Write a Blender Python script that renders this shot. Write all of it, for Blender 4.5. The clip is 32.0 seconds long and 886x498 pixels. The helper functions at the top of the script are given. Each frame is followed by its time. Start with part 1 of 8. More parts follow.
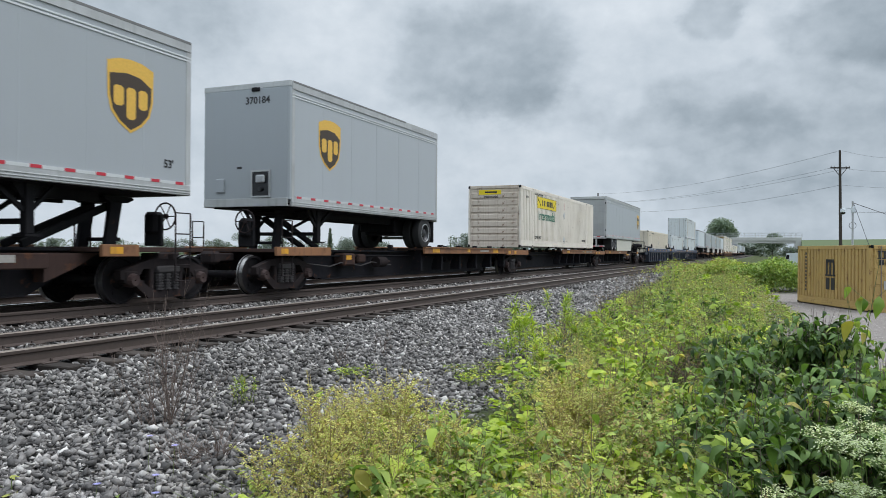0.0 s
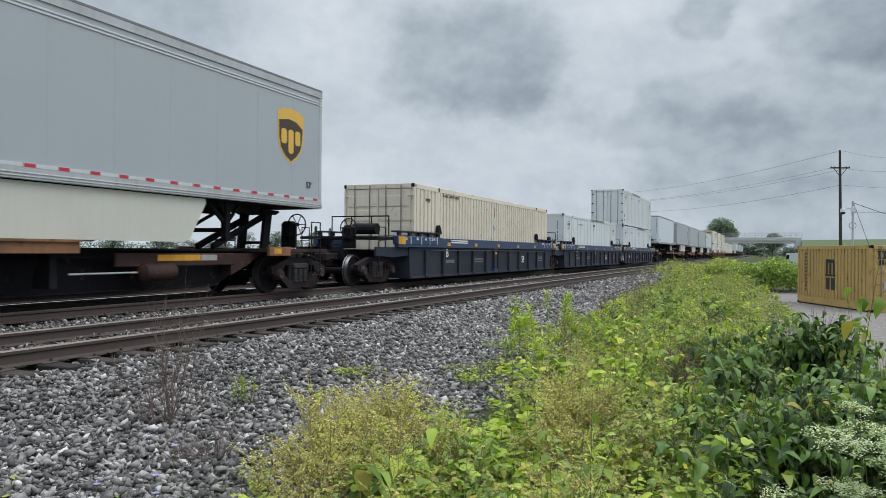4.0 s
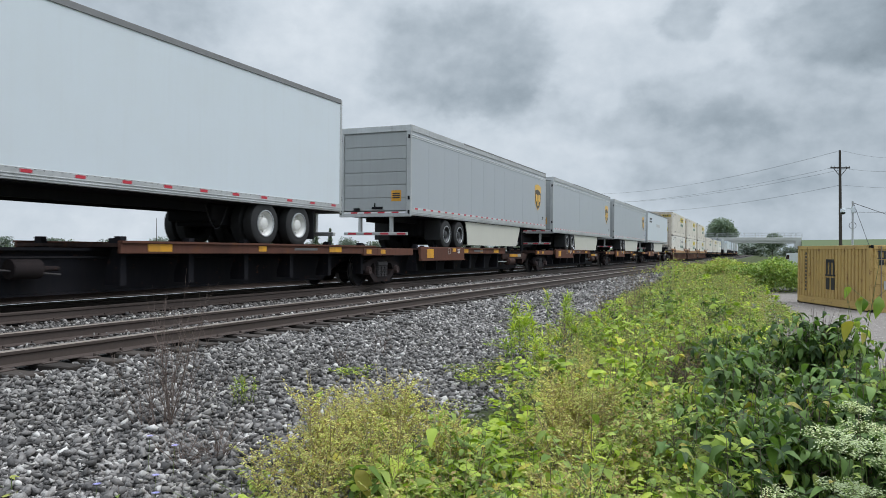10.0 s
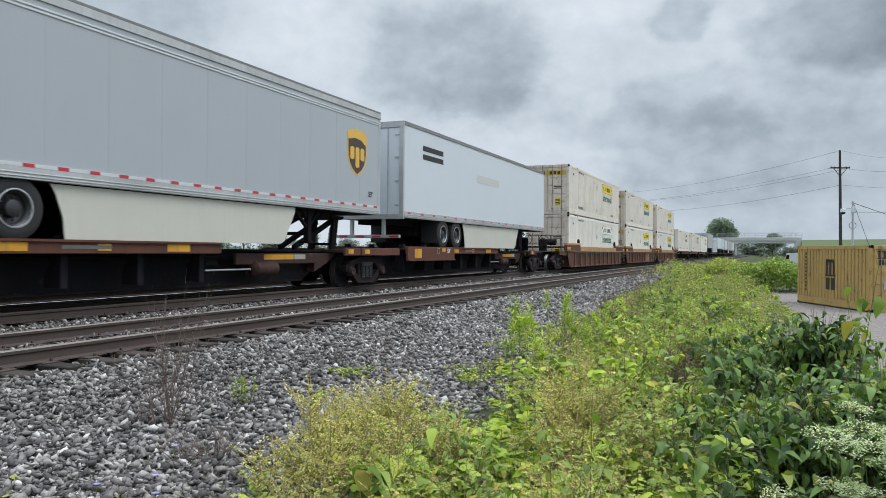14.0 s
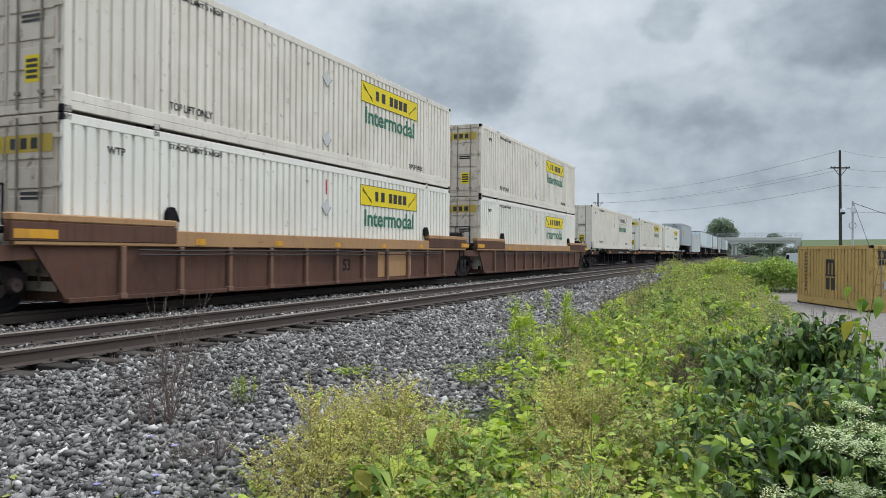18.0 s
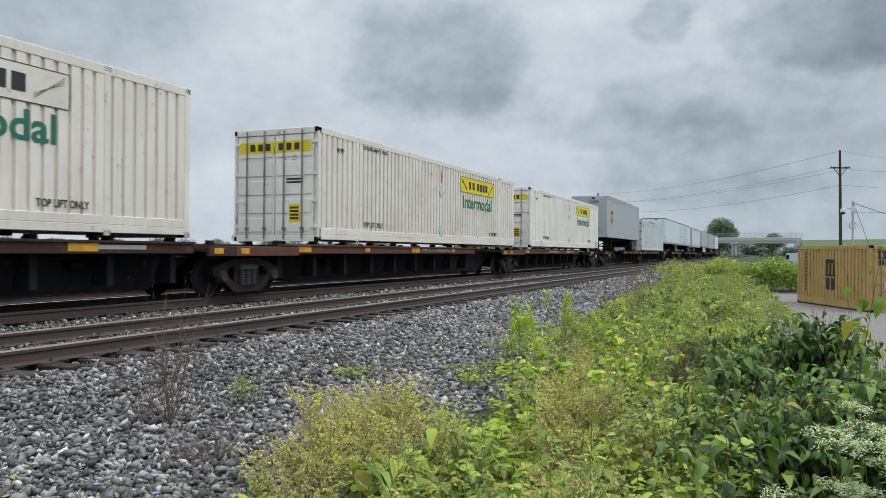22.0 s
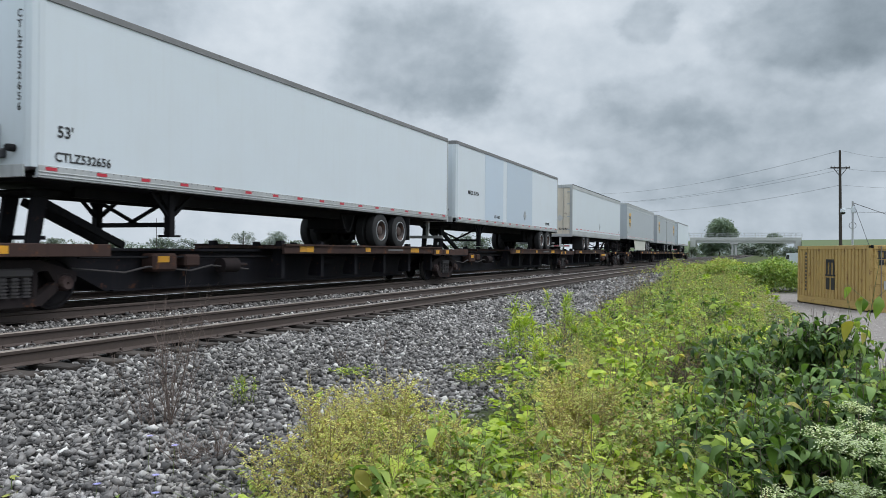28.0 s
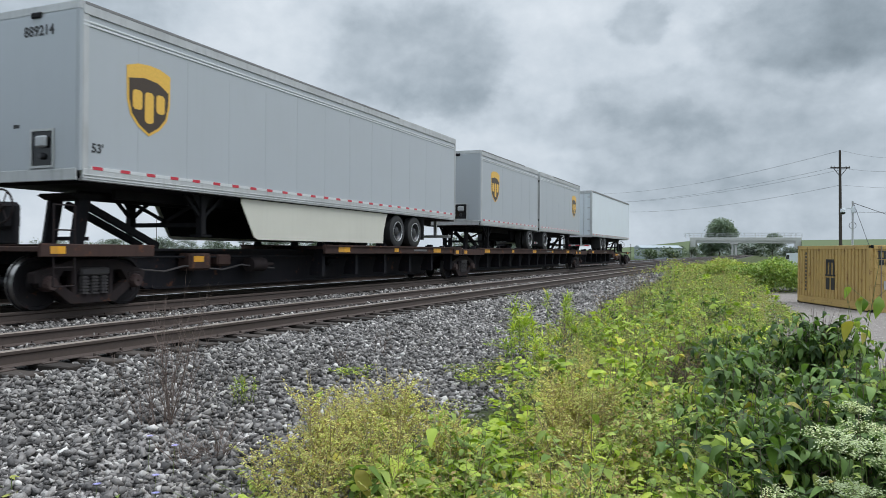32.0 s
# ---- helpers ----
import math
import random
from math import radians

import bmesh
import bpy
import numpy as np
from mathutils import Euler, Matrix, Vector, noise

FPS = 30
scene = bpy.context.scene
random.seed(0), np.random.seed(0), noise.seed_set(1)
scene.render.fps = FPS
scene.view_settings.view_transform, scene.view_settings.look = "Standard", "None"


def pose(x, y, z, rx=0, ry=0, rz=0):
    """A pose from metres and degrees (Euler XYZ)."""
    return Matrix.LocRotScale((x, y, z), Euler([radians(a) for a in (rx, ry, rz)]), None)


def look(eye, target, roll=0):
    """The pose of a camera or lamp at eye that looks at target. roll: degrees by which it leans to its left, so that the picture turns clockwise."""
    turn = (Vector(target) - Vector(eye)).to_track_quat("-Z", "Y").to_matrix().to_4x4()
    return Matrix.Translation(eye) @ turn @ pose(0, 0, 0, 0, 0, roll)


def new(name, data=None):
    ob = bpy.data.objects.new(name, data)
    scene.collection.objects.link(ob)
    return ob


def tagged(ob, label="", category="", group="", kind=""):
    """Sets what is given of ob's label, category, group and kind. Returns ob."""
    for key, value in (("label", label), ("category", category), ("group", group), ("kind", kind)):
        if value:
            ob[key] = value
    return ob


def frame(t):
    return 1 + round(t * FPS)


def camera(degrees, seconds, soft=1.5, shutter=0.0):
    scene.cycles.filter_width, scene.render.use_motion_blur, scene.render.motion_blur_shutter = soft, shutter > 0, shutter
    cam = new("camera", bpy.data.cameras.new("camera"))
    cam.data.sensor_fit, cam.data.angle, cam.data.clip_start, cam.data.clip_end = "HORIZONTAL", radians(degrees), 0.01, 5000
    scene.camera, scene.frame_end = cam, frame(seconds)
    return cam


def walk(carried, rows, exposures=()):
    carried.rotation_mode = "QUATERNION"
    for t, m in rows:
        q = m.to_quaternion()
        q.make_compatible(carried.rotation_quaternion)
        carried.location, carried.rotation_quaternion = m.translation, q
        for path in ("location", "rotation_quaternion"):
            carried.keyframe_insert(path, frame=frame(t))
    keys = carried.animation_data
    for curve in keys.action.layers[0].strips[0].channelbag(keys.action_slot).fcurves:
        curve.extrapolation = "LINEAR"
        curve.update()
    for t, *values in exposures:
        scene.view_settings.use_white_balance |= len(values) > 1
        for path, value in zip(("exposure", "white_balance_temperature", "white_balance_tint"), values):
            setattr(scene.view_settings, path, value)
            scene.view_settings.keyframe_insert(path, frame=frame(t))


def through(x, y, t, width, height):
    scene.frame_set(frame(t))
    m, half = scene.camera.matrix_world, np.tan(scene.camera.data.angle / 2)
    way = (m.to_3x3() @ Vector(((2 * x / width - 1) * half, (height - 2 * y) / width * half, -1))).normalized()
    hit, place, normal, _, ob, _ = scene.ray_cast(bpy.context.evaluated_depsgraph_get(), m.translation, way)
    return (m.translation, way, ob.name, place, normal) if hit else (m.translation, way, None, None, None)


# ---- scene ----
# one still camera beside a double-track line; x across the tracks, y along them, z = 0 at the rail heads
CLIP = 32.0
cam = camera(60.93, CLIP, soft=0.5, shutter=0.1)
EYE = (0.0, 0.0, 1.056)
VIEW = Matrix.Translation(EYE) @ pose(0, 0, 0, 90.173, 0, 23.04) @ pose(0, 0, 0, 0, 0, 0.438)
# the picture brightens and darkens a little with what passes
walk(cam, [(0.0, VIEW), (CLIP, VIEW)], exposures=[(0.0, 0.040), (2.0, -0.044), (7.0, -0.062), (8.0, -0.014), (9.0, 0.016), (11.0, 0.052), (13.0, 0.088), (14.5, 0.088), (17.0, 0.004), (19.0, -0.014), (21.0, -0.044), (24.0, -0.044), (25.0, -0.032), (28.0, 0.016), (30.0, 0.046), (CLIP, 0.058)])

# ---- light: a high overcast, brightest overhead, with a weak wide sun to the side ----
SUN_EL, SUN_AZ = 60.0, 65.0
sun = new("sun", bpy.data.lights.new("sun", "SUN"))
sun.data.energy, sun.data.angle, sun.data.color = 1.5, radians(35), (1.0, 0.985, 0.985)
sun.matrix_basis = look((40 * math.sin(radians(SUN_AZ)), 40 * math.cos(radians(SUN_AZ)), 69.3), (0, 0, 0))
world = bpy.data.worlds.new("overcast")
scene.world = world
world.use_nodes = True


def node(tree, kind, **settings):
    n = tree.nodes.new(kind)
    for key, value in settings.items():
        if key == "op":
            n.operation = value
        elif key == "blend":
            n.blend_type = value
        elif key == "kind":
            n.data_type = value
        else:
            n.inputs[key].default_value = value
    return n


def ramp(tree, source, stops, smooth=False):
    r = tree.nodes.new("ShaderNodeValToRGB")
    e = r.color_ramp.elements
    while len(e) < len(stops):
        e.new(0.5)
    for i, (p, c) in enumerate(stops):
        e[i].position = p
        e[i].color = (*c, 1) if len(c) == 3 else c
    if smooth:
        r.color_ramp.interpolation = "EASE"
    tree.links.new(source, r.inputs[0])
    return r.outputs[0]


def math_node(tree, op, a, b=None, clamp=False):
    n = tree.nodes.new("ShaderNodeMath")
    n.operation, n.use_clamp = op, clamp
    for i, v in enumerate((a, b)):
        if v is None:
            continue
        if isinstance(v, (int, float)):
            n.inputs[i].default_value = v
        else:
            tree.links.new(v, n.inputs[i])
    return n.outputs[0]


def mix_rgb(tree, fac, a, b, blend="MIX"):
    n = tree.nodes.new("ShaderNodeMix")
    n.data_type, n.blend_type = "RGBA", blend
    for slot, v in ((0, fac), (6, a), (7, b)):
        if isinstance(v, (int, float)):
            n.inputs[slot].default_value = v
        elif isinstance(v, (tuple, list)):
            n.inputs[slot].default_value = (*v[:3], 1)
        else:
            tree.links.new(v, n.inputs[slot])
    return n.outputs[2]


def build_world():
    t = world.node_tree
    t.nodes.clear()
    out = t.nodes.new("ShaderNodeOutputWorld")
    bg = t.nodes.new("ShaderNodeBackground")
    sky = t.nodes.new("ShaderNodeTexSky")
    sky.sky_type, sky.sun_disc = "NISHITA", False
    sky.sun_elevation, sky.sun_rotation = radians(SUN_EL), radians(SUN_AZ)
    co = t.nodes.new("ShaderNodeTexCoord")
    sep = t.nodes.new("ShaderNodeSeparateXYZ")
    t.links.new(co.outputs["Generated"], sep.inputs[0])
    grad = ramp(t, sep.outputs[2], [(0.0, (0.4, 0.46, 0.51)), (0.12, (0.48, 0.56, 0.625)), (0.35, (0.9, 1.02, 1.13)), (1.0, (1.98, 2.2, 2.43))])
    nz = node(t, "ShaderNodeTexNoise", Scale=3.2, Detail=5.0, Roughness=0.55)
    t.links.new(co.outputs["Generated"], nz.inputs["Vector"])
    cl = ramp(t, nz.outputs[0], [(0.3, (0.72, 0.74, 0.76)), (0.7, (1.15, 1.14, 1.13))])
    grey = mix_rgb(t, 1.0, grad, cl, "MULTIPLY")
    part_sky = mix_rgb(t, 1.0, sky.outputs[0], (0.1, 0.1, 0.1), "MULTIPLY")
    t.links.new(mix_rgb(t, 0.9, part_sky, grey), bg.inputs[0])
    bg.inputs[1].default_value = 1.0
    t.links.new(bg.outputs[0], out.inputs[0])


build_world()

# ---- materials ----
MATS = {}


def shader(name):
    m = bpy.data.materials.new(name)
    m.use_nodes = True
    t = m.node_tree
    b = t.nodes["Principled BSDF"]
    return m, t, b


def bump(t, b, height, strength=0.3, distance=0.01):
    n = t.nodes.new("ShaderNodeBump")
    n.inputs["Strength"].default_value, n.inputs["Distance"].default_value = strength, distance
    t.links.new(height, n.inputs["Height"])
    t.links.new(n.outputs[0], b.inputs["Normal"])


def coords(t, scale=(1, 1, 1)):
    co = t.nodes.new("ShaderNodeTexCoord")
    mp = t.nodes.new("ShaderNodeMapping")
    mp.inputs["Scale"].default_value = scale
    t.links.new(co.outputs["Object"], mp.inputs[0])
    return mp.outputs[0]


def paint(name, color, rough=0.45, dirt=0.25, grime=(0.16, 0.13, 0.1), metal=0.0, streak=True, rust=0.0, spread=0.06, gloss=0.35):
    """Weathered paint: fine speckle, broad stains, vertical run marks and, where asked, rust."""
    m, t, b = shader(name)
    fine = node(t, "ShaderNodeTexNoise", Scale=38.0, Detail=4.0)
    broad = node(t, "ShaderNodeTexNoise", Scale=0.9, Detail=6.0, Roughness=0.6)
    runs = node(t, "ShaderNodeTexNoise", Scale=1.0, Detail=5.0, Roughness=0.65)
    t.links.new(coords(t), fine.inputs["Vector"])
    t.links.new(coords(t), broad.inputs["Vector"])
    t.links.new(coords(t, (9, 9, 0.45)), runs.inputs["Vector"])
    info = t.nodes.new("ShaderNodeObjectInfo")
    lo = tuple(max(0, c * (1 - spread)) for c in color)
    hi = tuple(min(1, c * (1 + spread)) for c in color)
    base = mix_rgb(t, info.outputs["Random"], lo, hi)
    base = mix_rgb(t, math_node(t, "MULTIPLY", fine.outputs[0], 0.12), base, tuple(c * 0.75 for c in color))
    stain = ramp(t, broad.outputs[0], [(0.42, (0, 0, 0)), (0.78, (1, 1, 1))])
    base = mix_rgb(t, math_node(t, "MULTIPLY", stain, dirt), base, grime)
    if streak:
        run = ramp(t, runs.outputs[0], [(0.5, (0, 0, 0)), (0.75, (1, 1, 1))])
        base = mix_rgb(t, math_node(t, "MULTIPLY", run, dirt * 0.8), base, grime)
    if rust:
        spots = node(t, "ShaderNodeTexNoise", Scale=3.5, Detail=8.0, Roughness=0.7)
        t.links.new(coords(t), spots.inputs["Vector"])
        rr = ramp(t, spots.outputs[0], [(0.62 - rust * 0.2, (0, 0, 0)), (0.72 - rust * 0.2, (1, 1, 1))])
        base = mix_rgb(t, math_node(t, "MULTIPLY", rr, 0.85), base, (0.13, 0.055, 0.028))
    t.links.new(base, b.inputs["Base Color"])
    b.inputs["Roughness"].default_value, b.inputs["Metallic"].default_value = rough, metal
    b.inputs["Specular IOR Level"].default_value = gloss
    bump(t, b, fine.outputs[0], 0.08, 0.004)
    MATS[name] = m
    return m


def plain(name, color, rough=0.6, metal=0.0):
    m, t, b = shader(name)
    fine = node(t, "ShaderNodeTexNoise", Scale=25.0, Detail=4.0)
    t.links.new(coords(t), fine.inputs["Vector"])
    t.links.new(mix_rgb(t, fine.outputs[0], tuple(c * 0.78 for c in color), tuple(min(1, c * 1.18) for c in color)), b.inputs["Base Color"])
    b.inputs["Roughness"].default_value, b.inputs["Metallic"].default_value = rough, metal
    MATS[name] = m
    return m


paint("trailer_grey", (0.385, 0.412, 0.435), 0.38, 0.1, (0.3, 0.3, 0.29))
paint("trailer_white", (0.62, 0.67, 0.705), 0.35, 0.13, (0.5, 0.49, 0.46))
paint("box_white", (0.77, 0.715, 0.63), 0.5, 0.38, (0.42, 0.35, 0.27), rust=0.05)
paint("box_cream", (0.82, 0.79, 0.72), 0.5, 0.3, (0.48, 0.42, 0.33), rust=0.03)
paint("box_clean", (0.64, 0.675, 0.68), 0.45, 0.25, (0.46, 0.43, 0.38), rust=0.035)
paint("box_tan", (0.71, 0.64, 0.52), 0.5, 0.22, (0.4, 0.32, 0.22), rust=0.06)
paint("door_beige", (0.6, 0.53, 0.45), 0.55, 0.6, (0.28, 0.19, 0.13), rust=0.16)
paint("door_grey", (0.36, 0.375, 0.375), 0.5, 0.3, (0.25, 0.245, 0.235))
paint("alloy", (0.5, 0.51, 0.51), 0.45, 0.35, (0.16, 0.15, 0.14), metal=0.35)
paint("skirt_cream", (0.56, 0.55, 0.48), 0.5, 0.18, (0.4, 0.38, 0.33))
paint("chassis_black", (0.011, 0.011, 0.013), 0.75, 0.4, (0.034, 0.03, 0.03), gloss=0.12)
paint("sill_brown", (0.0125, 0.0125, 0.0165), 0.75, 0.5, (0.03, 0.024, 0.024), rust=0.05, gloss=0.15)
paint("deck_brown", (0.06, 0.037, 0.032), 0.75, 0.55, (0.026, 0.019, 0.018), rust=0.3, gloss=0.12)
paint("deck_rust", (0.135, 0.06, 0.042), 0.7, 0.6, (0.05, 0.03, 0.026), rust=0.25, gloss=0.12)
paint("deck_orange", (0.27, 0.125, 0.058), 0.65, 0.6, (0.07, 0.043, 0.032), rust=0.3)
paint("well_brown", (0.125, 0.066, 0.049), 0.7, 0.75, (0.045, 0.029, 0.025), rust=0.28, gloss=0.1)
# rib paint: the wall brown lightened, as its faces catch more light
paint("rib_brown_lit", (0.215, 0.125, 0.088), 0.7, 0.6, (0.09, 0.055, 0.042), rust=0.2, gloss=0.1)
paint("door_cream", (0.68, 0.62, 0.52), 0.55, 0.3, (0.4, 0.3, 0.2), rust=0.07)
paint("roof_grey", (0.2, 0.2, 0.2), 0.5, 0.3, (0.1, 0.1, 0.1))
paint("patch_white", (0.49, 0.57, 0.65), 0.35, 0.1, (0.45, 0.45, 0.44))
paint("well_orange", (0.43, 0.245, 0.115), 0.6, 0.4, (0.2, 0.12, 0.07), rust=0.12)
paint("well_blue", (0.026, 0.05, 0.12), 0.5, 0.5, (0.05, 0.055, 0.07), rust=0.03)
paint("well_dark", (0.03, 0.037, 0.053), 0.6, 0.65, (0.054, 0.053, 0.056), rust=0.08, gloss=0.1)
paint("truck_iron", (0.022, 0.018, 0.019), 0.85, 0.55, (0.042, 0.03, 0.028), rust=0.12, gloss=0.12)
paint("wheel_iron", (0.013, 0.012, 0.014), 0.75, 0.5, (0.026, 0.02, 0.019), rust=0.06, gloss=0.15)
paint("rim_dark", (0.06, 0.045, 0.042), 0.6, 0.5, (0.11, 0.06, 0.045), rust=0.2)
paint("bearing_red", (0.038, 0.022, 0.021), 0.7, 0.5, (0.07, 0.045, 0.04), rust=0.1)
paint("spring_grey", (0.05, 0.045, 0.047), 0.7, 0.5, (0.05, 0.045, 0.04))
paint("box_ochre", (0.46, 0.315, 0.11), 0.6, 0.5, (0.27, 0.17, 0.08), rust=0.2)
paint("ochre_dark", (0.2, 0.1, 0.04), 0.6, 0.4, (0.1, 0.05, 0.03), rust=0.3)
paint("marker_yellow", (0.7, 0.34, 0.025), 0.55, 0.55, (0.24, 0.13, 0.06))
paint("sign_yellow", (0.78, 0.6, 0.01), 0.5, 0.2, (0.5, 0.4, 0.12))
paint("sign_dull", (0.5, 0.36, 0.045), 0.55, 0.5, (0.3, 0.22, 0.12))
paint("ink_red_faded", (0.17, 0.075, 0.06), 0.7, 0.4, (0.07, 0.055, 0.05))
paint("trim_pale", (0.6, 0.62, 0.62), 0.4, 0.2, (0.4, 0.4, 0.4), metal=0.2)
paint("rod_brown", (0.22, 0.19, 0.16), 0.6, 0.5, (0.12, 0.08, 0.06), rust=0.2)
paint("lot_stone", (0.36, 0.34, 0.32), 0.9, 0.5, (0.2, 0.19, 0.18), streak=False, spread=0.5)
paint("shed_grey", (0.34, 0.39, 0.42), 0.6, 0.3, (0.25, 0.25, 0.24))
paint("notice_blue", (0.06, 0.2, 0.42), 0.5, 0.3, (0.2, 0.25, 0.3))
paint("concrete", (0.52, 0.52, 0.5), 0.85, 0.25, (0.3, 0.29, 0.27))
paint("pole_wood", (0.045, 0.038, 0.033), 0.85, 0.3, (0.09, 0.075, 0.06))
paint("galvanised", (0.45, 0.46, 0.47), 0.45, 0.2, (0.25, 0.25, 0.25), metal=0.5)
plain("rubber", (0.02, 0.02, 0.021), 0.8)
plain("rim_steel", (0.05, 0.05, 0.054), 0.4, 0.5)
plain("rim_white", (0.7, 0.69, 0.66), 0.5)
plain("tape_red", (0.5, 0.03, 0.05), 0.35)
plain("tape_white", (0.75, 0.75, 0.75), 0.4)
plain("ink", (0.02, 0.02, 0.022), 0.6)
plain("ink_green", (0.012, 0.14, 0.085), 0.55)
plain("ink_white", (0.75, 0.74, 0.72), 0.6)
plain("ink_faded", (0.36, 0.34, 0.31), 0.7)
plain("ink_dim", (0.13, 0.125, 0.125), 0.7)
plain("shield_brown", (0.05, 0.032, 0.02), 0.45)
plain("shield_gold", (0.72, 0.43, 0.07), 0.45)
plain("wheel_tread", (0.32, 0.31, 0.3), 0.3, 0.9)
plain("placard", (0.55, 0.55, 0.54), 0.6)
plain("wire", (0.05, 0.05, 0.055), 0.6)
plain("lens_black", (0.01, 0.01, 0.012), 0.15)
M = MATS

# ---- mesh building ----
SIDES = ((-1, 1), (1, 1), (1, -1), (-1, -1))


class Shape:
    """Collects vertices and faces of one mesh."""

    def __init__(self):
        self.v, self.f = [], []

    def add(self, verts, faces):
        k = len(self.v)
        self.v.extend(verts)
        self.f.extend([tuple(i + k for i in f) for f in faces])
        return self

    def box(self, x0, x1, y0, y1, z0, z1, c=0.0):
        if c <= 0:
            v = [(x, y, z) for x in (x0, x1) for y in (y0, y1) for z in (z0, z1)]
            return self.add(v, [(0, 1, 3, 2), (4, 6, 7, 5), (0, 4, 5, 1), (2, 3, 7, 6), (0, 2, 6, 4), (1, 5, 7, 3)])
        c = min(c, 0.45 * min(abs(x1 - x0), abs(y1 - y0), abs(z1 - z0)))
        v, idx = [], {}
        lo, hi = (x0, y0, z0), (x1, y1, z1)
        for a in (0, 1):
            for b in (0, 1):
                for d in (0, 1):
                    corner = [(lo, hi)[s][i] for i, s in enumerate((a, b, d))]
                    for axis in range(3):
                        p = list(corner)
                        for i, s in enumerate((a, b, d)):
                            if i != axis:
                                p[i] += c if s == 0 else -c
                        idx[a, b, d, axis] = len(v)
                        v.append(tuple(p))
        f = []
        for axis in range(3):
            u, w = [i for i in range(3) if i != axis]
            for s in (0, 1):
                quad = []
                for a, b in ((0, 0), (1, 0), (1, 1), (0, 1)):
                    k = [0, 0, 0]
                    k[axis], k[u], k[w] = s, a, b
                    quad.append(idx[(*k, axis)])
                f.append(tuple(quad if s else quad[::-1]))
            for a in (0, 1):
                for b in (0, 1):
                    e = []
                    for s in (0, 1):
                        k = [0, 0, 0]
                        k[axis], k[u], k[w] = s, a, b
                        e.append((idx[(*k, u)], idx[(*k, w)]))
                    f.append((e[0][0], e[0][1], e[1][1], e[1][0]))
        for a in (0, 1):
            for b in (0, 1):
                for d in (0, 1):
                    f.append((idx[a, b, d, 0], idx[a, b, d, 1], idx[a, b, d, 2]))
        return self.add(v, f)

    def tube(self, p0, p1, r0, r1=None, n=8, caps=True):
        r1 = r0 if r1 is None else r1
        p0, p1 = Vector(p0), Vector(p1)
        d = (p1 - p0).normalized()
        a = d.orthogonal().normalized()
        b = d.cross(a)
        v = []
        for p, r in ((p0, r0), (p1, r1)):
            for i in range(n):
                w = 2 * math.pi * i / n
                v.append(tuple(p + a * (r * math.cos(w)) + b * (r * math.sin(w))))
        f = [(i, (i + 1) % n, n + (i + 1) % n, n + i) for i in range(n)]
        if caps:
            f += [tuple(range(n))[::-1], tuple(range(n, 2 * n))]
        return self.add(v, f)

    def hose(self, pts, r, n=6):
        """One bent tube along a line of points."""
        v, f = [], []
        for i, p in enumerate(pts):
            d = (Vector(pts[min(i + 1, len(pts) - 1)]) - Vector(pts[max(i - 1, 0)])).normalized()
            a = d.cross(Vector((0.21, 0.13, 0.97))).normalized()
            b = d.cross(a)
            for k in range(n):
                w = 2 * math.pi * k / n
                v.append(tuple(Vector(p) + a * (r * math.cos(w)) + b * (r * math.sin(w))))
        for i in range(len(pts) - 1):
            for k in range(n):
                f.append((i * n + k, i * n + (k + 1) % n, (i + 1) * n + (k + 1) % n, (i + 1) * n + k))
        return self.add(v, f)

    def lathe(self, profile, n=20, axis=0, at=(0, 0, 0)):
        """profile: (along, radius) pairs turned round an axis."""
        v = []
        for s, r in profile:
            for i in range(n):
                w = 2 * math.pi * i / n
                c = [0, 0, 0]
                c[axis] = s
                c[(axis + 1) % 3] = r * math.cos(w)
                c[(axis + 2) % 3] = r * math.sin(w)
                v.append((c[0] + at[0], c[1] + at[1], c[2] + at[2]))
        f = []
        for k in range(len(profile) - 1):
            for i in range(n):
                j = (i + 1) % n
                f.append((k * n + i, k * n + j, (k + 1) * n + j, (k + 1) * n + i))
        return self.add(v, f)

    def prism(self, outline, x0, x1, axis=0):
        """An outline in the other two axes, drawn out along one axis."""
        n = len(outline)
        v = []
        for x in (x0, x1):
            for a, b in outline:
                c = [0, 0, 0]
                c[axis], c[(axis + 1) % 3], c[(axis + 2) % 3] = x, a, b
                v.append(tuple(c))
        f = [(i, (i + 1) % n, n + (i + 1) % n, n + i) for i in range(n)]
        return self.add(v, f + [tuple(range(n))[::-1], tuple(range(n, 2 * n))])

    def beam(self, p0, p1, w, h):
        """A square bar between two points."""
        p0, p1 = Vector(p0), Vector(p1)
        d = (p1 - p0).normalized()
        a = d.cross(Vector((0, 0, 1)))
        a = Vector((1, 0, 0)) if a.length < 1e-3 else a.normalized()
        b = a.cross(d).normalized()
        v = [tuple(p + a * (s * w / 2) + b * (t * h / 2)) for p in (p0, p1) for s, t in SIDES]
        return self.add(v, [(0, 1, 5, 4), (1, 2, 6, 5), (2, 3, 7, 6), (3, 0, 4, 7), (3, 2, 1, 0), (4, 5, 6, 7)])

    def mesh(self, name, smooth=False):
        me = bpy.data.meshes.new(name)
        me.from_pydata(self.v, [], self.f)
        bm = bmesh.new()
        bm.from_mesh(me)
        bmesh.ops.recalc_face_normals(bm, faces=bm.faces)
        bm.to_mesh(me)
        bm.free()
        if smooth:
            me.polygons.foreach_set("use_smooth", [True] * len(me.polygons))
            me.set_sharp_from_angle(angle=radians(40))
        me.update()
        return me


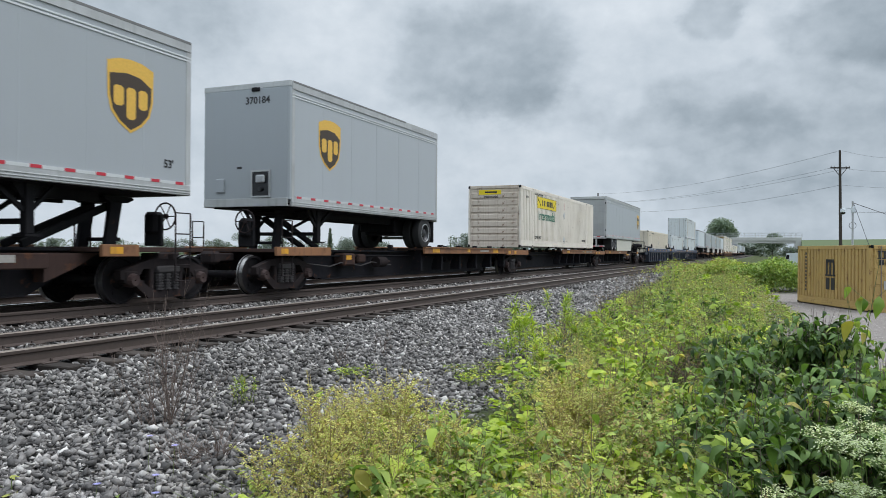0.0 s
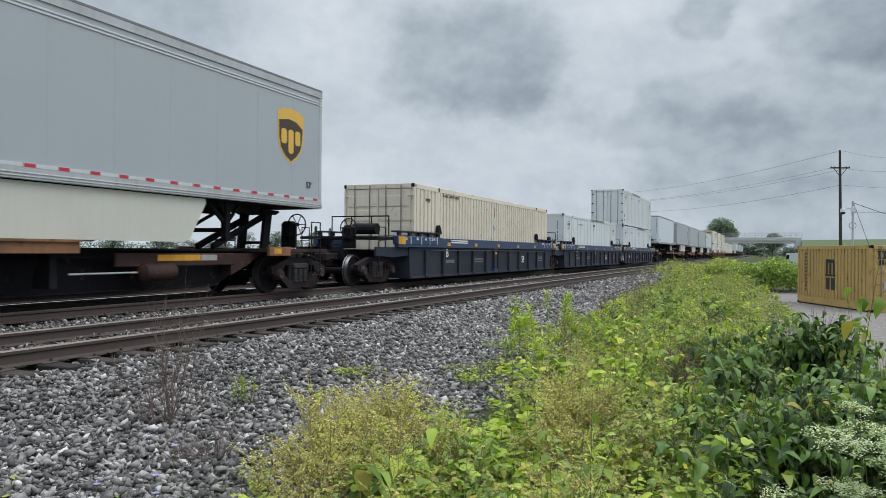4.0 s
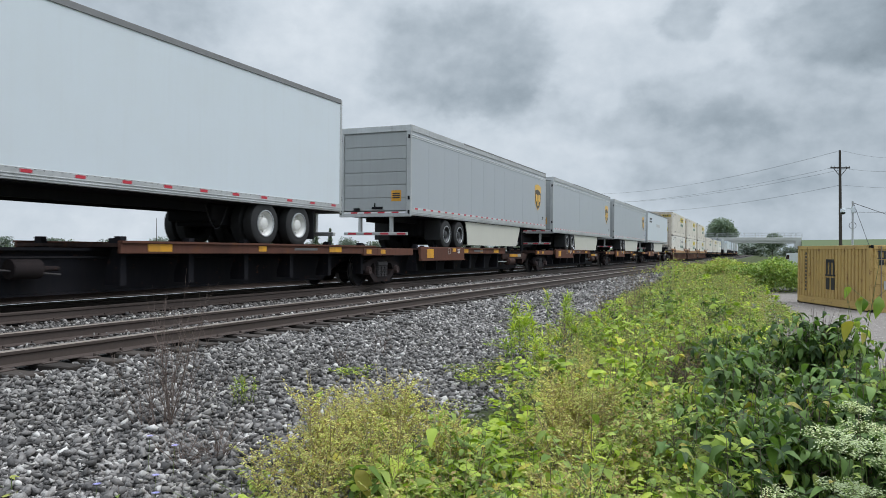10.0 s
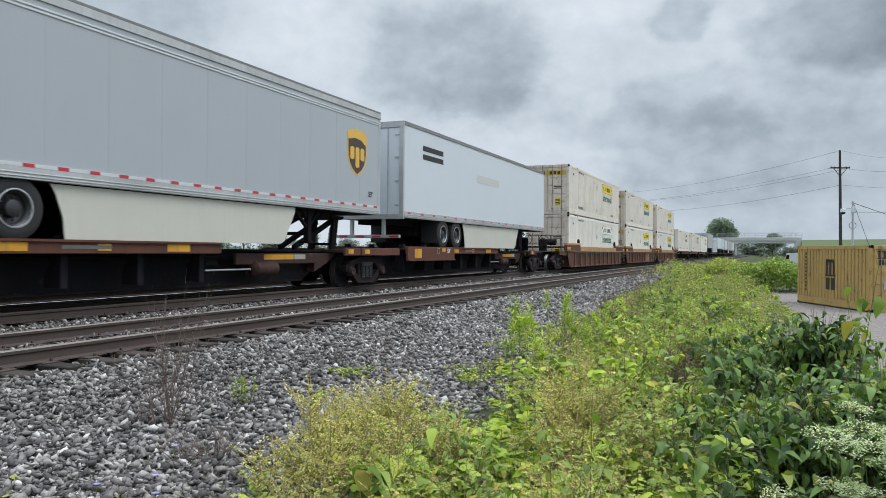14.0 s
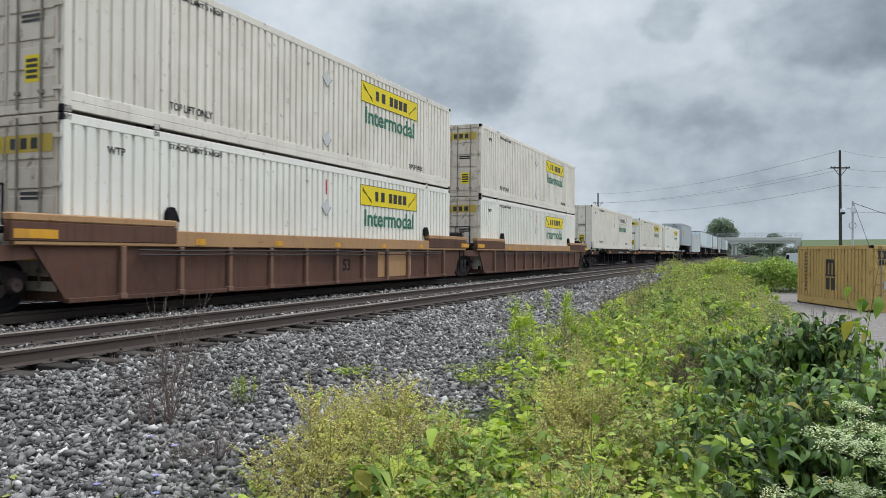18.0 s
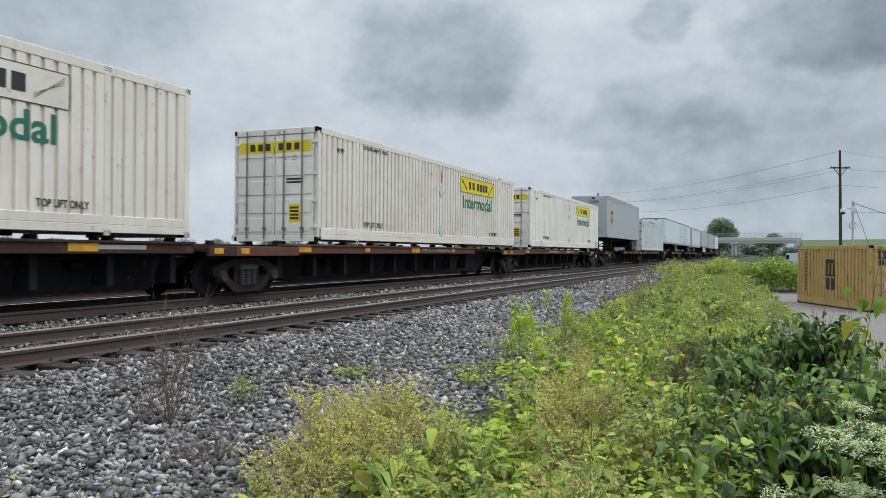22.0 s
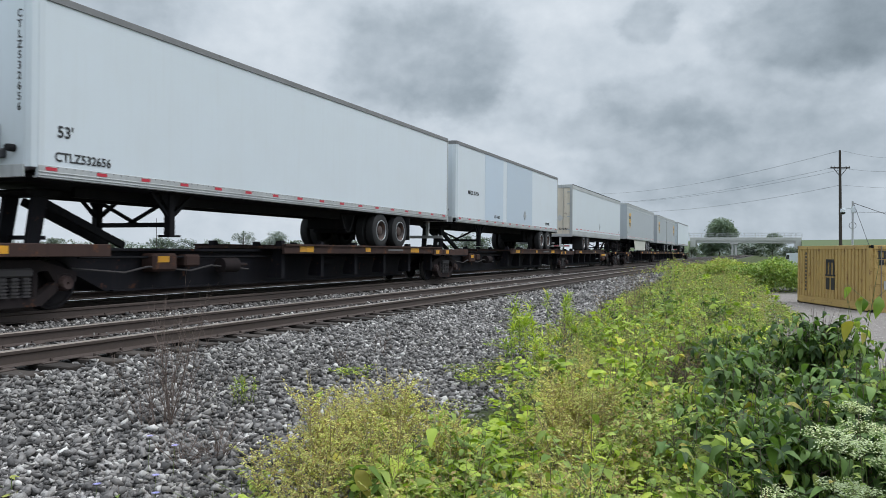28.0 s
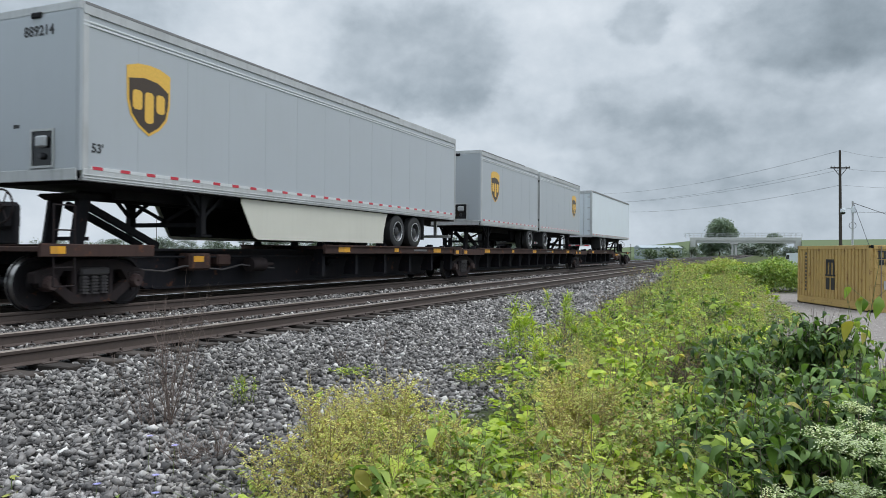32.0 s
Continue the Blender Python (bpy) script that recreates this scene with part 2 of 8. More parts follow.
def part(name, shape, material, parent=None, label="", at=None, smooth=False):
    """Links a shape (or a ready mesh) as one object under a thing or a part."""
    me = shape.mesh(name, smooth) if isinstance(shape, Shape) else shape
    if not me.materials:
        me.materials.append(M[material] if isinstance(material, str) else material)
    ob = new(name, me)
    if parent is not None:
        ob.parent = parent
    if at is not None:
        ob.matrix_basis = at
    if label:
        ob["label"] = label
    return ob


KEPT = {}


def shared(key, make, material, smooth=False):
    """A mesh made once and used by all alike parts."""
    if key not in KEPT:
        me = make().mesh(key, smooth)
        me.materials.append(M[material])
        KEPT[key] = me
    return KEPT[key]


def letters(text, size, material, width=None):
    key = ("letters", text, size, material, width)
    if key not in KEPT:
        cu = bpy.data.curves.new("letters", "FONT")
        cu.body, cu.size, cu.extrude, cu.align_x, cu.align_y = text, size, 0.002, "CENTER", "CENTER"
        cu.offset = 0.02 * size
        cu.resolution_u = 3
        ob = bpy.data.objects.new("letters", cu)
        me = bpy.data.meshes.new_from_object(ob)
        if width:
            xs = [v.co.x for v in me.vertices]
            k = width / (max(xs) - min(xs))
            me.transform(Matrix.Diagonal((k, 1, 1, 1)))
        me.materials.clear()
        me.materials.append(M[material])
        bpy.data.objects.remove(ob)
        KEPT[key] = me
    return KEPT[key]


def on_side(x, y, z, s):
    """The pose of lettering on a long side; s = 1 on the +x side, -1 on the other."""
    return Matrix(((0, 0, s, x), (s, 0, 0, y), (0, 1, 0, z), (0, 0, 0, 1)))


def on_end(x, y, z, s):
    """The pose of lettering on an end; s = -1 on the -y end, 1 on the +y end."""
    return Matrix(((-s, 0, 0, x), (0, 0, s, y), (0, 1, 0, z), (0, 0, 0, 1)))


def write(parent, text, size, material, at, width=None, name="lettering"):
    return part(name, letters(text, size, material, width), material, parent, at=at)


def bars(parent, w, h, material, at, rows=1, name="lettering_bar"):
    """Unreadable or withheld writing as plain bars."""
    s = Shape()
    for r in range(rows):
        z = h * (0.5 - (r + 0.5) / rows)
        s.box(-w / 2, w / 2, z - 0.3 * h / rows, z + 0.3 * h / rows, 0, 0.003)
    ob = part(name, s, material, parent, at=at)
    if rows > 1:
        ob["kind"] = "stuff"
    return ob


def empty(name, at=None):
    ob = new(name)
    ob.empty_display_size = 0.3
    if at is not None:
        ob.matrix_basis = at
    return ob

# ---- plan ----
TRAIN_X, NEAR_X = -11.6, -7.915          # centre lines of the two tracks
SPEED, SPEED_GAIN = 13.4226, 0.0011      # the train's pace towards the viewer, metres a second
MOVERS, WHEELS = [], []


def train_y(s, t):
    u = t - 16.0
    return s - 0.15 - SPEED * u - SPEED_GAIN * u * u


def rides(ob, s, turned=False):
    """Notes a thing of the train by its place along it; motions() keys it."""
    MOVERS.append((ob, s, 180 if turned else 0))
    return ob


def lerp_table(x, table):
    for (x0, z0), (x1, z1) in zip(table, table[1:]):
        if x <= x1:
            return z0 + (z1 - z0) * max(0.0, (x - x0) / (x1 - x0))
    return table[-1][1]


BED = [(-60, -1.35), (-24, -1.3), (-21, -1.0), (-18, -0.25), (-13.6, -0.19), (-10.75, -0.2), (-10.5, -0.165), (-9.2, -0.175), (-9.0, -0.205), (-7.25, -0.205), (-7.1, -0.25), (-6.4, -0.26), (-5.4, -0.37), (-4.0, -0.52), (-2.5, -0.58), (0, -0.6), (60, -0.62)]
LOT = [(-6.4, 0.0), (-1.2, 0.0), (0.4, 1.0), (60, 1.0)]


def ground_z(x, y):
    z = lerp_table(x, BED)
    low = lerp_table(x, LOT) * min(1.0, max(0.0, (y - 9.0) / 9.0))
    far = min(1.0, max(0.0, (y - 60.0) / 60.0)) if x > -5.5 else 0.0
    return z - 0.57 * low - 0.5 * far * (1 - low) * min(1.0, max(0.0, (x + 5.5) / 3))


# ---- ground and track ----
def ground_material():
    m, t, b = shader("ground")
    co = t.nodes.new("ShaderNodeNewGeometry")
    sep = t.nodes.new("ShaderNodeSeparateXYZ")
    t.links.new(co.outputs["Position"], sep.inputs[0])
    vor = node(t, "ShaderNodeTexVoronoi", Scale=19.0)
    nz = node(t, "ShaderNodeTexNoise", Scale=0.7, Detail=8.0, Roughness=0.65)
    fine = node(t, "ShaderNodeTexNoise", Scale=9.0, Detail=6.0, Roughness=0.7)
    for n in (vor, nz, fine):
        t.links.new(co.outputs["Position"], n.inputs["Vector"])
    stone = ramp(t, vor.outputs["Color"], [(0.1, (0.035, 0.034, 0.034)), (0.5, (0.085, 0.083, 0.082)), (0.8, (0.16, 0.157, 0.155)), (1.0, (0.34, 0.335, 0.33))])
    # shade between the stones, darkened into their colour
    gap_shade = ramp(t, vor.outputs["Distance"], [(0.35, (1, 1, 1)), (0.75, (0.3, 0.29, 0.28))])
    stone = mix_rgb(t, 0.8, stone, gap_shade, "MULTIPLY")
    soil = ramp(t, fine.outputs[0], [(0.3, (0.035, 0.045, 0.018)), (0.6, (0.07, 0.085, 0.03)), (0.8, (0.12, 0.11, 0.06))])
    field = ramp(t, nz.outputs[0], [(0.3, (0.035, 0.055, 0.02)), (0.7, (0.06, 0.085, 0.03))])
    lot = ramp(t, fine.outputs[0], [(0.3, (0.17, 0.15, 0.137)), (0.7, (0.28, 0.252, 0.232))])
    wob = math_node(t, "MULTIPLY", math_node(t, "SUBTRACT", nz.outputs[0], 0.5), 2.2)
    y = sep.outputs[1]
    def step(v, lo, hi):
        n = t.nodes.new("ShaderNodeMapRange")
        n.inputs[1].default_value, n.inputs[2].default_value = lo, hi
        t.links.new(v, n.inputs[0])
        return n.outputs[0]
    x = math_node(t, "ADD", sep.outputs[0], wob)
    bank = math_node(t, "ADD", x, math_node(t, "MULTIPLY", step(y, 25, 60), 2.6))
    col = mix_rgb(t, step(bank, -3.6, -2.7), stone, soil)
    lot_mask = math_node(t, "MULTIPLY", step(x, -0.5, 0.1), math_node(t, "MULTIPLY", step(y, 9, 12), math_node(t, "SUBTRACT", 1.0, step(y, 52, 55))))
    col = mix_rgb(t, lot_mask, col, lot)
    col = mix_rgb(t, step(x, -21.5, -24.5), col, field)
    t.links.new(col, b.inputs["Base Color"])
    b.inputs["Roughness"].default_value = 0.95
    b.inputs["Specular IOR Level"].default_value = 0.2
    hgt = math_node(t, "SUBTRACT", 1.0, vor.outputs["Distance"])
    bump(t, b, hgt, 0.8, 0.03)
    return m


M["ground"] = ground_material()


def build_ground():
    xs = [-4200, -1500, -500, -160, -60, -34, -24, -21, -18.5, -16.5, -15, -13.6, -12, -10.75, -10.5, -9.8, -9.2, -9.0, -8, -7.25, -7.1, -6.4, -5.9, -5.4, -4.7, -4, -3.2, -2.5, -1.8, -1.2, -0.6, 0, 0.4, 1.2, 2.5, 4.5, 8, 14, 30, 60, 160, 500, 1500, 4200]
    ys = [-1500, -400, -120, -50, -25, -12, -6, -3, 0, 1.5, 3, 4.5, 6, 7.5, 9, 10.5, 12, 14, 16, 18, 21, 24, 28, 33, 40, 48, 56, 66, 78, 92, 110, 135, 170, 220, 300, 420, 600, 1000, 2000, 4400]
    v = []
    for y in ys:
        for x in xs:
            n = noise.noise(Vector((x * 0.6, y * 0.6, 0))) * 0.05 if -2.3 < x < 1 or x < -15 else 0.0
            v.append((x, y, ground_z(x, y) + n))
    w = len(xs)
    f = [(j * w + i, j * w + i + 1, (j + 1) * w + i + 1, (j + 1) * w + i) for j in range(len(ys) - 1) for i in range(w - 1)]
    me = bpy.data.meshes.new("ground")
    me.from_pydata(v, [], f)
    me.polygons.foreach_set("use_smooth", [True] * len(f))
    me.materials.append(M["ground"])
    tagged(new("ground", me), "grey crushed-stone trackbed running into weedy soil and fields", "ground", kind="structure")


build_ground()

plain("rail_rust", (0.072, 0.053, 0.045), 0.7, 0.2)
plain("rail_head", (0.82, 0.82, 0.82), 0.12, 1.0)
plain("rail_head_dull", (0.3, 0.255, 0.22), 0.45, 0.6)
paint("tie_wood", (0.04, 0.032, 0.027), 0.9, 0.4, (0.085, 0.07, 0.06), streak=False, spread=0.5)


RISE = 0.047                 # the train's track lies a little higher


def rail_shape(y0, y1):
    p = [(-0.076, -0.172), (0.076, -0.172), (0.074, -0.162), (0.016, -0.142), (0.011, -0.06), (0.034, -0.045), (0.035, -0.014), (-0.035, -0.014), (-0.034, -0.045), (-0.011, -0.06), (-0.016, -0.142), (-0.074, -0.162)]
    q = [(z, x) for x, z in p]
    return Shape().prism([(a, b) for a, b in q], y0, y1, axis=1)


def head_shape(y0, y1):
    return Shape().prism([(-0.014, -0.034), (-0.003, -0.029), (0.0, -0.018), (0.0, 0.018), (-0.003, 0.029), (-0.014, 0.034)], y0, y1, axis=1)


def build_track(name, cx, heads, label, tie_to, z=0.0):
    """Rails, sleepers, plates and spikes; heads: running surfaces, far side first."""
    track = empty(name, pose(cx, 0, z))
    tagged(track, label, "railway track", kind="structure")
    for s, head in zip((-1, 1), heads):
        r = part("rail", rail_shape(-60, 1500), "rail_rust", track, at=pose(s * 0.7525, 0, 0))
        part("rail_head", head_shape(-60, 1500), head, r, "steel running surface of the rail")
    tie = shared("tie", lambda: Shape().box(-1.3, 1.3, -0.115, 0.115, -0.36, -0.185, 0.012), "tie_wood")
    plate = shared("tie_plate", lambda: Shape().box(-0.17, 0.17, -0.095, 0.095, -0.185, -0.17, 0.004), "rail_rust")
    spike = shared("spike", lambda: Shape().box(-0.014, 0.014, -0.014, 0.014, -0.175, -0.135, 0.005), "rail_rust")
    rng = random.Random(name)
    y, k = 1.0, 0
    while y < tie_to:
        t = part("tie", tie, "tie_wood", track, at=pose(rng.uniform(-0.05, 0.05), y, rng.uniform(-0.012, 0.008), rng.uniform(-1, 1), 0, rng.uniform(-1.2, 1.2)))
        if y < 24:
            for s in (-1, 1):
                part("tie_plate", plate, "rail_rust", t, at=pose(s * 0.7525, 0, 0))
                if y < 14:
                    for d in (-0.11, 0.11):
                        part("spike", spike, "rail_rust", t, at=pose(s * 0.7525 + d, rng.choice((-0.05, 0.05)), 0, rng.uniform(-6, 6), 0, 0))
        y += 0.533
    far = Shape()
    while y < 420:
        far.box(-1.3, 1.3, y - 0.115, y + 0.115, -0.36, -0.185)
        y += 0.533
    tagged(part("far_ties", far, "tie_wood", track), kind="stuff")


build_track("track_near", NEAR_X, ("rail_head_dull", "rail_head_dull"), "rusty steel rails on dark timber sleepers, empty track", 90)
# near head: rust colour painted for the dark car underside a polished head mirrors
build_track("track_far", TRAIN_X, ("rail_head", "rail_rust"), "steel rails on timber sleepers under the train", 60, RISE)
build_track("track_beyond", TRAIN_X - 3.85, ("rail_head", "rail_head"), "polished steel rails of a track behind the train", 30, RISE)

# ---- running gear ----
R_WHEEL = 0.44
AXLE_Z = RISE + R_WHEEL


def frame_shape():
    s = Shape()
    s.prism([(-1.13, 0.5), (-1.15, 0.66), (-0.72, 0.79), (-0.42, 0.87), (0.42, 0.87), (0.72, 0.79), (1.15, 0.66), (1.13, 0.5), (0.74, 0.5), (0.6, 0.69), (-0.6, 0.69), (-0.74, 0.5)], -0.08, 0.08)
    s.prism([(-0.98, 0.52), (-0.74, 0.52), (-0.38, 0.29), (0.38, 0.29), (0.74, 0.52), (0.98, 0.52), (0.47, 0.14), (-0.47, 0.14)], -0.09, 0.09)
    for d in (-1, 1):
        s.box(-0.075, 0.075, min(d * 0.32, d * 0.43), max(d * 0.32, d * 0.43), 0.26, 0.72, 0.02)
        s.box(-0.1, 0.1, d * 0.89 - 0.16, d * 0.89 + 0.16, 0.42, 0.66, 0.03)
    return s


def spring_shape():
    s = Shape()
    for x in (-0.06, 0.06):
        for y in (-0.2, 0.0, 0.2):
            prof = []
            for k in range(6):
                z = 0.29 + k * 0.052
                prof += [(z, 0.088), (z + 0.03, 0.088), (z + 0.034, 0.068), (z + 0.05, 0.068)]
            s.lathe(prof, 8, 2, (x, y, 0))
    s.box(-0.14, 0.14, -0.3, 0.3, 0.6, 0.74, 0.03)
    return s


def wheelset_shape():
    s = Shape()
    for d in (-1, 1):
        prof = [(0.665, 0.0), (0.665, 0.13), (0.72, 0.17), (0.735, 0.36), (0.69, 0.395), (0.685, 0.463), (0.715, 0.465), (0.727, 0.442), (0.825, 0.437), (0.828, 0.39), (0.79, 0.37), (0.765, 0.17), (0.83, 0.12), (0.83, 0.0)]
        s.lathe([(d * a, r) for a, r in prof], 28, 0)
    s.tube((-1.05, 0, 0), (1.05, 0, 0), 0.085, n=10)
    for k in range(3):
        w = 2 * math.pi * k / 3
        for d in (-1, 1):
            s.box(d * 0.8 - 0.008, d * 0.8 + 0.008, 0.27 * math.cos(w) - 0.03, 0.27 * math.cos(w) + 0.03, 0.27 * math.sin(w) - 0.03, 0.27 * math.sin(w) + 0.03)
    return s


def wheelset_mesh():
    """The wheelset, its running treads worn bright."""
    fresh = "wheelset" not in KEPT
    me = shared("wheelset", wheelset_shape, "wheel_iron", True)
    if fresh:
        me.materials.append(M["wheel_tread"])
        for p in me.polygons:
            if math.hypot(p.center.y, p.center.z) > 0.425 and abs(p.normal.x) < 0.75:
                p.material_index = 1
    return me


def truck(parent, y, s_world):
    """A two-axle bogie under a car, its wheels turning."""
    bol = part("truck", shared("truck", lambda: Shape().box(-1.05, 1.05, -0.2, 0.2, 0.56, 0.74, 0.03).box(-0.3, 0.3, -0.3, 0.3, 0.7, 0.8, 0.02).box(-0.7, 0.7, -0.5, -0.44, 0.42, 0.5).box(-0.7, 0.7, 0.44, 0.5, 0.42, 0.5), "truck_iron"), "truck_iron", parent, "rusty iron two-axle bogie", at=pose(0, y, 0))
    for s in (-1, 1):
        f = part("side_frame", shared("side_frame", frame_shape, "truck_iron"), "truck_iron", bol, at=pose(s * 1.0, 0, 0))
        if s > 0:
            cap = shared("bearing_cap", lambda: Shape().lathe([(0.08, 0.0), (0.16, 0.02), (0.17, 0.1), (0.1, 0.13), (-0.05, 0.13)], 12, 0), "bearing_red")
            for d in (-0.89, 0.89):
                part("bearing_cap", cap, "bearing_red" if (int(s_world) + int(d > 0)) % 3 == 0 else "truck_iron", f, at=pose(0.02, d, AXLE_Z))
        part("spring_nest", shared("spring_nest", spring_shape, "spring_grey", True), "spring_grey", bol, at=pose(s * 1.0, 0, 0))["kind"] = "stuff"
    for d in (-0.89, 0.89):
        w = part("wheelset", wheelset_mesh(), "wheel_iron", bol, at=pose(0, d, AXLE_Z))
        WHEELS.append((w, d, s_world + d))
    return bol


# ---- spine cars ----
def bracket_shape():
    return Shape().prism([(0.4, 1.08), (1.28, 1.08), (1.28, 0.93), (1.1, 0.88), (0.55, 0.7), (0.4, 0.7)], -0.07, 0.07, axis=1)


def ladder_shape():
    s = Shape()
    for d in (-0.2, 0.2):
        s.tube((0, d, 0.45), (0, d, 1.75), 0.016, n=6)
    for z in (0.45, 0.75, 1.05, 1.35, 1.75):
        s.tube((0, -0.2, z), (0, 0.2, z), 0.013, n=6)
    return s


def brake_wheel_shape():
    s = Shape()
    n = 18
    ring = [(0.27 * math.cos(2 * math.pi * i / n), 0.27 * math.sin(2 * math.pi * i / n)) for i in range(n)]
    for i in range(n):
        a, b = ring[i], ring[(i + 1) % n]
        s.tube((a[0], 0, a[1]), (b[0], 0, b[1]), 0.018, n=6, caps=False)
    for i in range(0, n, 3):
        s.tube((0, 0.02, 0), (ring[i][0], 0, ring[i][1]), 0.012, n=5)
    s.tube((0, -0.02, 0), (0, 0.05, 0), 0.05, n=8)
    return s


def brake_stand(parent, y, out):
    st = part("brake_stand", shared("brake_stand", lambda: Shape().box(-0.22, 0.22, -0.05, 0.05, 1.12, 1.75, 0.02).box(-0.16, 0.16, -0.14, 0.14, 1.35, 1.8, 0.06), "chassis_black"), "chassis_black", parent, at=pose(0.35, y, 0))
    part("brake_wheel", shared("brake_wheel", brake_wheel_shape, "truck_iron", True), "truck_iron", st, at=pose(0.1, out * 0.2, 1.72))
    for s in (-1, 1):
        part("ladder", shared("ladder", ladder_shape, "truck_iron"), "truck_iron", parent, at=pose(s * 1.32, y + 0.25 * -out, 0))


def coupler(parent, y, d):
    part("coupler", Shape().box(-0.12, 0.12, min(y, y + d * 0.75), max(y, y + d * 0.75), 0.78, 0.98, 0.03).box(-0.2, 0.2, min(y + d * 0.55, y + d * 0.85), max(y + d * 0.55, y + d * 0.85), 0.72, 1.02, 0.06), "truck_iron", parent)


def hitch(parent, y, d):
    """A fifth-wheel stand that holds a trailer's kingpin; its strut leans towards d."""
    h = part("trailer_hitch", Shape().box(-0.34, 0.34, -0.1, 0.1, 1.2, 1.27), "sill_brown", parent, at=pose(0, y, 0))
    for s in (-1, 1):
        x0, x1 = sorted((s * 0.3, s * 0.39))
        part("leg", Shape().prism([(-0.3, 1.08), (-0.17, 1.95), (0.1, 1.95), (-0.06, 1.08)], x0, x1), "sill_brown", h)
        part("strut", Shape().beam((s * 0.22, d * 0.1, 1.86), (s * 0.22, d * 1.9, 1.12), 0.09, 0.13), "chassis_black", h)
    part("top_plate", Shape().prism([(-0.36, 2.0), (-0.3, 2.04), (0.3, 2.04), (0.36, 2.0), (0.2, 1.93), (-0.2, 1.93)], -0.42, 0.42), "chassis_black", h)


def spine_unit(s0, p, load, nose, first=False, last=False, deck="deck_orange", number=True, panel=False, shift=(0.0, 0.0), rails=()):
    """One platform of an articulated spine car, from its leading bogie at s0; nose: -1 leading, 1 trailing, 0 container."""
    u = empty("spine_car_unit")
    colour = {"deck_orange": "orange-brown", "deck_rust": "rust-red"}.get(deck, "dark brown")
    tagged(u, f"{colour} skeleton flat car carrying {load}", "rail car", "spine car platforms of the train")
    rides(u, s0)
    sill = Shape().prism([(-0.1, 0.78), (-0.1, 1.07), (p + 0.1, 1.07), (p + 0.1, 0.78), (p - 1.35, 0.74), (p - 2.3, 0.28), (2.3, 0.28), (1.35, 0.74)], -0.46, 0.46)
    sill.box(-0.56, 0.56, 2.4, p - 2.4, 0.265, 0.3).box(-0.62, 0.62, 1.0, p - 1.0, 1.02, 1.07)
    part("centre_sill", sill, "sill_brown", u)
    runs = {-1: [(p - 10.2, p - 0.9)], 1: [(2.2, 11.0)], 0: [(4.8, p - 2.0)] if first else [(0.9, p - 4.95)], 2: [(1.0, p - 1.0)]}[nose]
    runs = rails or runs
    mark = shared("marker", lambda: Shape().box(0, 0.006, -0.3, 0.3, -0.07, 0.07), "marker_yellow")
    small = shared("marker_small", lambda: Shape().box(0, 0.006, -0.14, 0.14, -0.06, 0.06), "marker_yellow")
    brk = shared("bracket", bracket_shape, "sill_brown")
    for a, b in runs:
        for s in (-1, 1):
            part("wheel_deck", Shape().box(min(s * 0.3, s * 1.25), max(s * 0.3, s * 1.25), a, b, 1.09, 1.155), "deck_brown", u)
            f = part("side_rail", Shape().box(min(s * 1.25, s * 1.33), max(s * 1.25, s * 1.33), a, b, 0.97, 1.2, 0.01).box(min(s * 1.33, s * 1.37), max(s * 1.33, s * 1.37), a, b, 1.16, 1.2), deck, u)
            n = max(2, int((b - a) / (1.7 if panel else 3.0)))
            for k in range(n):
                y = a + (b - a) * (k + 0.3) / n
                part("reflector", mark if k % 2 == 0 else small, "marker_yellow", f, at=pose(1.33, y, 1.08) if s > 0 else pose(-1.33, y, 1.08, 0, 0, 180))
            if number:
                if nose == 0 and not first and not last:
                    write(f, "TWIN 28-ALL PURPOSE SPINE CAR", 0.13, "ink_faded", on_side(s * 1.334, a + 0.72 * (b - a), 1.085, s), 2.7)
                elif nose == 0:
                    for k, width in ((0.52, 1.7), (0.84, 1.1)):
                        bars(f, width, 0.13, "ink_faded", on_side(s * 1.334, a + k * (b - a), 1.085, s))
                else:
                    bars(f, 1.0, 0.1, "ink_faded" if deck == "deck_orange" else "ink_dim", on_side(s * 1.334, a + 0.62 * (b - a), 1.08, s))
            for k in range(max(2, int((b - a) / 1.4))):
                y = a + 0.3 + (b - a - 0.6) * k / max(1, int((b - a) / 1.4) - 1)
                part("bracket", brk, "sill_brown", u, at=pose(0, y, 0) if s > 0 else pose(0, y, 0, 0, 0, 180))
    if panel:
        for s in (-1, 1):
            f = part("side_panel", Shape().box(min(s * 1.3, s * 1.385), max(s * 1.3, s * 1.385), 2.15, 6.0, 0.74, 1.19, 0.012).box(min(s * 1.385, s * 1.42), max(s * 1.385, s * 1.42), 2.15, 6.0, 0.74, 0.79), deck, u)
            write(f, "53'", 0.22, "ink_white", on_side(s * 1.387, 5.45, 1.06, s))
            part("stencil_box", Shape().box(-0.09, 0.09, -0.1, -0.085, 0, 0.003).box(-0.09, 0.09, 0.085, 0.1, 0, 0.003).box(-0.09, -0.075, -0.085, 0.085, 0, 0.003).box(0.075, 0.09, -0.085, 0.085, 0, 0.003), "ink_faded", f, "faded stencilled box", at=on_side(s * 1.387, 4.55, 1.06, s))
            part("reflector", Shape().box(0, 0.006, -0.27, 0.27, -0.15, 0.15), "marker_yellow", f, "large orange-yellow reflector", at=pose(1.385, 2.9, 0.98) if s > 0 else pose(-1.385, 2.9, 0.98, 0, 0, 180))
            part("reflector", small, "marker_yellow", f, at=pose(1.385, 5.0, 1.1) if s > 0 else pose(-1.385, 5.0, 1.1, 0, 0, 180))
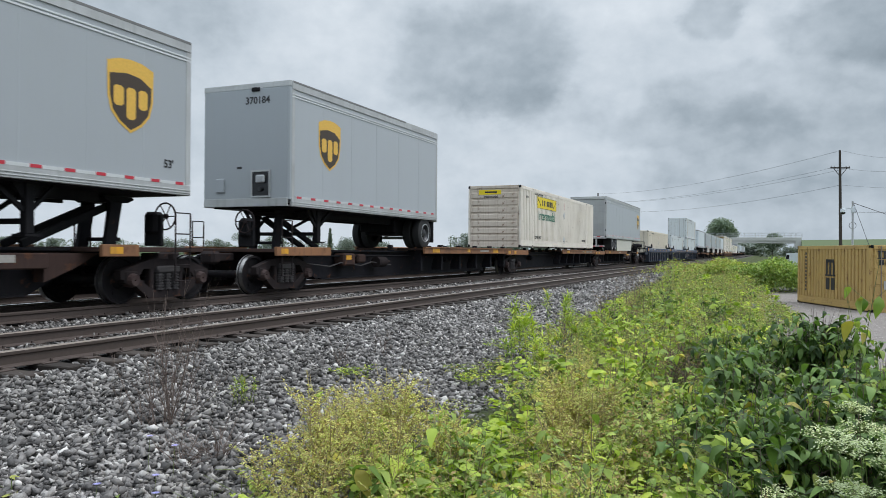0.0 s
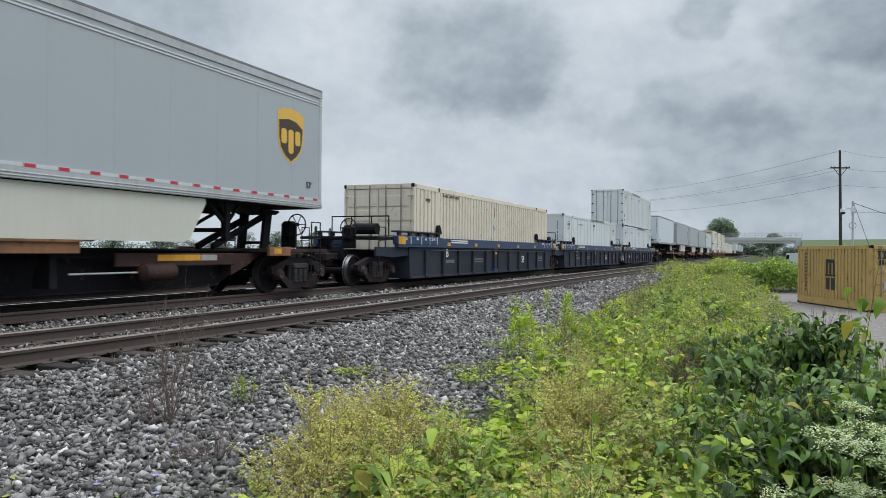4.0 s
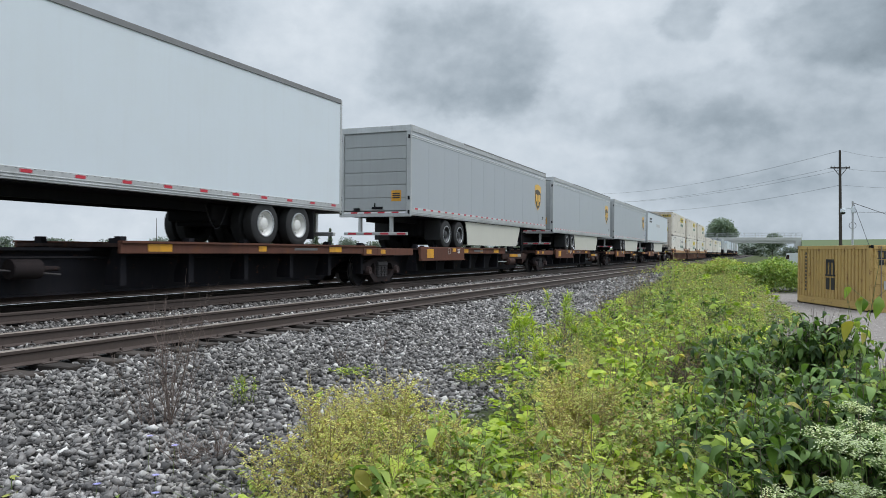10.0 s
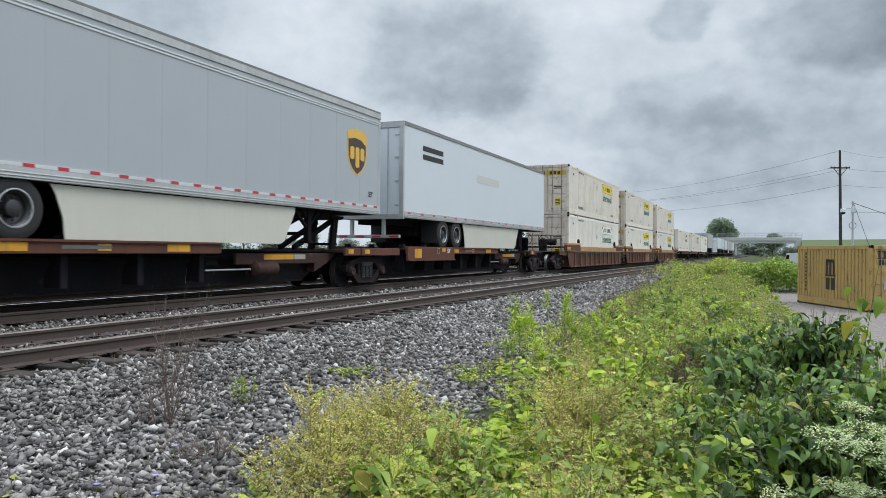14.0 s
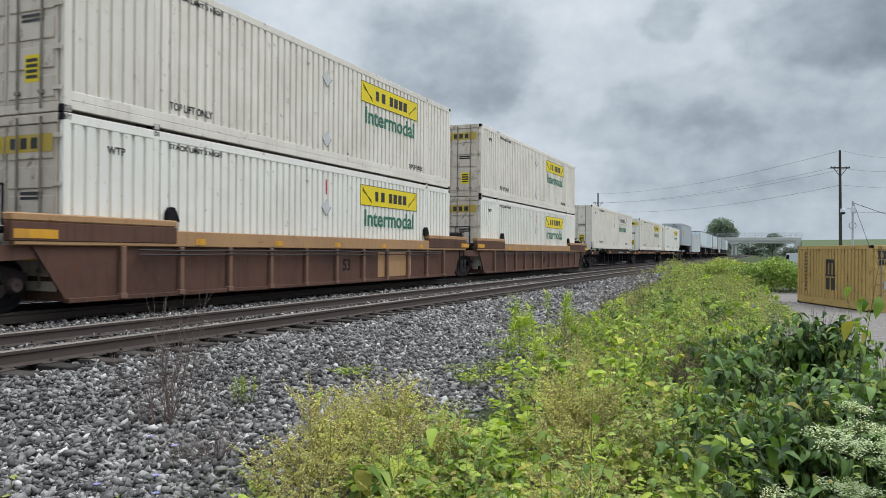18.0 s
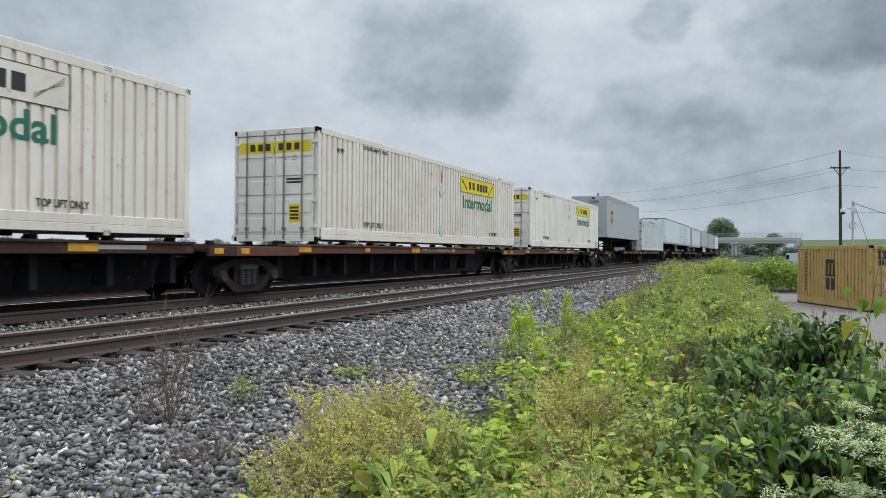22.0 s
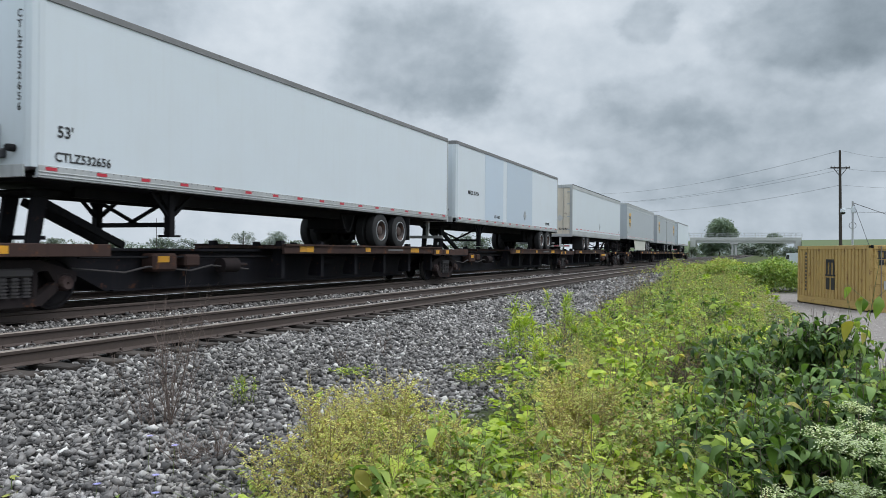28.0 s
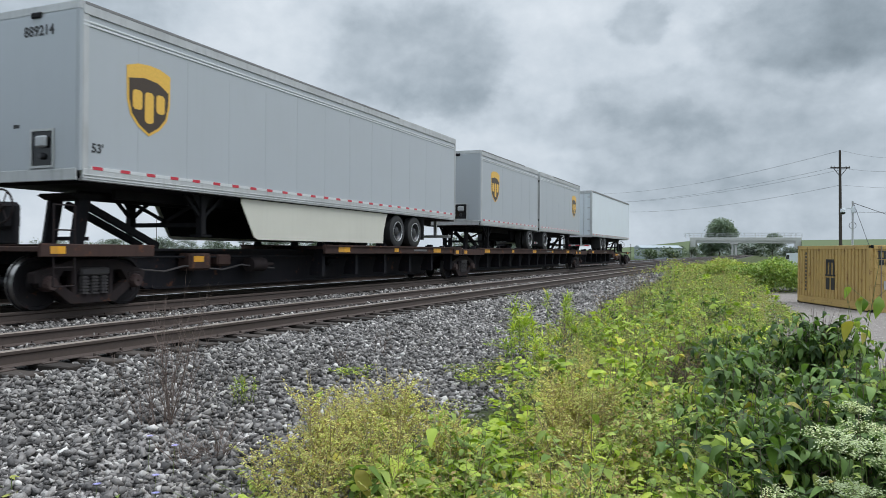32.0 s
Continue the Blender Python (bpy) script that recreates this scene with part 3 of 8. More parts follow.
    for y0, y1 in ((-0.75, 1.6), (p - 1.6, p - 0.78)):
        e = part("end_deck", Shape().box(-1.28, 1.28, y0, y1, 1.0, 1.085, 0.01), "deck_brown", u)
        for s in (-1, 1):
            f = part("end_rail", Shape().box(min(s * 1.28, s * 1.36), max(s * 1.28, s * 1.36), y0, y1, 0.92, 1.13, 0.01), deck, e)
            part("reflector", small, "marker_yellow", f, at=pose(1.36, y0 + 0.3, 1.03) if s > 0 else pose(-1.36, y0 + 0.3, 1.03, 0, 0, 180))
    hoses = Shape()
    rng = random.Random(int(s0 * 10))
    y = rng.uniform(4, p - 4)
    hoses.box(0.47, 0.72, y - 0.25, y + 0.25, 0.66, 0.86, 0.06)
    hoses.tube((0.7, 1.5, 0.9), (0.7, p - 1.5, 0.9), 0.025, n=6)
    part("brake_gear", hoses, "chassis_black", u)
    if nose == 1:
        part("air_reservoir", Shape().lathe([(-0.45, 0.0), (-0.44, 0.1), (-0.38, 0.17), (0.38, 0.17), (0.44, 0.1), (0.45, 0.0)], 14, 1, (0.95, p - 4.6, 0.62)), "deck_brown", u, smooth=True)
        plate = part("control_plate", Shape().box(0.86, 0.95, p - 5.6, p - 2.3, 0.72, 0.98, 0.02).prism([(p - 2.3, 0.5), (p - 2.3, 0.98), (p - 1.2, 0.98), (p - 1.7, 0.72)], 0.6, 0.84), "deck_brown", u)
        part("stripe", Shape().box(0.95, 0.956, p - 4.6, p - 3.4, 0.83, 0.95), "marker_yellow", plate)
        part("stripe", Shape().box(0.95, 0.956, p - 3.38, p - 2.9, 0.83, 0.95), "ink_faded", plate, "dirty white stripe")
        part("release_rod", Shape().tube((0.95, p - 6.6, 0.62), (0.95, p - 5.1, 0.62), 0.02, n=6), "galvanised", plate)
    if nose == -1:
        box = part("valve_box", Shape().box(0.5, 0.86, 3.1, 3.75, 0.62, 0.98, 0.05).box(0.5, 0.78, 4.05, 4.5, 0.7, 0.95, 0.04), "deck_brown", u)
        part("stripe", Shape().box(0.86, 0.866, 3.2, 3.5, 0.8, 0.92), "marker_yellow", box)
        part("brake_cylinder", Shape().lathe([(-0.3, 0.0), (-0.3, 0.16), (0.22, 0.16), (0.26, 0.05), (0.6, 0.04), (0.6, 0.0)], 14, 1, (0.78, 5.4, 0.72)), "truck_iron", u, smooth=True)
        part("brake_pipe", Shape().hose([(0.8 + 0.03 * math.sin(k), 1.2 + 0.6 * k, 0.72 - 0.05 * (k % 3)) for k in range(9)], 0.02), "spring_grey", u)
    truck(u, shift[0], s0 + shift[0])
    if last:
        truck(u, p + shift[1], s0 + p + shift[1])
        coupler(u, p + 0.7, 1)
        brake_stand(u, p + 0.6, 1)
        part("end_platform", Shape().box(-1.25, 1.25, p - 0.78, p + 1.0, 1.0, 1.09, 0.01), "deck_brown", u)
    if first:
        coupler(u, -0.7, -1)
        brake_stand(u, -0.55, -1)
    return u


# ---- well cars ----
def well_marks(w, a, b, s):
    """Painted words, faded bars and a scrawl on the side of a blue well car."""
    def along(d):
        return a + d if s > 0 else b - d
    write(w, "SFLC", 0.36, "ink_white", on_side(s * 1.404, along(2.35), 0.74, s), 0.85)
    for d, width, n in ((0.55, 0.9, 4), (3.65, 0.75, 4)):
        for k in range(n):
            part("lettering_bar", shared("well_red_bar", lambda: Shape().box(-0.07, 0.07, -0.14, 0.14, 0, 0.003), "ink_red_faded"), "ink_red_faded", w, "faded red lettering", at=on_side(s * 1.404, along(d + width * k / n), 0.7, s))
    rng = random.Random(77)
    scrawl = Shape()
    for k in range(16):
        x, z = -0.45 + 0.06 * k, rng.uniform(-0.16, 0.16)
        scrawl.beam((x, z, 0.002), (x + rng.uniform(-0.12, 0.14), -z + rng.uniform(-0.08, 0.08), 0.002), 0.004, 0.022)
    part("scrawl", scrawl, "ink_faded", w, "pale spray-paint scrawl", at=on_side(s * 1.404, along(6.6), 0.72, s))["kind"] = "stuff"


def well_unit(s0, p, blue, load, letter="", first=False, last=False):
    wall, chord, raised = ("well_dark", "well_blue", "well_blue") if blue else ("well_brown", "well_orange", "well_brown")
    u = empty("well_car_unit")
    tagged(u, ("dark blue" if blue else "rusty brown") + f" ribbed well car carrying {load}", "rail car", "well car platforms of the train")
    rides(u, s0)
    zc, zt = (1.17, 1.5) if blue else (1.1, 1.4)
    lean = 0.05 if blue else 0.62
    a, b = 1.58, p - 1.58
    for s in (-1, 1):
        x0, x1 = sorted((s * 1.36, s * 1.4))
        w = part("side_wall", Shape().prism([(a, 0.22), (a - lean, zc), (b + lean, zc), (b, 0.22)], x0, x1), wall, u)
        rib = shared(f"rib{blue}", lambda: Shape().box(0, 0.09, -0.055, 0.055, 0.22, 1.1, 0.012).box(0, 0.1, -0.08, 0.08, 0.2, 0.3, 0.01), wall if blue else "rib_brown_lit")
        n = 11
        for k in range(n):
            y = a + 1.1 + (b - a - 2.2) * k / (n - 1)
            part("rib", rib, wall if blue else "rib_brown_lit", w, at=pose(1.4, y, 0) if s > 0 else pose(-1.4, y, 0, 0, 0, 180))
        if blue:
            ym = p * 0.48
            q = part("centre_post", Shape().box(min(s * 1.4, s * 1.5), max(s * 1.4, s * 1.5), ym - 0.16, ym + 0.16, 0.26, zc, 0.02), "well_dark", w)
            part("post_foot", Shape().prism([(ym - 0.24, 0.22), (ym - 0.17, 0.36), (ym + 0.17, 0.36), (ym + 0.24, 0.22)], min(s * 1.4, s * 1.515), max(s * 1.4, s * 1.515)), "well_blue", q)
            part("reflector", Shape().box(min(s * 1.5, s * 1.505), max(s * 1.5, s * 1.505), ym - 0.12, ym + 0.12, zc - 0.22, zc - 0.14), "marker_yellow", q)
        part("bottom_rail", Shape().box(min(s * 1.34, s * 1.46), max(s * 1.34, s * 1.46), a, b, 0.18, 0.26, 0.01), wall, w)
        c = part("top_chord", Shape().box(min(s * 1.33, s * 1.47), max(s * 1.33, s * 1.47), 0.62, p + (0.3 if last else -0.62), zc, zt, 0.015), chord, u)
        for y0, y1 in ((0.55, 3.95), (p - 3.95, p + (0.35 if last else -0.55))):
            part("raised_end", Shape().box(min(s * 1.31, s * 1.485), max(s * 1.31, s * 1.485), y0, y1, zt - 0.24, zt + (0.02 if blue else 0.06), 0.015), raised, u)
            if blue:
                cap = part("end_rack", Shape().box(min(s * 1.2, s * 1.47), max(s * 1.2, s * 1.47), y0 + 0.1, y1, zt + 0.13, zt + 0.18, 0.01), "well_dark", u)
                for k in range(5):
                    part("rack_foot", shared("rack_foot", lambda: Shape().box(-0.04, 0.04, -0.09, 0.09, 0, 0.12, 0.01), "well_dark"), "well_dark", cap, at=pose(s * 1.4, y0 + 0.25 + (y1 - y0 - 0.4) * k / 4, zt + 0.015))
            else:
                part("end_cap", Shape().box(min(s * 1.28, s * 1.49), max(s * 1.28, s * 1.49), y0, y1, zt + 0.064, zt + 0.19, 0.02), "well_orange", u)
            yb = y1 if y0 < p / 2 else y0
            part("stack_guide", Shape().prism([(-0.16, 0), (-0.14, 0.2), (-0.08, 0.27), (0.0, 0.27), (0.06, 0.2), (0.15, 0.0)], -0.05, 0.05), "chassis_black", u, at=pose(s * 1.36, yb, zt + 0.17))
            ym = y0 + 0.3 if y0 < p / 2 else y1 - 0.3
            part("reflector", shared(f"marker_block{blue}", lambda: Shape().box(0, 0.006, -0.24, 0.24, -0.12, 0.12) if blue else Shape().box(0, 0.006, -0.26, 0.5, -0.075, 0.065), "marker_yellow"), "marker_yellow", c, at=pose(1.487, ym, zt - 0.12) if s > 0 else pose(-1.487, ym, zt - 0.12, 0, 0, 180))
        for k in range(5):
            y = 4.6 + (p - 9.2) * k / 4
            part("reflector", shared("marker_small", lambda: Shape().box(0, 0.006, -0.14, 0.14, -0.06, 0.06), "marker_yellow"), "marker_yellow", c, at=pose(1.472, y, zt - 0.2) if s > 0 else pose(-1.472, y, zt - 0.2, 0, 0, 180))
        if blue:
            for y, word in ((1.15, "53"), (1.95, "48"), (2.6, "45"), (3.2, "20 40"), (p - 3.2, "20 40"), (p - 2.6, "45"), (p - 1.95, "48"), (p - 1.15, "53")):
                write(c, word, 0.13, "ink_white", on_side(s * 1.488, y, zt - 0.06, s))
                part("tick_mark", shared("tick_mark", lambda: Shape().box(0, 0.005, -0.02, 0.02, -0.13, 0.13), "ink_white"), "ink_white", c, at=pose(s * 1.486, y + s * 0.32, zt - 0.11))
            k53 = 0.65 if letter == "A" else 0.75
            write(w, "53", 0.4, "ink_white", on_side(s * 1.404, a + 1.1 + (b - a - 2.2) * (k53 if s > 0 else 1 - k53), 0.7, s))
            if letter:
                write(w, letter, 0.4, "ink_white", on_side(s * 1.404, 4.6 if s > 0 else p - 4.6, 0.98, s))
            bars(c, 1.6, 0.14, "ink_white", on_side(s * 1.474, 5.6 if s > 0 else p - 5.6, zt - 0.1, s), 2)
            bars(w, 0.8, 0.2, "ink_dim", on_side(s * 1.404, a + 1.1 + (b - a - 2.2) * (0.15 if s > 0 else 0.85), 0.7, s), 1)
            well_marks(w, a, b, s) if letter == "A" else bars(w, 0.9, 0.2, "ink_dim", on_side(s * 1.404, a + 1.1 + (b - a - 2.2) * (0.35 if s > 0 else 0.65), 0.72, s), 2)
            bars(w, 0.8, 0.26, "ink_dim", on_side(s * 1.404, a + 1.1 + (b - a - 2.2) * (0.95 if s > 0 else 0.05), 0.72, s), 3)
        else:
            write(w, "53", 0.42, "sill_brown", on_side(s * 1.404, a + 1.1 + (b - a - 2.2) * (6.5 if s > 0 else 5.5) / 12, 0.66, s))
            if s0 > 30 and s0 < 40:
                part("plate_panel", Shape().box(min(s * 1.4, s * 1.408), max(s * 1.4, s * 1.408), p * 0.62, p * 0.62 + 2.2, 0.3, 1.06), "well_orange", w)
        for dz in ((0.06, 0.14) if not blue else (0.08,)):
            part("pipe", Shape().hose([(s * (1.5 + 0.006 * math.sin(k * 2.1)), 3 + (p - 6) * k / 12, zc - dz - 0.012 * (k % 3 == 1)) for k in range(13)], 0.016), "spring_grey", u)
    part("floor_pan", Shape().box(-1.36, 1.36, a + 0.1, b - 0.1, 0.2, 0.3).box(-1.36, 1.36, a, a + 0.12, 0.22, 1.1).box(-1.36, 1.36, b - 0.12, b, 0.22, 1.1), wall, u)
    for y0, y1, d in ((-0.6, a, 1), (b, p + (0.6 if last else -0.62), -1)):
        for s in (-1, 1):
            x0, x1 = sorted((s * 1.3, s * 1.36))
            part("end_side_plate", Shape().prism([(y0, 0.92), (y0, zc - 0.002), (y1, zc - 0.002), (y1, 0.92), ((y0 + y1) / 2, 0.86)], x0, x1), wall, u)
        part("end_sill", Shape().box(-0.3, 0.3, y0, y1, 0.76, 1.08, 0.02).box(-1.33, 1.33, min(y0, y1) + 0.15, max(y0, y1) - 0.15, zt - 0.1, zt - 0.02, 0.01), "chassis_black", u)
    gear = Shape()
    gear.tube((0.1, 0.35, zt + 0.22), (0.9, 0.35, zt + 0.22), 0.17, n=12)
    for x in (-0.9, -0.2, 0.5, 1.1):
        gear.tube((x, 0.7, zt), (x, 0.7, zt + 0.62), 0.02, n=6)
    gear.tube((-0.9, 0.7, zt + 0.62), (1.1, 0.7, zt + 0.62), 0.02, n=6)
    part("handrail", gear, "chassis_black", u)
    part("ladder", shared("ladder", ladder_shape, "truck_iron"), "truck_iron", u, at=pose(1.42, p - 0.9, 0))
    truck(u, 0, s0)
    if last:
        truck(u, p + 0.25, s0 + p + 0.25)
        coupler(u, p + 0.6, 1)
        brake_stand(u, p + 0.5, 1)
    if first:
        coupler(u, -0.6, -1)
        brake_stand(u, -0.4, -1)
    return u


# ---- road trailers ----
def tyre_shape():
    return Shape().lathe([(-0.13, 0.28), (-0.14, 0.33), (-0.14, 0.45), (-0.11, 0.495), (0, 0.505), (0.11, 0.495), (0.14, 0.45), (0.14, 0.33), (0.13, 0.28)], 28, 0)


def rim_shape():
    s = Shape().lathe([(0.135, 0.3), (0.12, 0.285), (0.1, 0.25), (0.02, 0.22), (0.0, 0.15), (0.1, 0.13), (0.12, 0.08), (0.12, 0.0)], 24, 0)
    for k in range(10):
        w = 2 * math.pi * k / 10
        s.tube((0.0, 0.18 * math.cos(w), 0.18 * math.sin(w)), (0.03, 0.18 * math.cos(w), 0.18 * math.sin(w)), 0.018, n=6)
    return s


SHIELD = [(-0.5, 0.5), (-0.49, -0.05), (-0.42, -0.3), (-0.25, -0.48), (0, -0.62), (0.25, -0.48), (0.42, -0.3), (0.49, -0.05), (0.5, 0.5), (0.25, 0.58), (0, 0.6), (-0.25, 0.58)]


def shield(parent, at, k=1.0):
    """A plain brown and gold shield, without lettering."""
    def plate(f, z0, z1):
        return Shape().prism([(x * f * k, y * f * k) for x, y in SHIELD], z0, z1, axis=2)
    em = part("shield_emblem", shared(f"shield_gold{k}", lambda: plate(1.0, 0.0, 0.003), "shield_gold"), "shield_gold", parent, "brown and gold shield emblem", at=at)
    def field():
        low = [(x * 0.9, y * 0.92) for x, y in SHIELD[:9]]
        arc = [(0.45, 0.2), (0.2, 0.33), (-0.1, 0.36), (-0.45, 0.3)]
        pts = [(x, min(y, 0.2 if x > 0 else 0.3)) for x, y in low] + arc[1:3]
        return Shape().prism([(x * k, y * k) for x, y in pts], 0.004, 0.007, axis=2)
    part("shield_field", shared(f"shield_field{k}", field, "shield_brown"), "shield_brown", em)
    def block(x0, x1, z0, z1):
        return Shape().prism([(x0 * k, z0 * k + 0.04 * k), (x0 * k + 0.05 * k, z0 * k), (x1 * k - 0.05 * k, z0 * k), (x1 * k, z0 * k + 0.04 * k), (x1 * k, z1 * k - 0.04 * k), (x1 * k - 0.05 * k, z1 * k), (x0 * k + 0.05 * k, z1 * k), (x0 * k, z1 * k - 0.04 * k)], 0.008, 0.011, axis=2)
    for i, (x0, x1, z0, z1) in enumerate(((-0.37, -0.16, -0.2, 0.13), (-0.1, 0.1, -0.4, 0.13), (0.16, 0.36, -0.2, 0.13))):
        part("emblem_block", shared(f"shield_block{i}{k}", lambda: block(x0, x1, z0, z1), "shield_gold"), "shield_gold", em)


def trailer(s_lead, length, turned, style, label, skirt=False, axles=(3.25, 4.5), number="", side_marks="", z0=2.1, z1=5.08, rear="roll", logo=0.0, rims="rim_steel", tape=True, pup=False, marks=(), patches=(), words=(), stacked="", door_skin="", diamonds=(), prefix="", deep=False):
    """A road trailer, nose at its own y = 0; turned: the nose trails."""
    t = empty("semi_trailer")
    tagged(t, label, "trailer", "trailers on the train")
    rides(t, s_lead + (length if turned else 0.0), turned)
    u, s0 = next((o, at) for o, at, r in reversed(MOVERS) if o.name.startswith("spine"))
    kp = s_lead + length - 0.95 if turned else s_lead + 0.95
    hitch(u, kp - s0, -1 if turned else 1)
    skin = "trailer_grey" if style == "grey" else "trailer_white"
    W = 1.29
    r = 0.05 if style == "grey" else 0.12
    out = [(-W, length), (-W, r), (-W + 0.3 * r, 0.3 * r), (-W + r, 0), (W - r, 0), (W - 0.3 * r, 0.3 * r), (W, r), (W, length)]
    body = part("box_body", Shape().prism(out, z0 + 0.16, z1 - 0.08, axis=2), skin, t)
    part("roof", Shape().prism([(x * 0.985, y) for x, y in out], z1 - 0.08, z1 - 0.02, axis=2), "alloy", t)
    placard = shared("placard_frame", lambda: Shape().box(-0.17, 0.17, -0.17, -0.15, 0, 0.008).box(-0.17, 0.17, 0.15, 0.17, 0, 0.008).box(-0.17, -0.15, -0.15, 0.15, 0, 0.008).box(0.15, 0.17, -0.15, 0.15, 0, 0.008).box(-0.12, 0.12, -0.12, 0.12, 0, 0.004), "galvanised")
    seam = shared(f"seam{z0}{z1}{style}", lambda: Shape().box(0, 0.0018, -0.009, 0.009, z0 + 0.17, z1 - (0.32 if style == "grey" else 0.1)), skin)
    for s in (-1, 1):
        x = s * W
        part("bottom_rail", Shape().box(min(x, x + s * 0.02), max(x, x + s * 0.02), r, length, z0, z0 + (0.31 if deep else 0.2), 0.006).box(min(x, x - s * 0.1), max(x, x - s * 0.1), r, length, z0, z0 + 0.03), "alloy", t)
        rail = part("top_rail", Shape().box(min(x, x + s * 0.022), max(x, x + s * 0.022), r, length, z1 - (0.2 if style == "grey" else 0.24 if deep else 0.12), z1, 0.006), "alloy" if style == "grey" or deep else "roof_grey", t)
        if deep:
            part("roof_edge", Shape().box(min(x, x + s * 0.028), max(x, x + s * 0.028), r, length, z1 - 0.03, z1 + 0.008, 0.004), "chassis_black", rail, "dark roof edge")
        if style == "grey":
            for dz in (0.33, 0.39):
                part("trim_line", Shape().box(min(x, x + s * 0.014), max(x, x + s * 0.014), r, length, z1 - dz, z1 - dz + 0.035, 0.004), "trim_pale", rail)
            part("roof_edge", Shape().box(min(x, x + s * 0.026), max(x, x + s * 0.026), r + 0.02, length * 0.72, z1 - 0.045, z1 + 0.006, 0.004), "roof_grey", rail)
        else:
            rivets, zr = Shape(), z0 + (0.275 if deep else 0.17)
            for k in range(int(length / 0.16)):
                rivets.box(x, x + s * 0.024, 0.3 + k * 0.16, 0.32 + k * 0.16, zr, zr + 0.02) if s > 0 else rivets.box(x - 0.024, x, 0.3 + k * 0.16, 0.32 + k * 0.16, zr, zr + 0.02)
            part("rivet_row", rivets, "roof_grey", rail)["kind"] = "stuff"
        for dz in (0.035, 0.085):
            part("rub_ridge", Shape().box(min(x, x + s * 0.032), max(x, x + s * 0.032), r, length, z0 + dz, z0 + dz + 0.022, 0.004), "alloy", t)
        n = int(length / 1.24) if style == "grey" else 1
        for k in range(1, n):
            part("panel_seam", seam, skin, body, at=pose(s * W, length * k / n, 0) if s > 0 else pose(-W, length * k / n, 0, 0, 0, 180))
        if tape and style == "grey":
            part("tape_strip", Shape().box(min(x, x + s * 0.0225), max(x, x + s * 0.0225), 0.2, length - 0.2, z0 + 0.19, z0 + 0.245), "trim_pale", t, "white reflective strip")
        if tape:
            red = shared("tape_red", lambda: Shape().box(0, 0.004, -0.105, 0.105, 0, 0.055), "tape_red")
            n = int(length / (0.6 if style == "grey" else 0.95))
            stops = [(0.35 + (length - 0.7) * k / (n - 1), 0.19 if style == "grey" else 0.12) for k in range(n)]
            if deep:
                stops = [(0.3 + 1.03 * (k // 2) + 0.28 * (k % 2), 0.4) for k in range(2 * int(length / 1.03))]
            for y, up in stops:
                part("reflective_tape", red, "tape_red", t, at=pose(x + (0.001 if deep else 0.021), y, z0 + up) if s > 0 else pose(x - (0.001 if deep else 0.021), y, z0 + up, 0, 0, 180))
        part("front_post", Shape().box(min(x - s * 0.05, x + s * 0.012), max(x - s * 0.05, x + s * 0.012), r, r + 0.12, z0, z1, 0.008), "alloy" if style == "grey" else skin, t)
        part("rear_post", Shape().box(min(x - s * 0.14, x + s * 0.015), max(x - s * 0.14, x + s * 0.015), length - 0.02, length + 0.07, z0 - 0.05, z1, 0.01), "alloy", t)
        if logo:
            shield(t, on_side(s * (W + 0.004), logo, 3.76, s), 1.06)
        if side_marks:
            write(t, side_marks, 0.21 if style == "grey" else 0.26, "ink", on_side(s * (W + 0.006), 0.62 if turned else 0.36 if style == "grey" else 0.62, z0 + (0.55 if style == "grey" or turned else 0.75), s))
        for y0, y1 in patches:
            part("patch_panel", Shape().box(min(x, x + s * 0.004), max(x, x + s * 0.004), y0, y1, z0 + 0.21, z1 - 0.13), "patch_white", body)
        for along, z, word, size in words:
            write(t, word, size, "ink", on_side(s * (W + 0.006), along, z, s))
        for along, z in diamonds:
            part("placard_holder", placard, "galvanised", t, at=on_side(s * (W + 0.005), along, z, s) @ pose(0, 0, 0, 0, 0, 45))
        for along, z, w, h, rows, ink in marks:
            bars(t, w, h, ink, on_side(s * (W + 0.005), along, z, s), rows)
    if deep:
        ax = length - max(axles)
        loops = Shape()
        for k in range(3):
            loops.hose([(0.6, ax - 0.5, z0 - 0.2), (0.62, ax - 0.85 - 0.05 * k, z0 - 0.26), (0.64, ax - 1.05 - 0.04 * k, z0 - 0.3 - 0.1 * k), (0.65, ax - 1.2, z0 - 0.62 - 0.12 * k), (0.66, ax - 1.36 - 0.03 * k, z0 - 0.5 - 0.1 * k), (0.66, ax - 1.4, z0 - 0.16), (0.6, ax - 1.5, z0 - 0.06)], 0.02)
        part("air_hoses", loops, "rubber", t, "black hoses hanging in loops", smooth=True)
    # nose
    nose = part("nose_panel", Shape().box(-W + r + 0.02, W - r - 0.02, -0.012, 0.0, z0 + 0.2, z1 - 0.15, 0.004), skin, t)
    if style == "grey":
        # no hollow is cut: a flat black plate paints its shade
        rec = part("connector_recess", Shape().box(0.2, 0.72, -0.016, -0.012, z0 + 0.24, z0 + 0.86), "lens_black", nose)
        part("recess_frame", Shape().box(0.18, 0.22, -0.04, -0.012, z0 + 0.22, z0 + 0.88).box(0.7, 0.74, -0.04, -0.012, z0 + 0.22, z0 + 0.88).box(0.22, 0.7, -0.04, -0.012, z0 + 0.84, z0 + 0.88).box(0.22, 0.7, -0.04, -0.012, z0 + 0.22, z0 + 0.26), "alloy", rec)
        part("gladhand", Shape().box(0.34, 0.6, -0.09, -0.016, z0 + 0.56, z0 + 0.76, 0.03), "galvanised", rec)
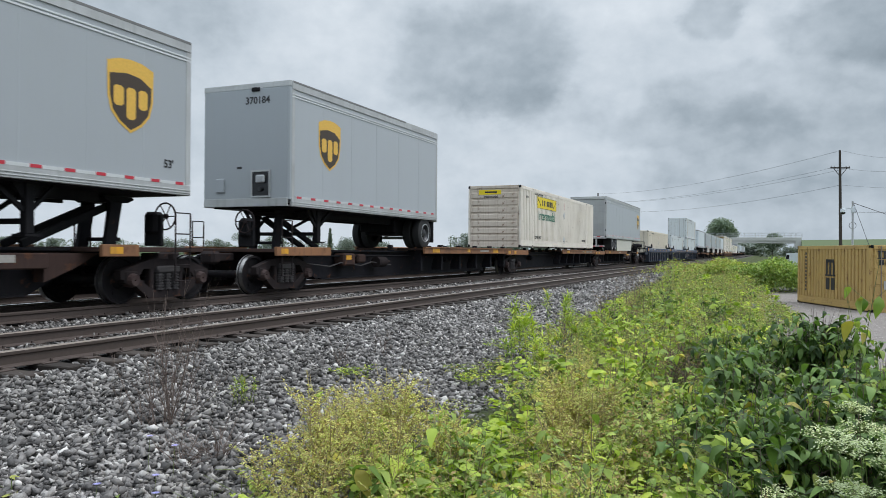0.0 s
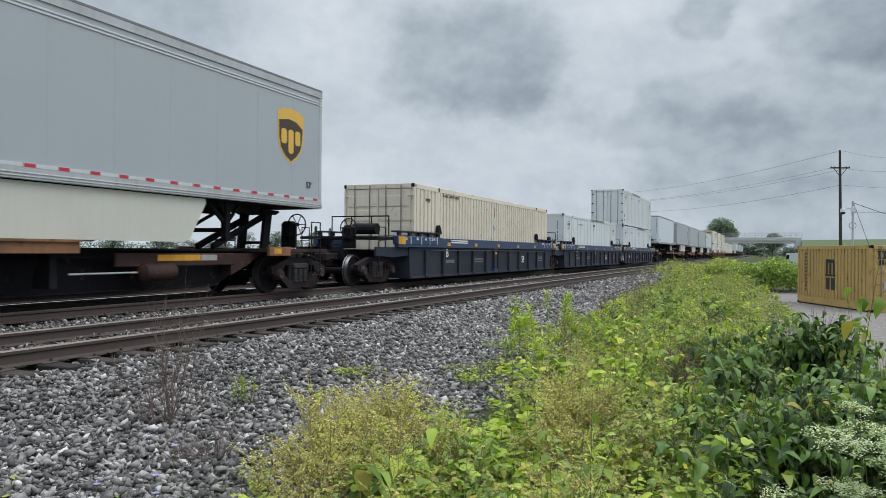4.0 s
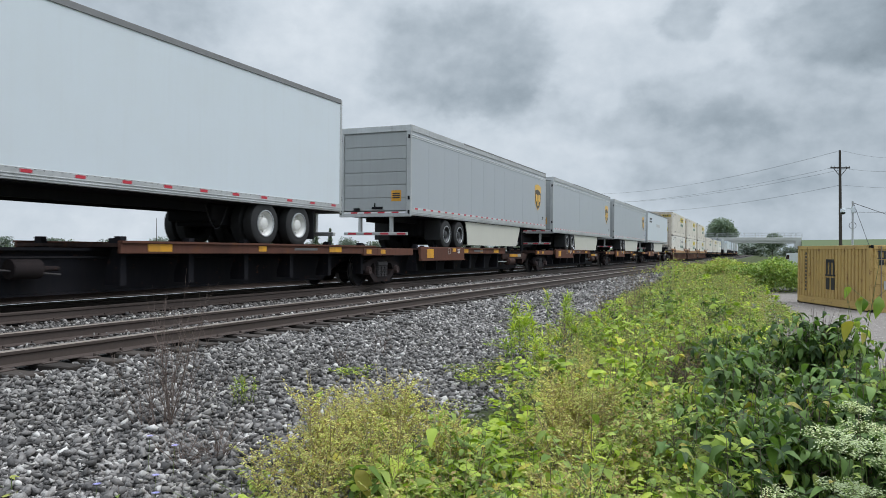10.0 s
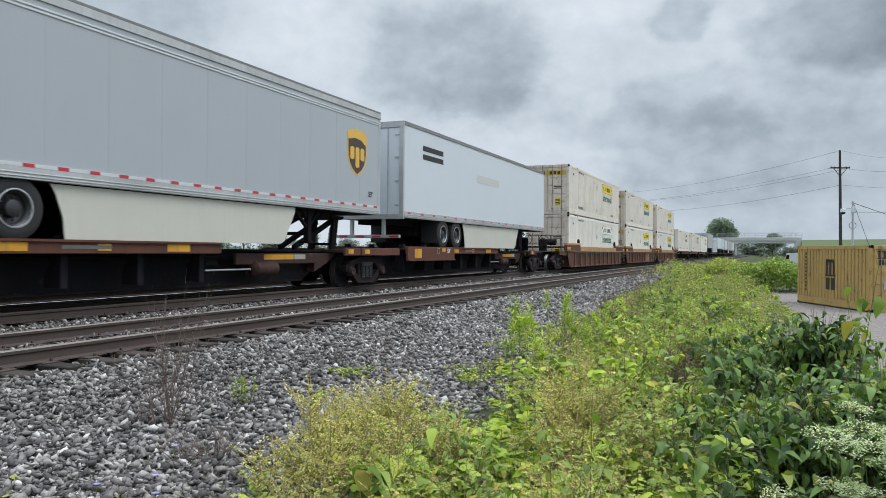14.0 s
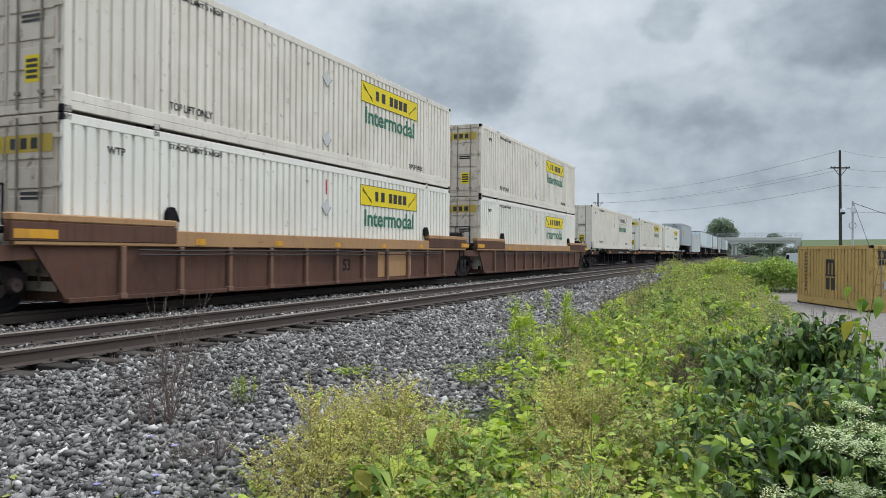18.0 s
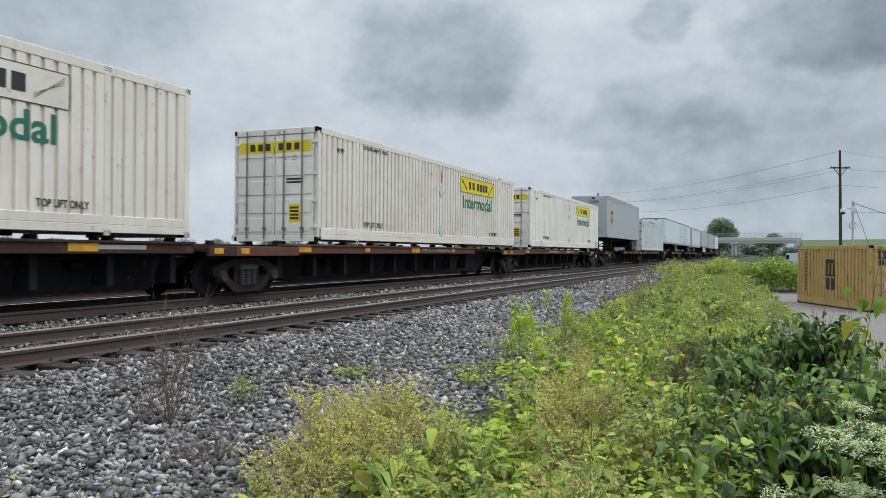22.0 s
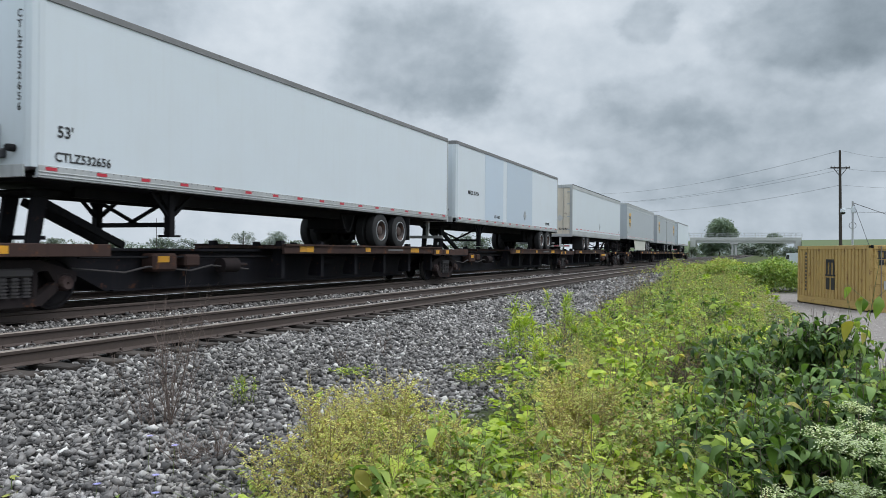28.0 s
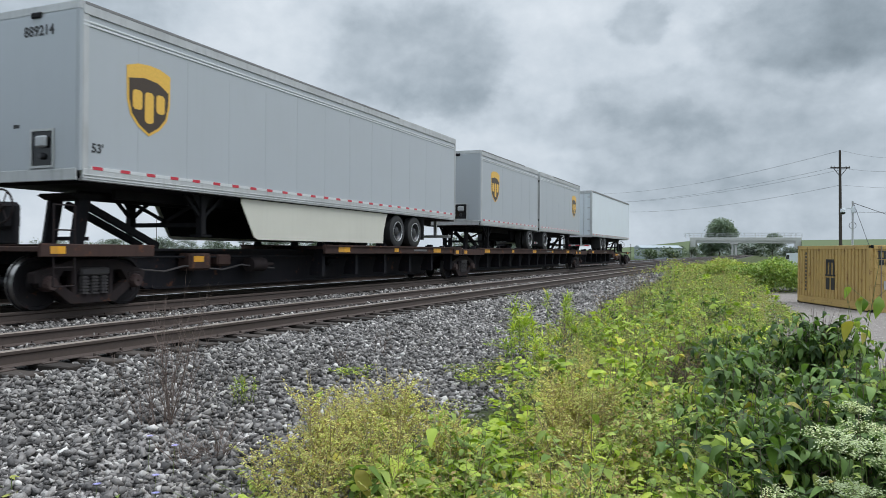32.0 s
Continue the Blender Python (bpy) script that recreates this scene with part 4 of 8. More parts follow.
        part("socket", Shape().lathe([(-0.08, 0.0), (-0.08, 0.05), (-0.03, 0.06), (-0.016, 0.06)], 12, 1, (0.46, 0.0, z0 + 0.42)), "rim_steel", rec)
        part("number_plate_bar", Shape().box(-0.25, -0.1, -0.015, -0.012, z0 + 0.92, z0 + 0.98), "ink", nose)
    box = None if style == "grey" else part("gladhand_box", Shape().box(-0.02, 0.2, -0.09, -0.012, z0 + 0.45, z0 + 0.85, 0.02), "alloy", nose, at=pose(0.45, 0, 0))
    if box:
        part("connector_plate", Shape().box(-0.16, 0.34, -0.1, -0.012, z0 + 0.3, z0 + 0.45, 0.02), "rim_steel", box)
        part("connector", Shape().lathe([(-0.16, 0.0), (-0.16, 0.05), (-0.1, 0.06), (-0.02, 0.06)], 12, 1, (0.5, 0.0, z0 + 0.45)), "chassis_black", box)
    part("document_box", Shape().box(-0.85, -0.6, -0.05, -0.012, z0 + 0.35, z0 + 0.7, 0.02), skin, nose)
    part("nose_rail", Shape().box(-W + r, W - r, -0.03, 0.0, z0, z0 + 0.2, 0.008), "alloy", t)
    part("nose_cap", Shape().prism([(a * 1.005, b - 0.008) for a, b in out[1:-1]] + [(W * 1.005, 0.5), (-W * 1.005, 0.5)], z1 - 0.12, z1 + 0.004, axis=2), "roof_grey" if style != "grey" else "alloy", t)
    part("marker_lamp", Shape().box(-0.12, 0.12, -0.05, 0.0, z1 - 0.2, z1 - 0.1, 0.02), "chassis_black", nose, at=pose(0.3, 0, 0))
    if style == "white":
        for k, ch in enumerate(prefix + stacked):
            write(nose, ch, 0.17, "ink", on_end(W - r - 0.12, -0.016, z1 - 0.38 - 0.16 * k, -1))
    if number and not door_skin:
        write(nose, number, 0.24, "ink", on_end(0.35, -0.016, z1 - 0.42, -1))
    # rear
    if rear == "roll":
        part("door_strap", Shape().box(-0.02, 0.02, length + 0.03, length + 0.05, z0 + 0.2, z0 + 0.4), "chassis_black", t)
        part("door_step", Shape().box(0.55, 0.75, length + 0.03, length + 0.1, z0 + 0.16, z0 + 0.24), "chassis_black", t)
        door = part("roll_door", Shape().box(-W + 0.14, W - 0.14, length, length + 0.012, z0 + 0.15, z1 - 0.22), "door_grey", t)
        for k in range(6):
            h = (z1 - z0 - 0.4) / 6
            part("door_slat", Shape().box(-W + 0.16, W - 0.16, length + 0.012, length + 0.03, z0 + 0.16 + k * h, z0 + 0.15 + (k + 1) * h - 0.015, 0.006), "door_grey", door)
        if s_lead > -100:
            part("notice_plate", Shape().box(-0.95, -0.6, length + 0.031, length + 0.036, z0 + 0.45, z0 + 0.8), "marker_yellow", door)
            bars(door, 0.26, 0.2, "ink", on_end(-0.775, length + 0.037, z0 + 0.63, 1), 3)
        for k in range(9):
            part("reflective_tape", shared(f"rear_tape{k % 2}", lambda: Shape().box(-0.125, 0.125, -0.025, 0.025, 0, 0.004), "tape_red" if k % 2 else "tape_white"), "tape_red", door, at=on_end(-1.0 + 0.25 * k, length + 0.062, z0 + 0.09, 1))
        part("door_handle", Shape().box(-0.3, 0.1, length + 0.031, length + 0.07, z0 + 0.2, z0 + 0.28, 0.015), "chassis_black", door)
        for s in (-1, 1):
            for z in (0.1, 0.55, 2.5):
                part("marker_lamp", shared("rear_lamp", lambda: Shape().box(-0.035, 0.035, 0, 0.03, -0.06, 0.06, 0.01), "chassis_black"), "chassis_black", t, at=pose(s * (W - 0.05), length + 0.068, z0 + z))
    else:
        for s in (-1, 1):
            door = part("swing_door", Shape().box(min(s * 0.02, s * (W - 0.15)), max(s * 0.02, s * (W - 0.15)), length, length + 0.03, z0 + 0.1, z1 - 0.2, 0.01), door_skin or skin, t)
            for x in (0.3, 0.75):
                part("lock_rod", Shape().tube((s * x, length + 0.05, z0 + 0.05), (s * x, length + 0.05, z1 - 0.12), 0.016, n=6), "galvanised", door)
            for z in (0.35, 1.1, 1.85, 2.55):
                part("hinge", Shape().box(min(s * (W - 0.3), s * (W - 0.1)), max(s * (W - 0.3), s * (W - 0.1)), length + 0.03, length + 0.05, z0 + z, z0 + z + 0.06), "galvanised", door)
    if door_skin and stacked == "" and number:
        write(t, number, 0.18, "ink", on_end(-0.75, length + 0.034, z0 + 0.4, 1))
        part("placard_holder", Shape().box(-0.15, 0.15, -0.15, 0.15, 0, 0.006), "placard", t, at=on_end(-0.55, length + 0.032, z0 + 1.05, 1) @ pose(0, 0, 0, 0, 0, 45))
    part("rear_header", Shape().box(-W + 0.1, W - 0.1, length, length + 0.06, z1 - 0.2, z1, 0.01), "alloy", t)
    part("rear_sill", Shape().box(-W + 0.1, W - 0.1, length, length + 0.06, z0 - 0.05, z0 + 0.12, 0.01), "alloy", t)
    g = part("rear_guard", Shape().box(-0.62, -0.52, length - 0.1, length, z0 - 0.56, z0).box(0.52, 0.62, length - 0.1, length, z0 - 0.56, z0).box(-1.15, 1.15, length - 0.08, length + 0.02, z0 - 0.64, z0 - 0.54, 0.01), "alloy", t)
    for k in range(4):
        part("guard_tape", Shape().box(-1.1 + k * 0.6, -0.8 + k * 0.6, length + 0.021, length + 0.024, z0 - 0.62, z0 - 0.56), "tape_red", g)
    hose = Shape()
    ya = length - max(axles) - 0.7
    hose.hose([(0.75, ya - 0.09 * k, z0 - 0.08 - 0.5 * math.sin(math.pi * k / 8)) for k in range(9)], 0.014)
    if not skirt and not pup:
        part("air_hose", hose, "rubber", t)
    # underside
    part("underframe", Shape().box(-1.2, 1.2, 0.3, length - 0.1, z0 - 0.02, z0 + 0.1), "chassis_black", t)
    for x in (-0.45, 0.45):
        part("slide_rail", Shape().box(x - 0.05, x + 0.05, 1.5, length - 0.3, z0 - 0.2, z0 - 0.02), "chassis_black", t)
    yl = 1.7 if pup else 3.3
    gear = part("landing_gear", Shape().beam((-0.95, yl, z0 - 0.62), (0.95, yl, z0 - 0.62), 0.07, 0.09).beam((-0.95, yl, z0 - 0.12), (0.15, yl, z0 - 0.62), 0.06, 0.06).beam((0.95, yl, z0 - 0.12), (-0.15, yl, z0 - 0.62), 0.06, 0.06), "chassis_black", t)
    for s in (-1, 1):
        part("leg", Shape().box(s * 0.95 - 0.075, s * 0.95 + 0.075, yl - 0.075, yl + 0.075, z0 - 0.82, z0, 0.01).box(s * 0.95 - 0.15, s * 0.95 + 0.15, yl - 0.15, yl + 0.15, z0 - 0.86, z0 - 0.82).beam((s * 0.95, yl, z0 - 0.5), (s * 0.95, yl + 0.62, z0 - 0.02), 0.07, 0.07).beam((s * 0.95, yl, z0 - 0.5), (s * 0.95, yl - 0.5, z0 - 0.02), 0.06, 0.06).prism([(yl - 0.3, z0), (yl - 0.08, z0 - 0.3), (yl + 0.08, z0 - 0.3), (yl + 0.3, z0)], s * 0.95 - 0.03, s * 0.95 + 0.03), "chassis_black", gear)
    zw = 1.155 + 0.5
    part("bogie_frame", Shape().box(-0.56, 0.56, length - max(axles) - 0.85, length - min(axles) + 0.8, zw - 0.08, z0 - 0.02, 0.03).box(-0.62, 0.62, length - max(axles) - 1.05, length - max(axles) - 0.85, zw + 0.02, z0 - 0.02, 0.03), "chassis_black", t)
    for a in axles:
        y = length - a
        ax = part("axle", Shape().tube((-1.0, 0, 0), (1.0, 0, 0), 0.065, n=10).box(-0.55, -0.35, -0.5, 0.5, 0.08, 0.2).box(0.35, 0.55, -0.5, 0.5, 0.08, 0.2).box(-0.55, 0.55, -0.06, 0.06, 0.02, 0.4), "chassis_black", t, at=pose(0, y, zw))
        for s in (-1, 1):
            for d in (0.0, 0.34):
                w = part("tyre", shared("tyre", tyre_shape, "rubber", True), "rubber", ax, at=pose(s * (1.12 - d), 0, 0, 0, 0, 0 if s > 0 else 180))
            part("rim_ring", shared("rim_ring", lambda: Shape().lathe([(0.128, 0.3), (0.146, 0.305), (0.15, 0.285), (0.132, 0.277)], 28, 0), "galvanised", True), "galvanised", ax, "bright worn ring of the wheel", at=pose(s * 1.12, 0, 0, 0, 0, 0 if s > 0 else 180))
            part("rim", shared("rim" + rims, rim_shape, rims, True), rims, ax, at=pose(s * 1.12, 0, 0, 0, 0, 0 if s > 0 else 180))
    for s in (-1, 1):
        part("mud_flap", Shape().box(s * 0.98 - 0.3, s * 0.98 + 0.3, length - min(axles) + 0.62, length - min(axles) + 0.635, z0 - 0.75, z0 - 0.05), "rubber", t)
        if skirt:
            y0, y1 = 4.25, length - max(axles) - 0.75
            x0, x1 = sorted((s * 1.2, s * 1.225))
            part("side_skirt", Shape().prism([(y0, z0 - 0.02), (y0, z0 - 0.12), (y0 + 0.45, z0 - 0.84), (y0 + 0.6, z0 - 0.9), (y1 - 0.16, z0 - 0.9), (y1 - 0.12, z0 - 0.55), (y1 + 0.02, z0 - 0.18), (y1 + 0.12, z0 - 0.02)], x0, x1), "skirt_cream", t)
            # added black sheet inside the skirt, in place of underside shade
            x0, x1 = sorted((s * 1.17, s * 1.196))
            part("skirt_backing", Shape().prism([(y0 + 0.06, z0 - 0.02), (y0 + 0.5, z0 - 0.82), (y1 - 0.2, z0 - 0.86), (y1 + 0.02, z0 - 0.02)], x0, x1), "chassis_black", t)
    return t


# ---- containers ----
def corrugated(y0, y1, z0, z1, depth, pitch):
    """A pressed side panel, facing +x, its ribs standing upright."""
    s = Shape()
    n = max(1, round((y1 - y0) / pitch))
    p = (y1 - y0) / n
    xs = []
    for k in range(n):
        b = y0 + k * p
        xs += [(b, -depth), (b + 0.22 * p, -depth), (b + 0.28 * p, 0.0), (b + 0.94 * p, 0.0)]
    xs.append((y1, -depth))
    if depth < 0.02:
        xs = []
        for k in range(n):
            b = y0 + k * p
            xs += [(b, -0.014), (b + 0.44 * p, -0.014), (b + 0.445 * p, -0.045), (b + 0.47 * p, -0.045), (b + 0.475 * p, 0.0), (b + 0.545 * p, 0.0), (b + 0.55 * p, -0.014)]
        xs.append((y1, -0.014))
    v = [(x, y, z) for y, x in xs for z in (z0, z1)]
    f = [(2 * i, 2 * i + 2, 2 * i + 3, 2 * i + 1) for i in range(len(xs) - 1)]
    return s.add(v, f)


def container(s_lead, length, z0, turned, label, skin="box_white", height=2.88, style="ribbed", sign="yellow", pitch=0.245, doors="door_beige", wtp=True, name="shipping_container", W=1.29, code="", front_skin=""):
    """An intermodal box, its closed front at y = 0 and its doors at y = length; turned: the doors lead."""
    t = empty(name)
    tagged(t, label, "container", "containers on the train" if s_lead is not None else "")
    if s_lead is not None:
        rides(t, s_lead + (length if turned else 0.0), turned)
    H = height
    depth = 0.058 if style == "ribbed" else 0.008
    posts = (2.03, length - 2.03) if length > 14 else ()
    bounds = [0.1, *posts, length - 0.1]
    core = part("box_core", Shape().box(-W + 0.05, W - 0.05, 0.06, length - 0.06, 0.12, H - 0.06), skin, t, at=pose(0, 0, z0))
    for s in (-1, 1):
        turn = pose(s * W, 0, z0) if s > 0 else pose(-W, 0, z0, 0, 0, 180)
        for a, b in zip(bounds, bounds[1:]):
            key = f"panel{style}{skin}{a:.2f}{b:.2f}{H}{pitch}"
            me = shared(key, lambda: corrugated(a - (a + b) / 2 + 0.06, b - (a + b) / 2 - 0.06, 0.34 if style == "ribbed" else 0.26, H - 0.16, depth, pitch), skin)
            m = pose(s * (W - 0.004), (a + b) / 2, z0, 0, 0, 0 if s > 0 else 180)
            part("side_panel", me, skin, t, at=m)
        x0, x1 = sorted((s * (W - 0.08), s * (W + 0.005)))
        part("bottom_rail", (Shape().box(x0, x1, 0.1, length - 0.1, 0.05, 0.19, 0.008).box(min(x0, x1 - 0.02) + 0.0, x1 - 0.012 if s > 0 else x1, 0.1, length - 0.1, 0.19, 0.345, 0.008) if style == "ribbed" else Shape().box(x0, x1, 0.1, length - 0.1, 0.04, 0.26, 0.008)), skin, t, at=pose(0, 0, z0))
        part("top_rail", Shape().box(x0, x1, 0.1, length - 0.1, H - 0.16, H, 0.008), skin, t, at=pose(0, 0, z0))
        for y in bounds:
            part("post", Shape().box(x0, x1, y - 0.07, y + 0.07, 0.0, H, 0.01), "door_cream" if style == "batten" and y in posts else skin, t, at=pose(0, 0, z0))
            for z in (0.06, H - 0.06):
                part("corner_casting", shared("casting", lambda: Shape().box(-0.085, 0.085, -0.09, 0.09, -0.06, 0.06, 0.015), "chassis_black" if length > 14 else "ochre_dark"), "chassis_black", t, at=pose(s * (W - 0.08), y, z0 + z))
        if sign:
            base = "sign_yellow" if sign == "yellow" else skin
            lo, hi = (2.8, 6.5)
            mid = (lo + hi) / 2
            face = W
            pl = part("sign_panel", Shape().box(-1.85, 1.85, -0.29, 0.29, 0, 0.004), base, t, "yellow panel with dark emblem bars" if sign == "yellow" else "outlined panel with dark bars", at=on_side(s * face, mid, z0 + H - 0.62, s))
            ink = Shape()
            for x0, x1 in ((-0.98, -0.8), (-0.62, -0.4), (-0.12, 0.1), (0.18, 0.42), (0.5, 0.74), (0.82, 1.06)):
                ink.box(x0, x1, -0.14, 0.14, 0.005, 0.008)
            for d in (-1, 1):
                for k in range(3):
                    ink.beam((d * 1.75, 0.22 - 0.05 * k, 0.006), (d * 1.2, -0.2 + 0.04 * k, 0.006), 0.004, 0.016)
            for y in (-0.29, 0.275):
                ink.box(-1.85, 1.85, y, y + 0.015, 0.005, 0.007)
            for x in (-1.85, 1.835):
                ink.box(x, x + 0.015, -0.29, 0.29, 0.005, 0.007)
            part("emblem", ink, "ink", pl)["kind"] = "stuff"
            write(t, "Intermodal", 0.66, "ink" if sign == "white" else "ink_green", on_side(s * (face + 0.002), mid, z0 + H - 1.28, s), 3.2)
        if wtp and style != "ribbed":
            for y in (1.15, length - 1.15):
                write(t, "WTP", 0.25, "ink", on_side(s * (W + 0.004), y, z0 + H - 0.6, s))
                part("arrow_mark", Shape().prism([(-0.2, -0.01), (-0.08, 0.05), (-0.08, 0.012), (0.2, 0.012), (0.2, -0.012), (-0.08, -0.012), (-0.08, -0.05)], 0, 0.003, axis=2), "ink", t, at=on_side(s * (W + 0.003), y, z0 + H - 0.4, s))
                bars(t, 0.42, 0.12, "ink_faded", on_side(s * (W + 0.004), y, z0 + H - 0.8, s), 2)
            if z0 > 3:
                write(t, "53'", 0.3, "ink", on_side(s * (W + 0.004), length - 0.6 if s < 0 else 0.6, z0 + 0.75, s))
                part("notice_plate", Shape().box(-0.24, 0.24, -0.06, 0.06, 0, 0.003), "notice_blue", t, at=on_side(s * (W + 0.004), length - 0.6 if s < 0 else 0.6, z0 + 0.42, s))
                red = shared("tape_red", lambda: Shape().box(0, 0.004, -0.105, 0.105, 0, 0.055), "tape_red")
                for k in range(14):
                    part("reflective_tape", red, "tape_red", t, at=pose(s * (W + 0.006), 0.6 + (length - 1.2) * k / 13, z0 + 0.16) if s > 0 else pose(-W - 0.006, 0.6 + (length - 1.2) * k / 13, z0 + 0.16, 0, 0, 180))
            bars(t, 1.3, 0.12, "ink_faded", on_side(s * (W + 0.002), 4.3 if s > 0 else length - 4.3, z0 + H - 0.5, s))
            write(t, "53' 102", 0.18, "ink", on_side(s * (W + 0.004), 8.2 if s > 0 else length - 8.2, z0 + H - 0.45, s))
            bars(t, 0.6, 0.07, "ink_faded", on_side(s * (W + 0.002), 8.2 if s > 0 else length - 8.2, z0 + H - 0.64, s))
            part("roof_splice", Shape().box(min(s * W, s * (W + 0.012)), max(s * W, s * (W + 0.012)), length * 0.45, length * 0.72, H - 0.14, H - 0.01), "roof_grey", t, at=pose(0, 0, z0))
        elif wtp:
            write(t, "TOP LIFT ONLY", 0.2, "ink", on_side(s * (W + 0.004), length - 2.95 if s < 0 else 2.95, z0 + 0.5, s), 1.2)
            write(t, "TOP LIFT ONLY", 0.18, "ink", on_side(s * (W + 0.004), 2.9 if s < 0 else length - 2.9, z0 + 0.48, s), 1.0)
            write(t, "WTP", 0.18, "ink", on_side(s * (W + 0.002), length - 1.1 if s < 0 else 1.1, z0 + H - 0.5, s))
            write(t, "STACK LIMIT 3 HIGH", 0.13, "ink", on_side(s * (W + 0.003), length - 3.1 if s < 0 else 3.1, z0 + H - 0.25, s), 1.5)
            if z0 < 3:
                part("lift_mark", Shape().box(-0.03, 0.03, -0.19, 0.19, 0, 0.004), "tape_red", t, at=on_side(s * (W + 0.004), length - 7.9, z0 + H - 0.56, s))
            for z in (0.66, 2.2) if z0 > 3 else (1.85, 0.5) if z0 > 1 else (1.8,):
                pl = part("placard_holder", Shape().box(-0.15, 0.15, -0.15, 0.15, 0, 0.006), "placard", t, at=on_side(s * (W + 0.002), length - 7.9, z0 + z, s) @ pose(0, 0, 0, 0, 0, 45))
                part("holder_edge", Shape().box(-0.165, 0.165, -0.165, -0.15, 0, 0.008).box(-0.165, -0.15, -0.15, 0.165, 0, 0.008), "ink_dim", pl, "dark lower lip")
    part("roof", Shape().box(-W + 0.06, W - 0.06, 0.05, length - 0.05, H - 0.06, H - 0.015), skin, t, at=pose(0, 0, z0))
    # front end
    fr = Shape().box(-W + 0.1, W - 0.1, 0.02, 0.06, 0.1, H - 0.1)
    fr.box(-W + 0.1, W - 0.1, -0.01, 0.06, 0, 0.2, 0.01).box(-W + 0.1, W - 0.1, -0.01, 0.06, H - 0.14, H, 0.01)
    skin = front_skin or skin
    front = part("front_wall", fr, skin, t, at=pose(0, 0, z0))
    if style != "ribbed":
        for k in range(5):
            part("batten", shared(f"front_batten{H}{skin}", lambda: Shape().box(-0.012, 0.012, 0.005, 0.02, 0.2, H - 0.2), skin), skin, front, at=pose(-0.9 + k * 0.45, 0, 0))
    if style == "ribbed":
        rib = shared(f"front_rib{W}{skin}", lambda: Shape().box(-W + 0.16, W - 0.16, -0.012, 0.02, 0, 0.24, 0.02), skin)
        for k in range(7):
            part("rib", rib, skin, front, at=pose(0, 0, 0.3 + k * (H - 0.75) / 6.4))
    if sign == "yellow":
        part("sign_panel", Shape().box(-0.75, 0.35, -0.02, -0.014, H - 0.42, H - 0.2), "sign_yellow", front)
        bars(front, 0.6, 0.12, "ink", on_end(-0.15, -0.021, H - 0.31, -1))
        write(front, "Intermodal", 0.16, "ink", on_end(-0.15, -0.021, H - 0.52, -1))
    if style != "ribbed" and length > 14:
        for k, ch in enumerate(code):
            write(front, ch, 0.2, "ink", on_end(0.92, 0.016, H - 0.5 - 0.19 * k, -1))
        part("latch_slot", Shape().box(-0.15, -0.05, -0.005, 0.006, 1.2, 1.75), "chassis_black", front)
    # doors
    part("door_header", Shape().box(-W + 0.1, W - 0.1, length - 0.06, length + 0.01, H - 0.16, H, 0.01), doors, t, at=pose(0, 0, z0))
    part("door_sill", Shape().box(-W + 0.1, W - 0.1, length - 0.06, length + 0.01, 0, 0.16, 0.01), doors, t, at=pose(0, 0, z0))
    for s in (-1, 1):
        x0, x1 = sorted((s * 0.012, s * (W - 0.13)))
        dr = Shape().box(x0, x1, length - 0.05, length - 0.01, 0.17, H - 0.17, 0.008)
        if style == "ribbed":
            for k in range(5):
                z = 0.24 + k * (H - 0.5) / 5
                dr.box(x0 + 0.06, x1 - 0.06, length - 0.01, length + 0.012, z, z + (H - 0.5) / 5 - 0.12, 0.012)
        door = part("door", dr, doors, t, at=pose(0, 0, z0))
        for x in (0.3, 0.85):
            part("lock_rod", Shape().tube((s * x, length + 0.04, 0.06), (s * x, length + 0.04, H - 0.05), 0.02, n=6).box(s * x - 0.05, s * x + 0.05, length + 0.01, length + 0.06, 0.3, 0.36), "rod_brown", door)
        for z in (0.35, 1.0, 1.7, H - 0.4):
            part("hinge", Shape().box(min(s * (W - 0.2), s * (W - 0.03)), max(s * (W - 0.2), s * (W - 0.03)), length - 0.01, length + 0.015, z, z + 0.07), "chassis_black" if skin == "box_clean" and style == "batten" else doors, door)
        if sign == "yellow":
            part("door_sign", Shape().box(min(s * 0.02, s * 1.1), max(s * 0.02, s * 1.1), length + 0.013, length + 0.017, H - 0.62, H - 0.33), "sign_dull" if doors == "door_beige" else "sign_yellow", door)
            for k in range(3):
                part("emblem_block", shared("sign_block", lambda: Shape().box(-0.075, 0.075, -0.09, 0.09, 0, 0.003), "ink"), "ink", door, at=on_end(s * (0.2 + 0.24 * k), length + 0.018, H - 0.475, 1))
        if sign and s < 0:
            part("notice_plate", Shape().box(-0.78, -0.45, length + 0.013, length + 0.017, 0.5, 0.95), "sign_yellow", door)
            bars(door, 0.26, 0.36, "ink", on_end(-0.615, length + 0.018, 0.725, 1), 4)
            bars(door, 0.5, 0.16, "ink", on_end(-0.62, length + 0.016, 1.55, 1), 2)
    return t

# ---- the train, from its head to its tail ----
G = "grey box trailer with brown-gold shield emblem"


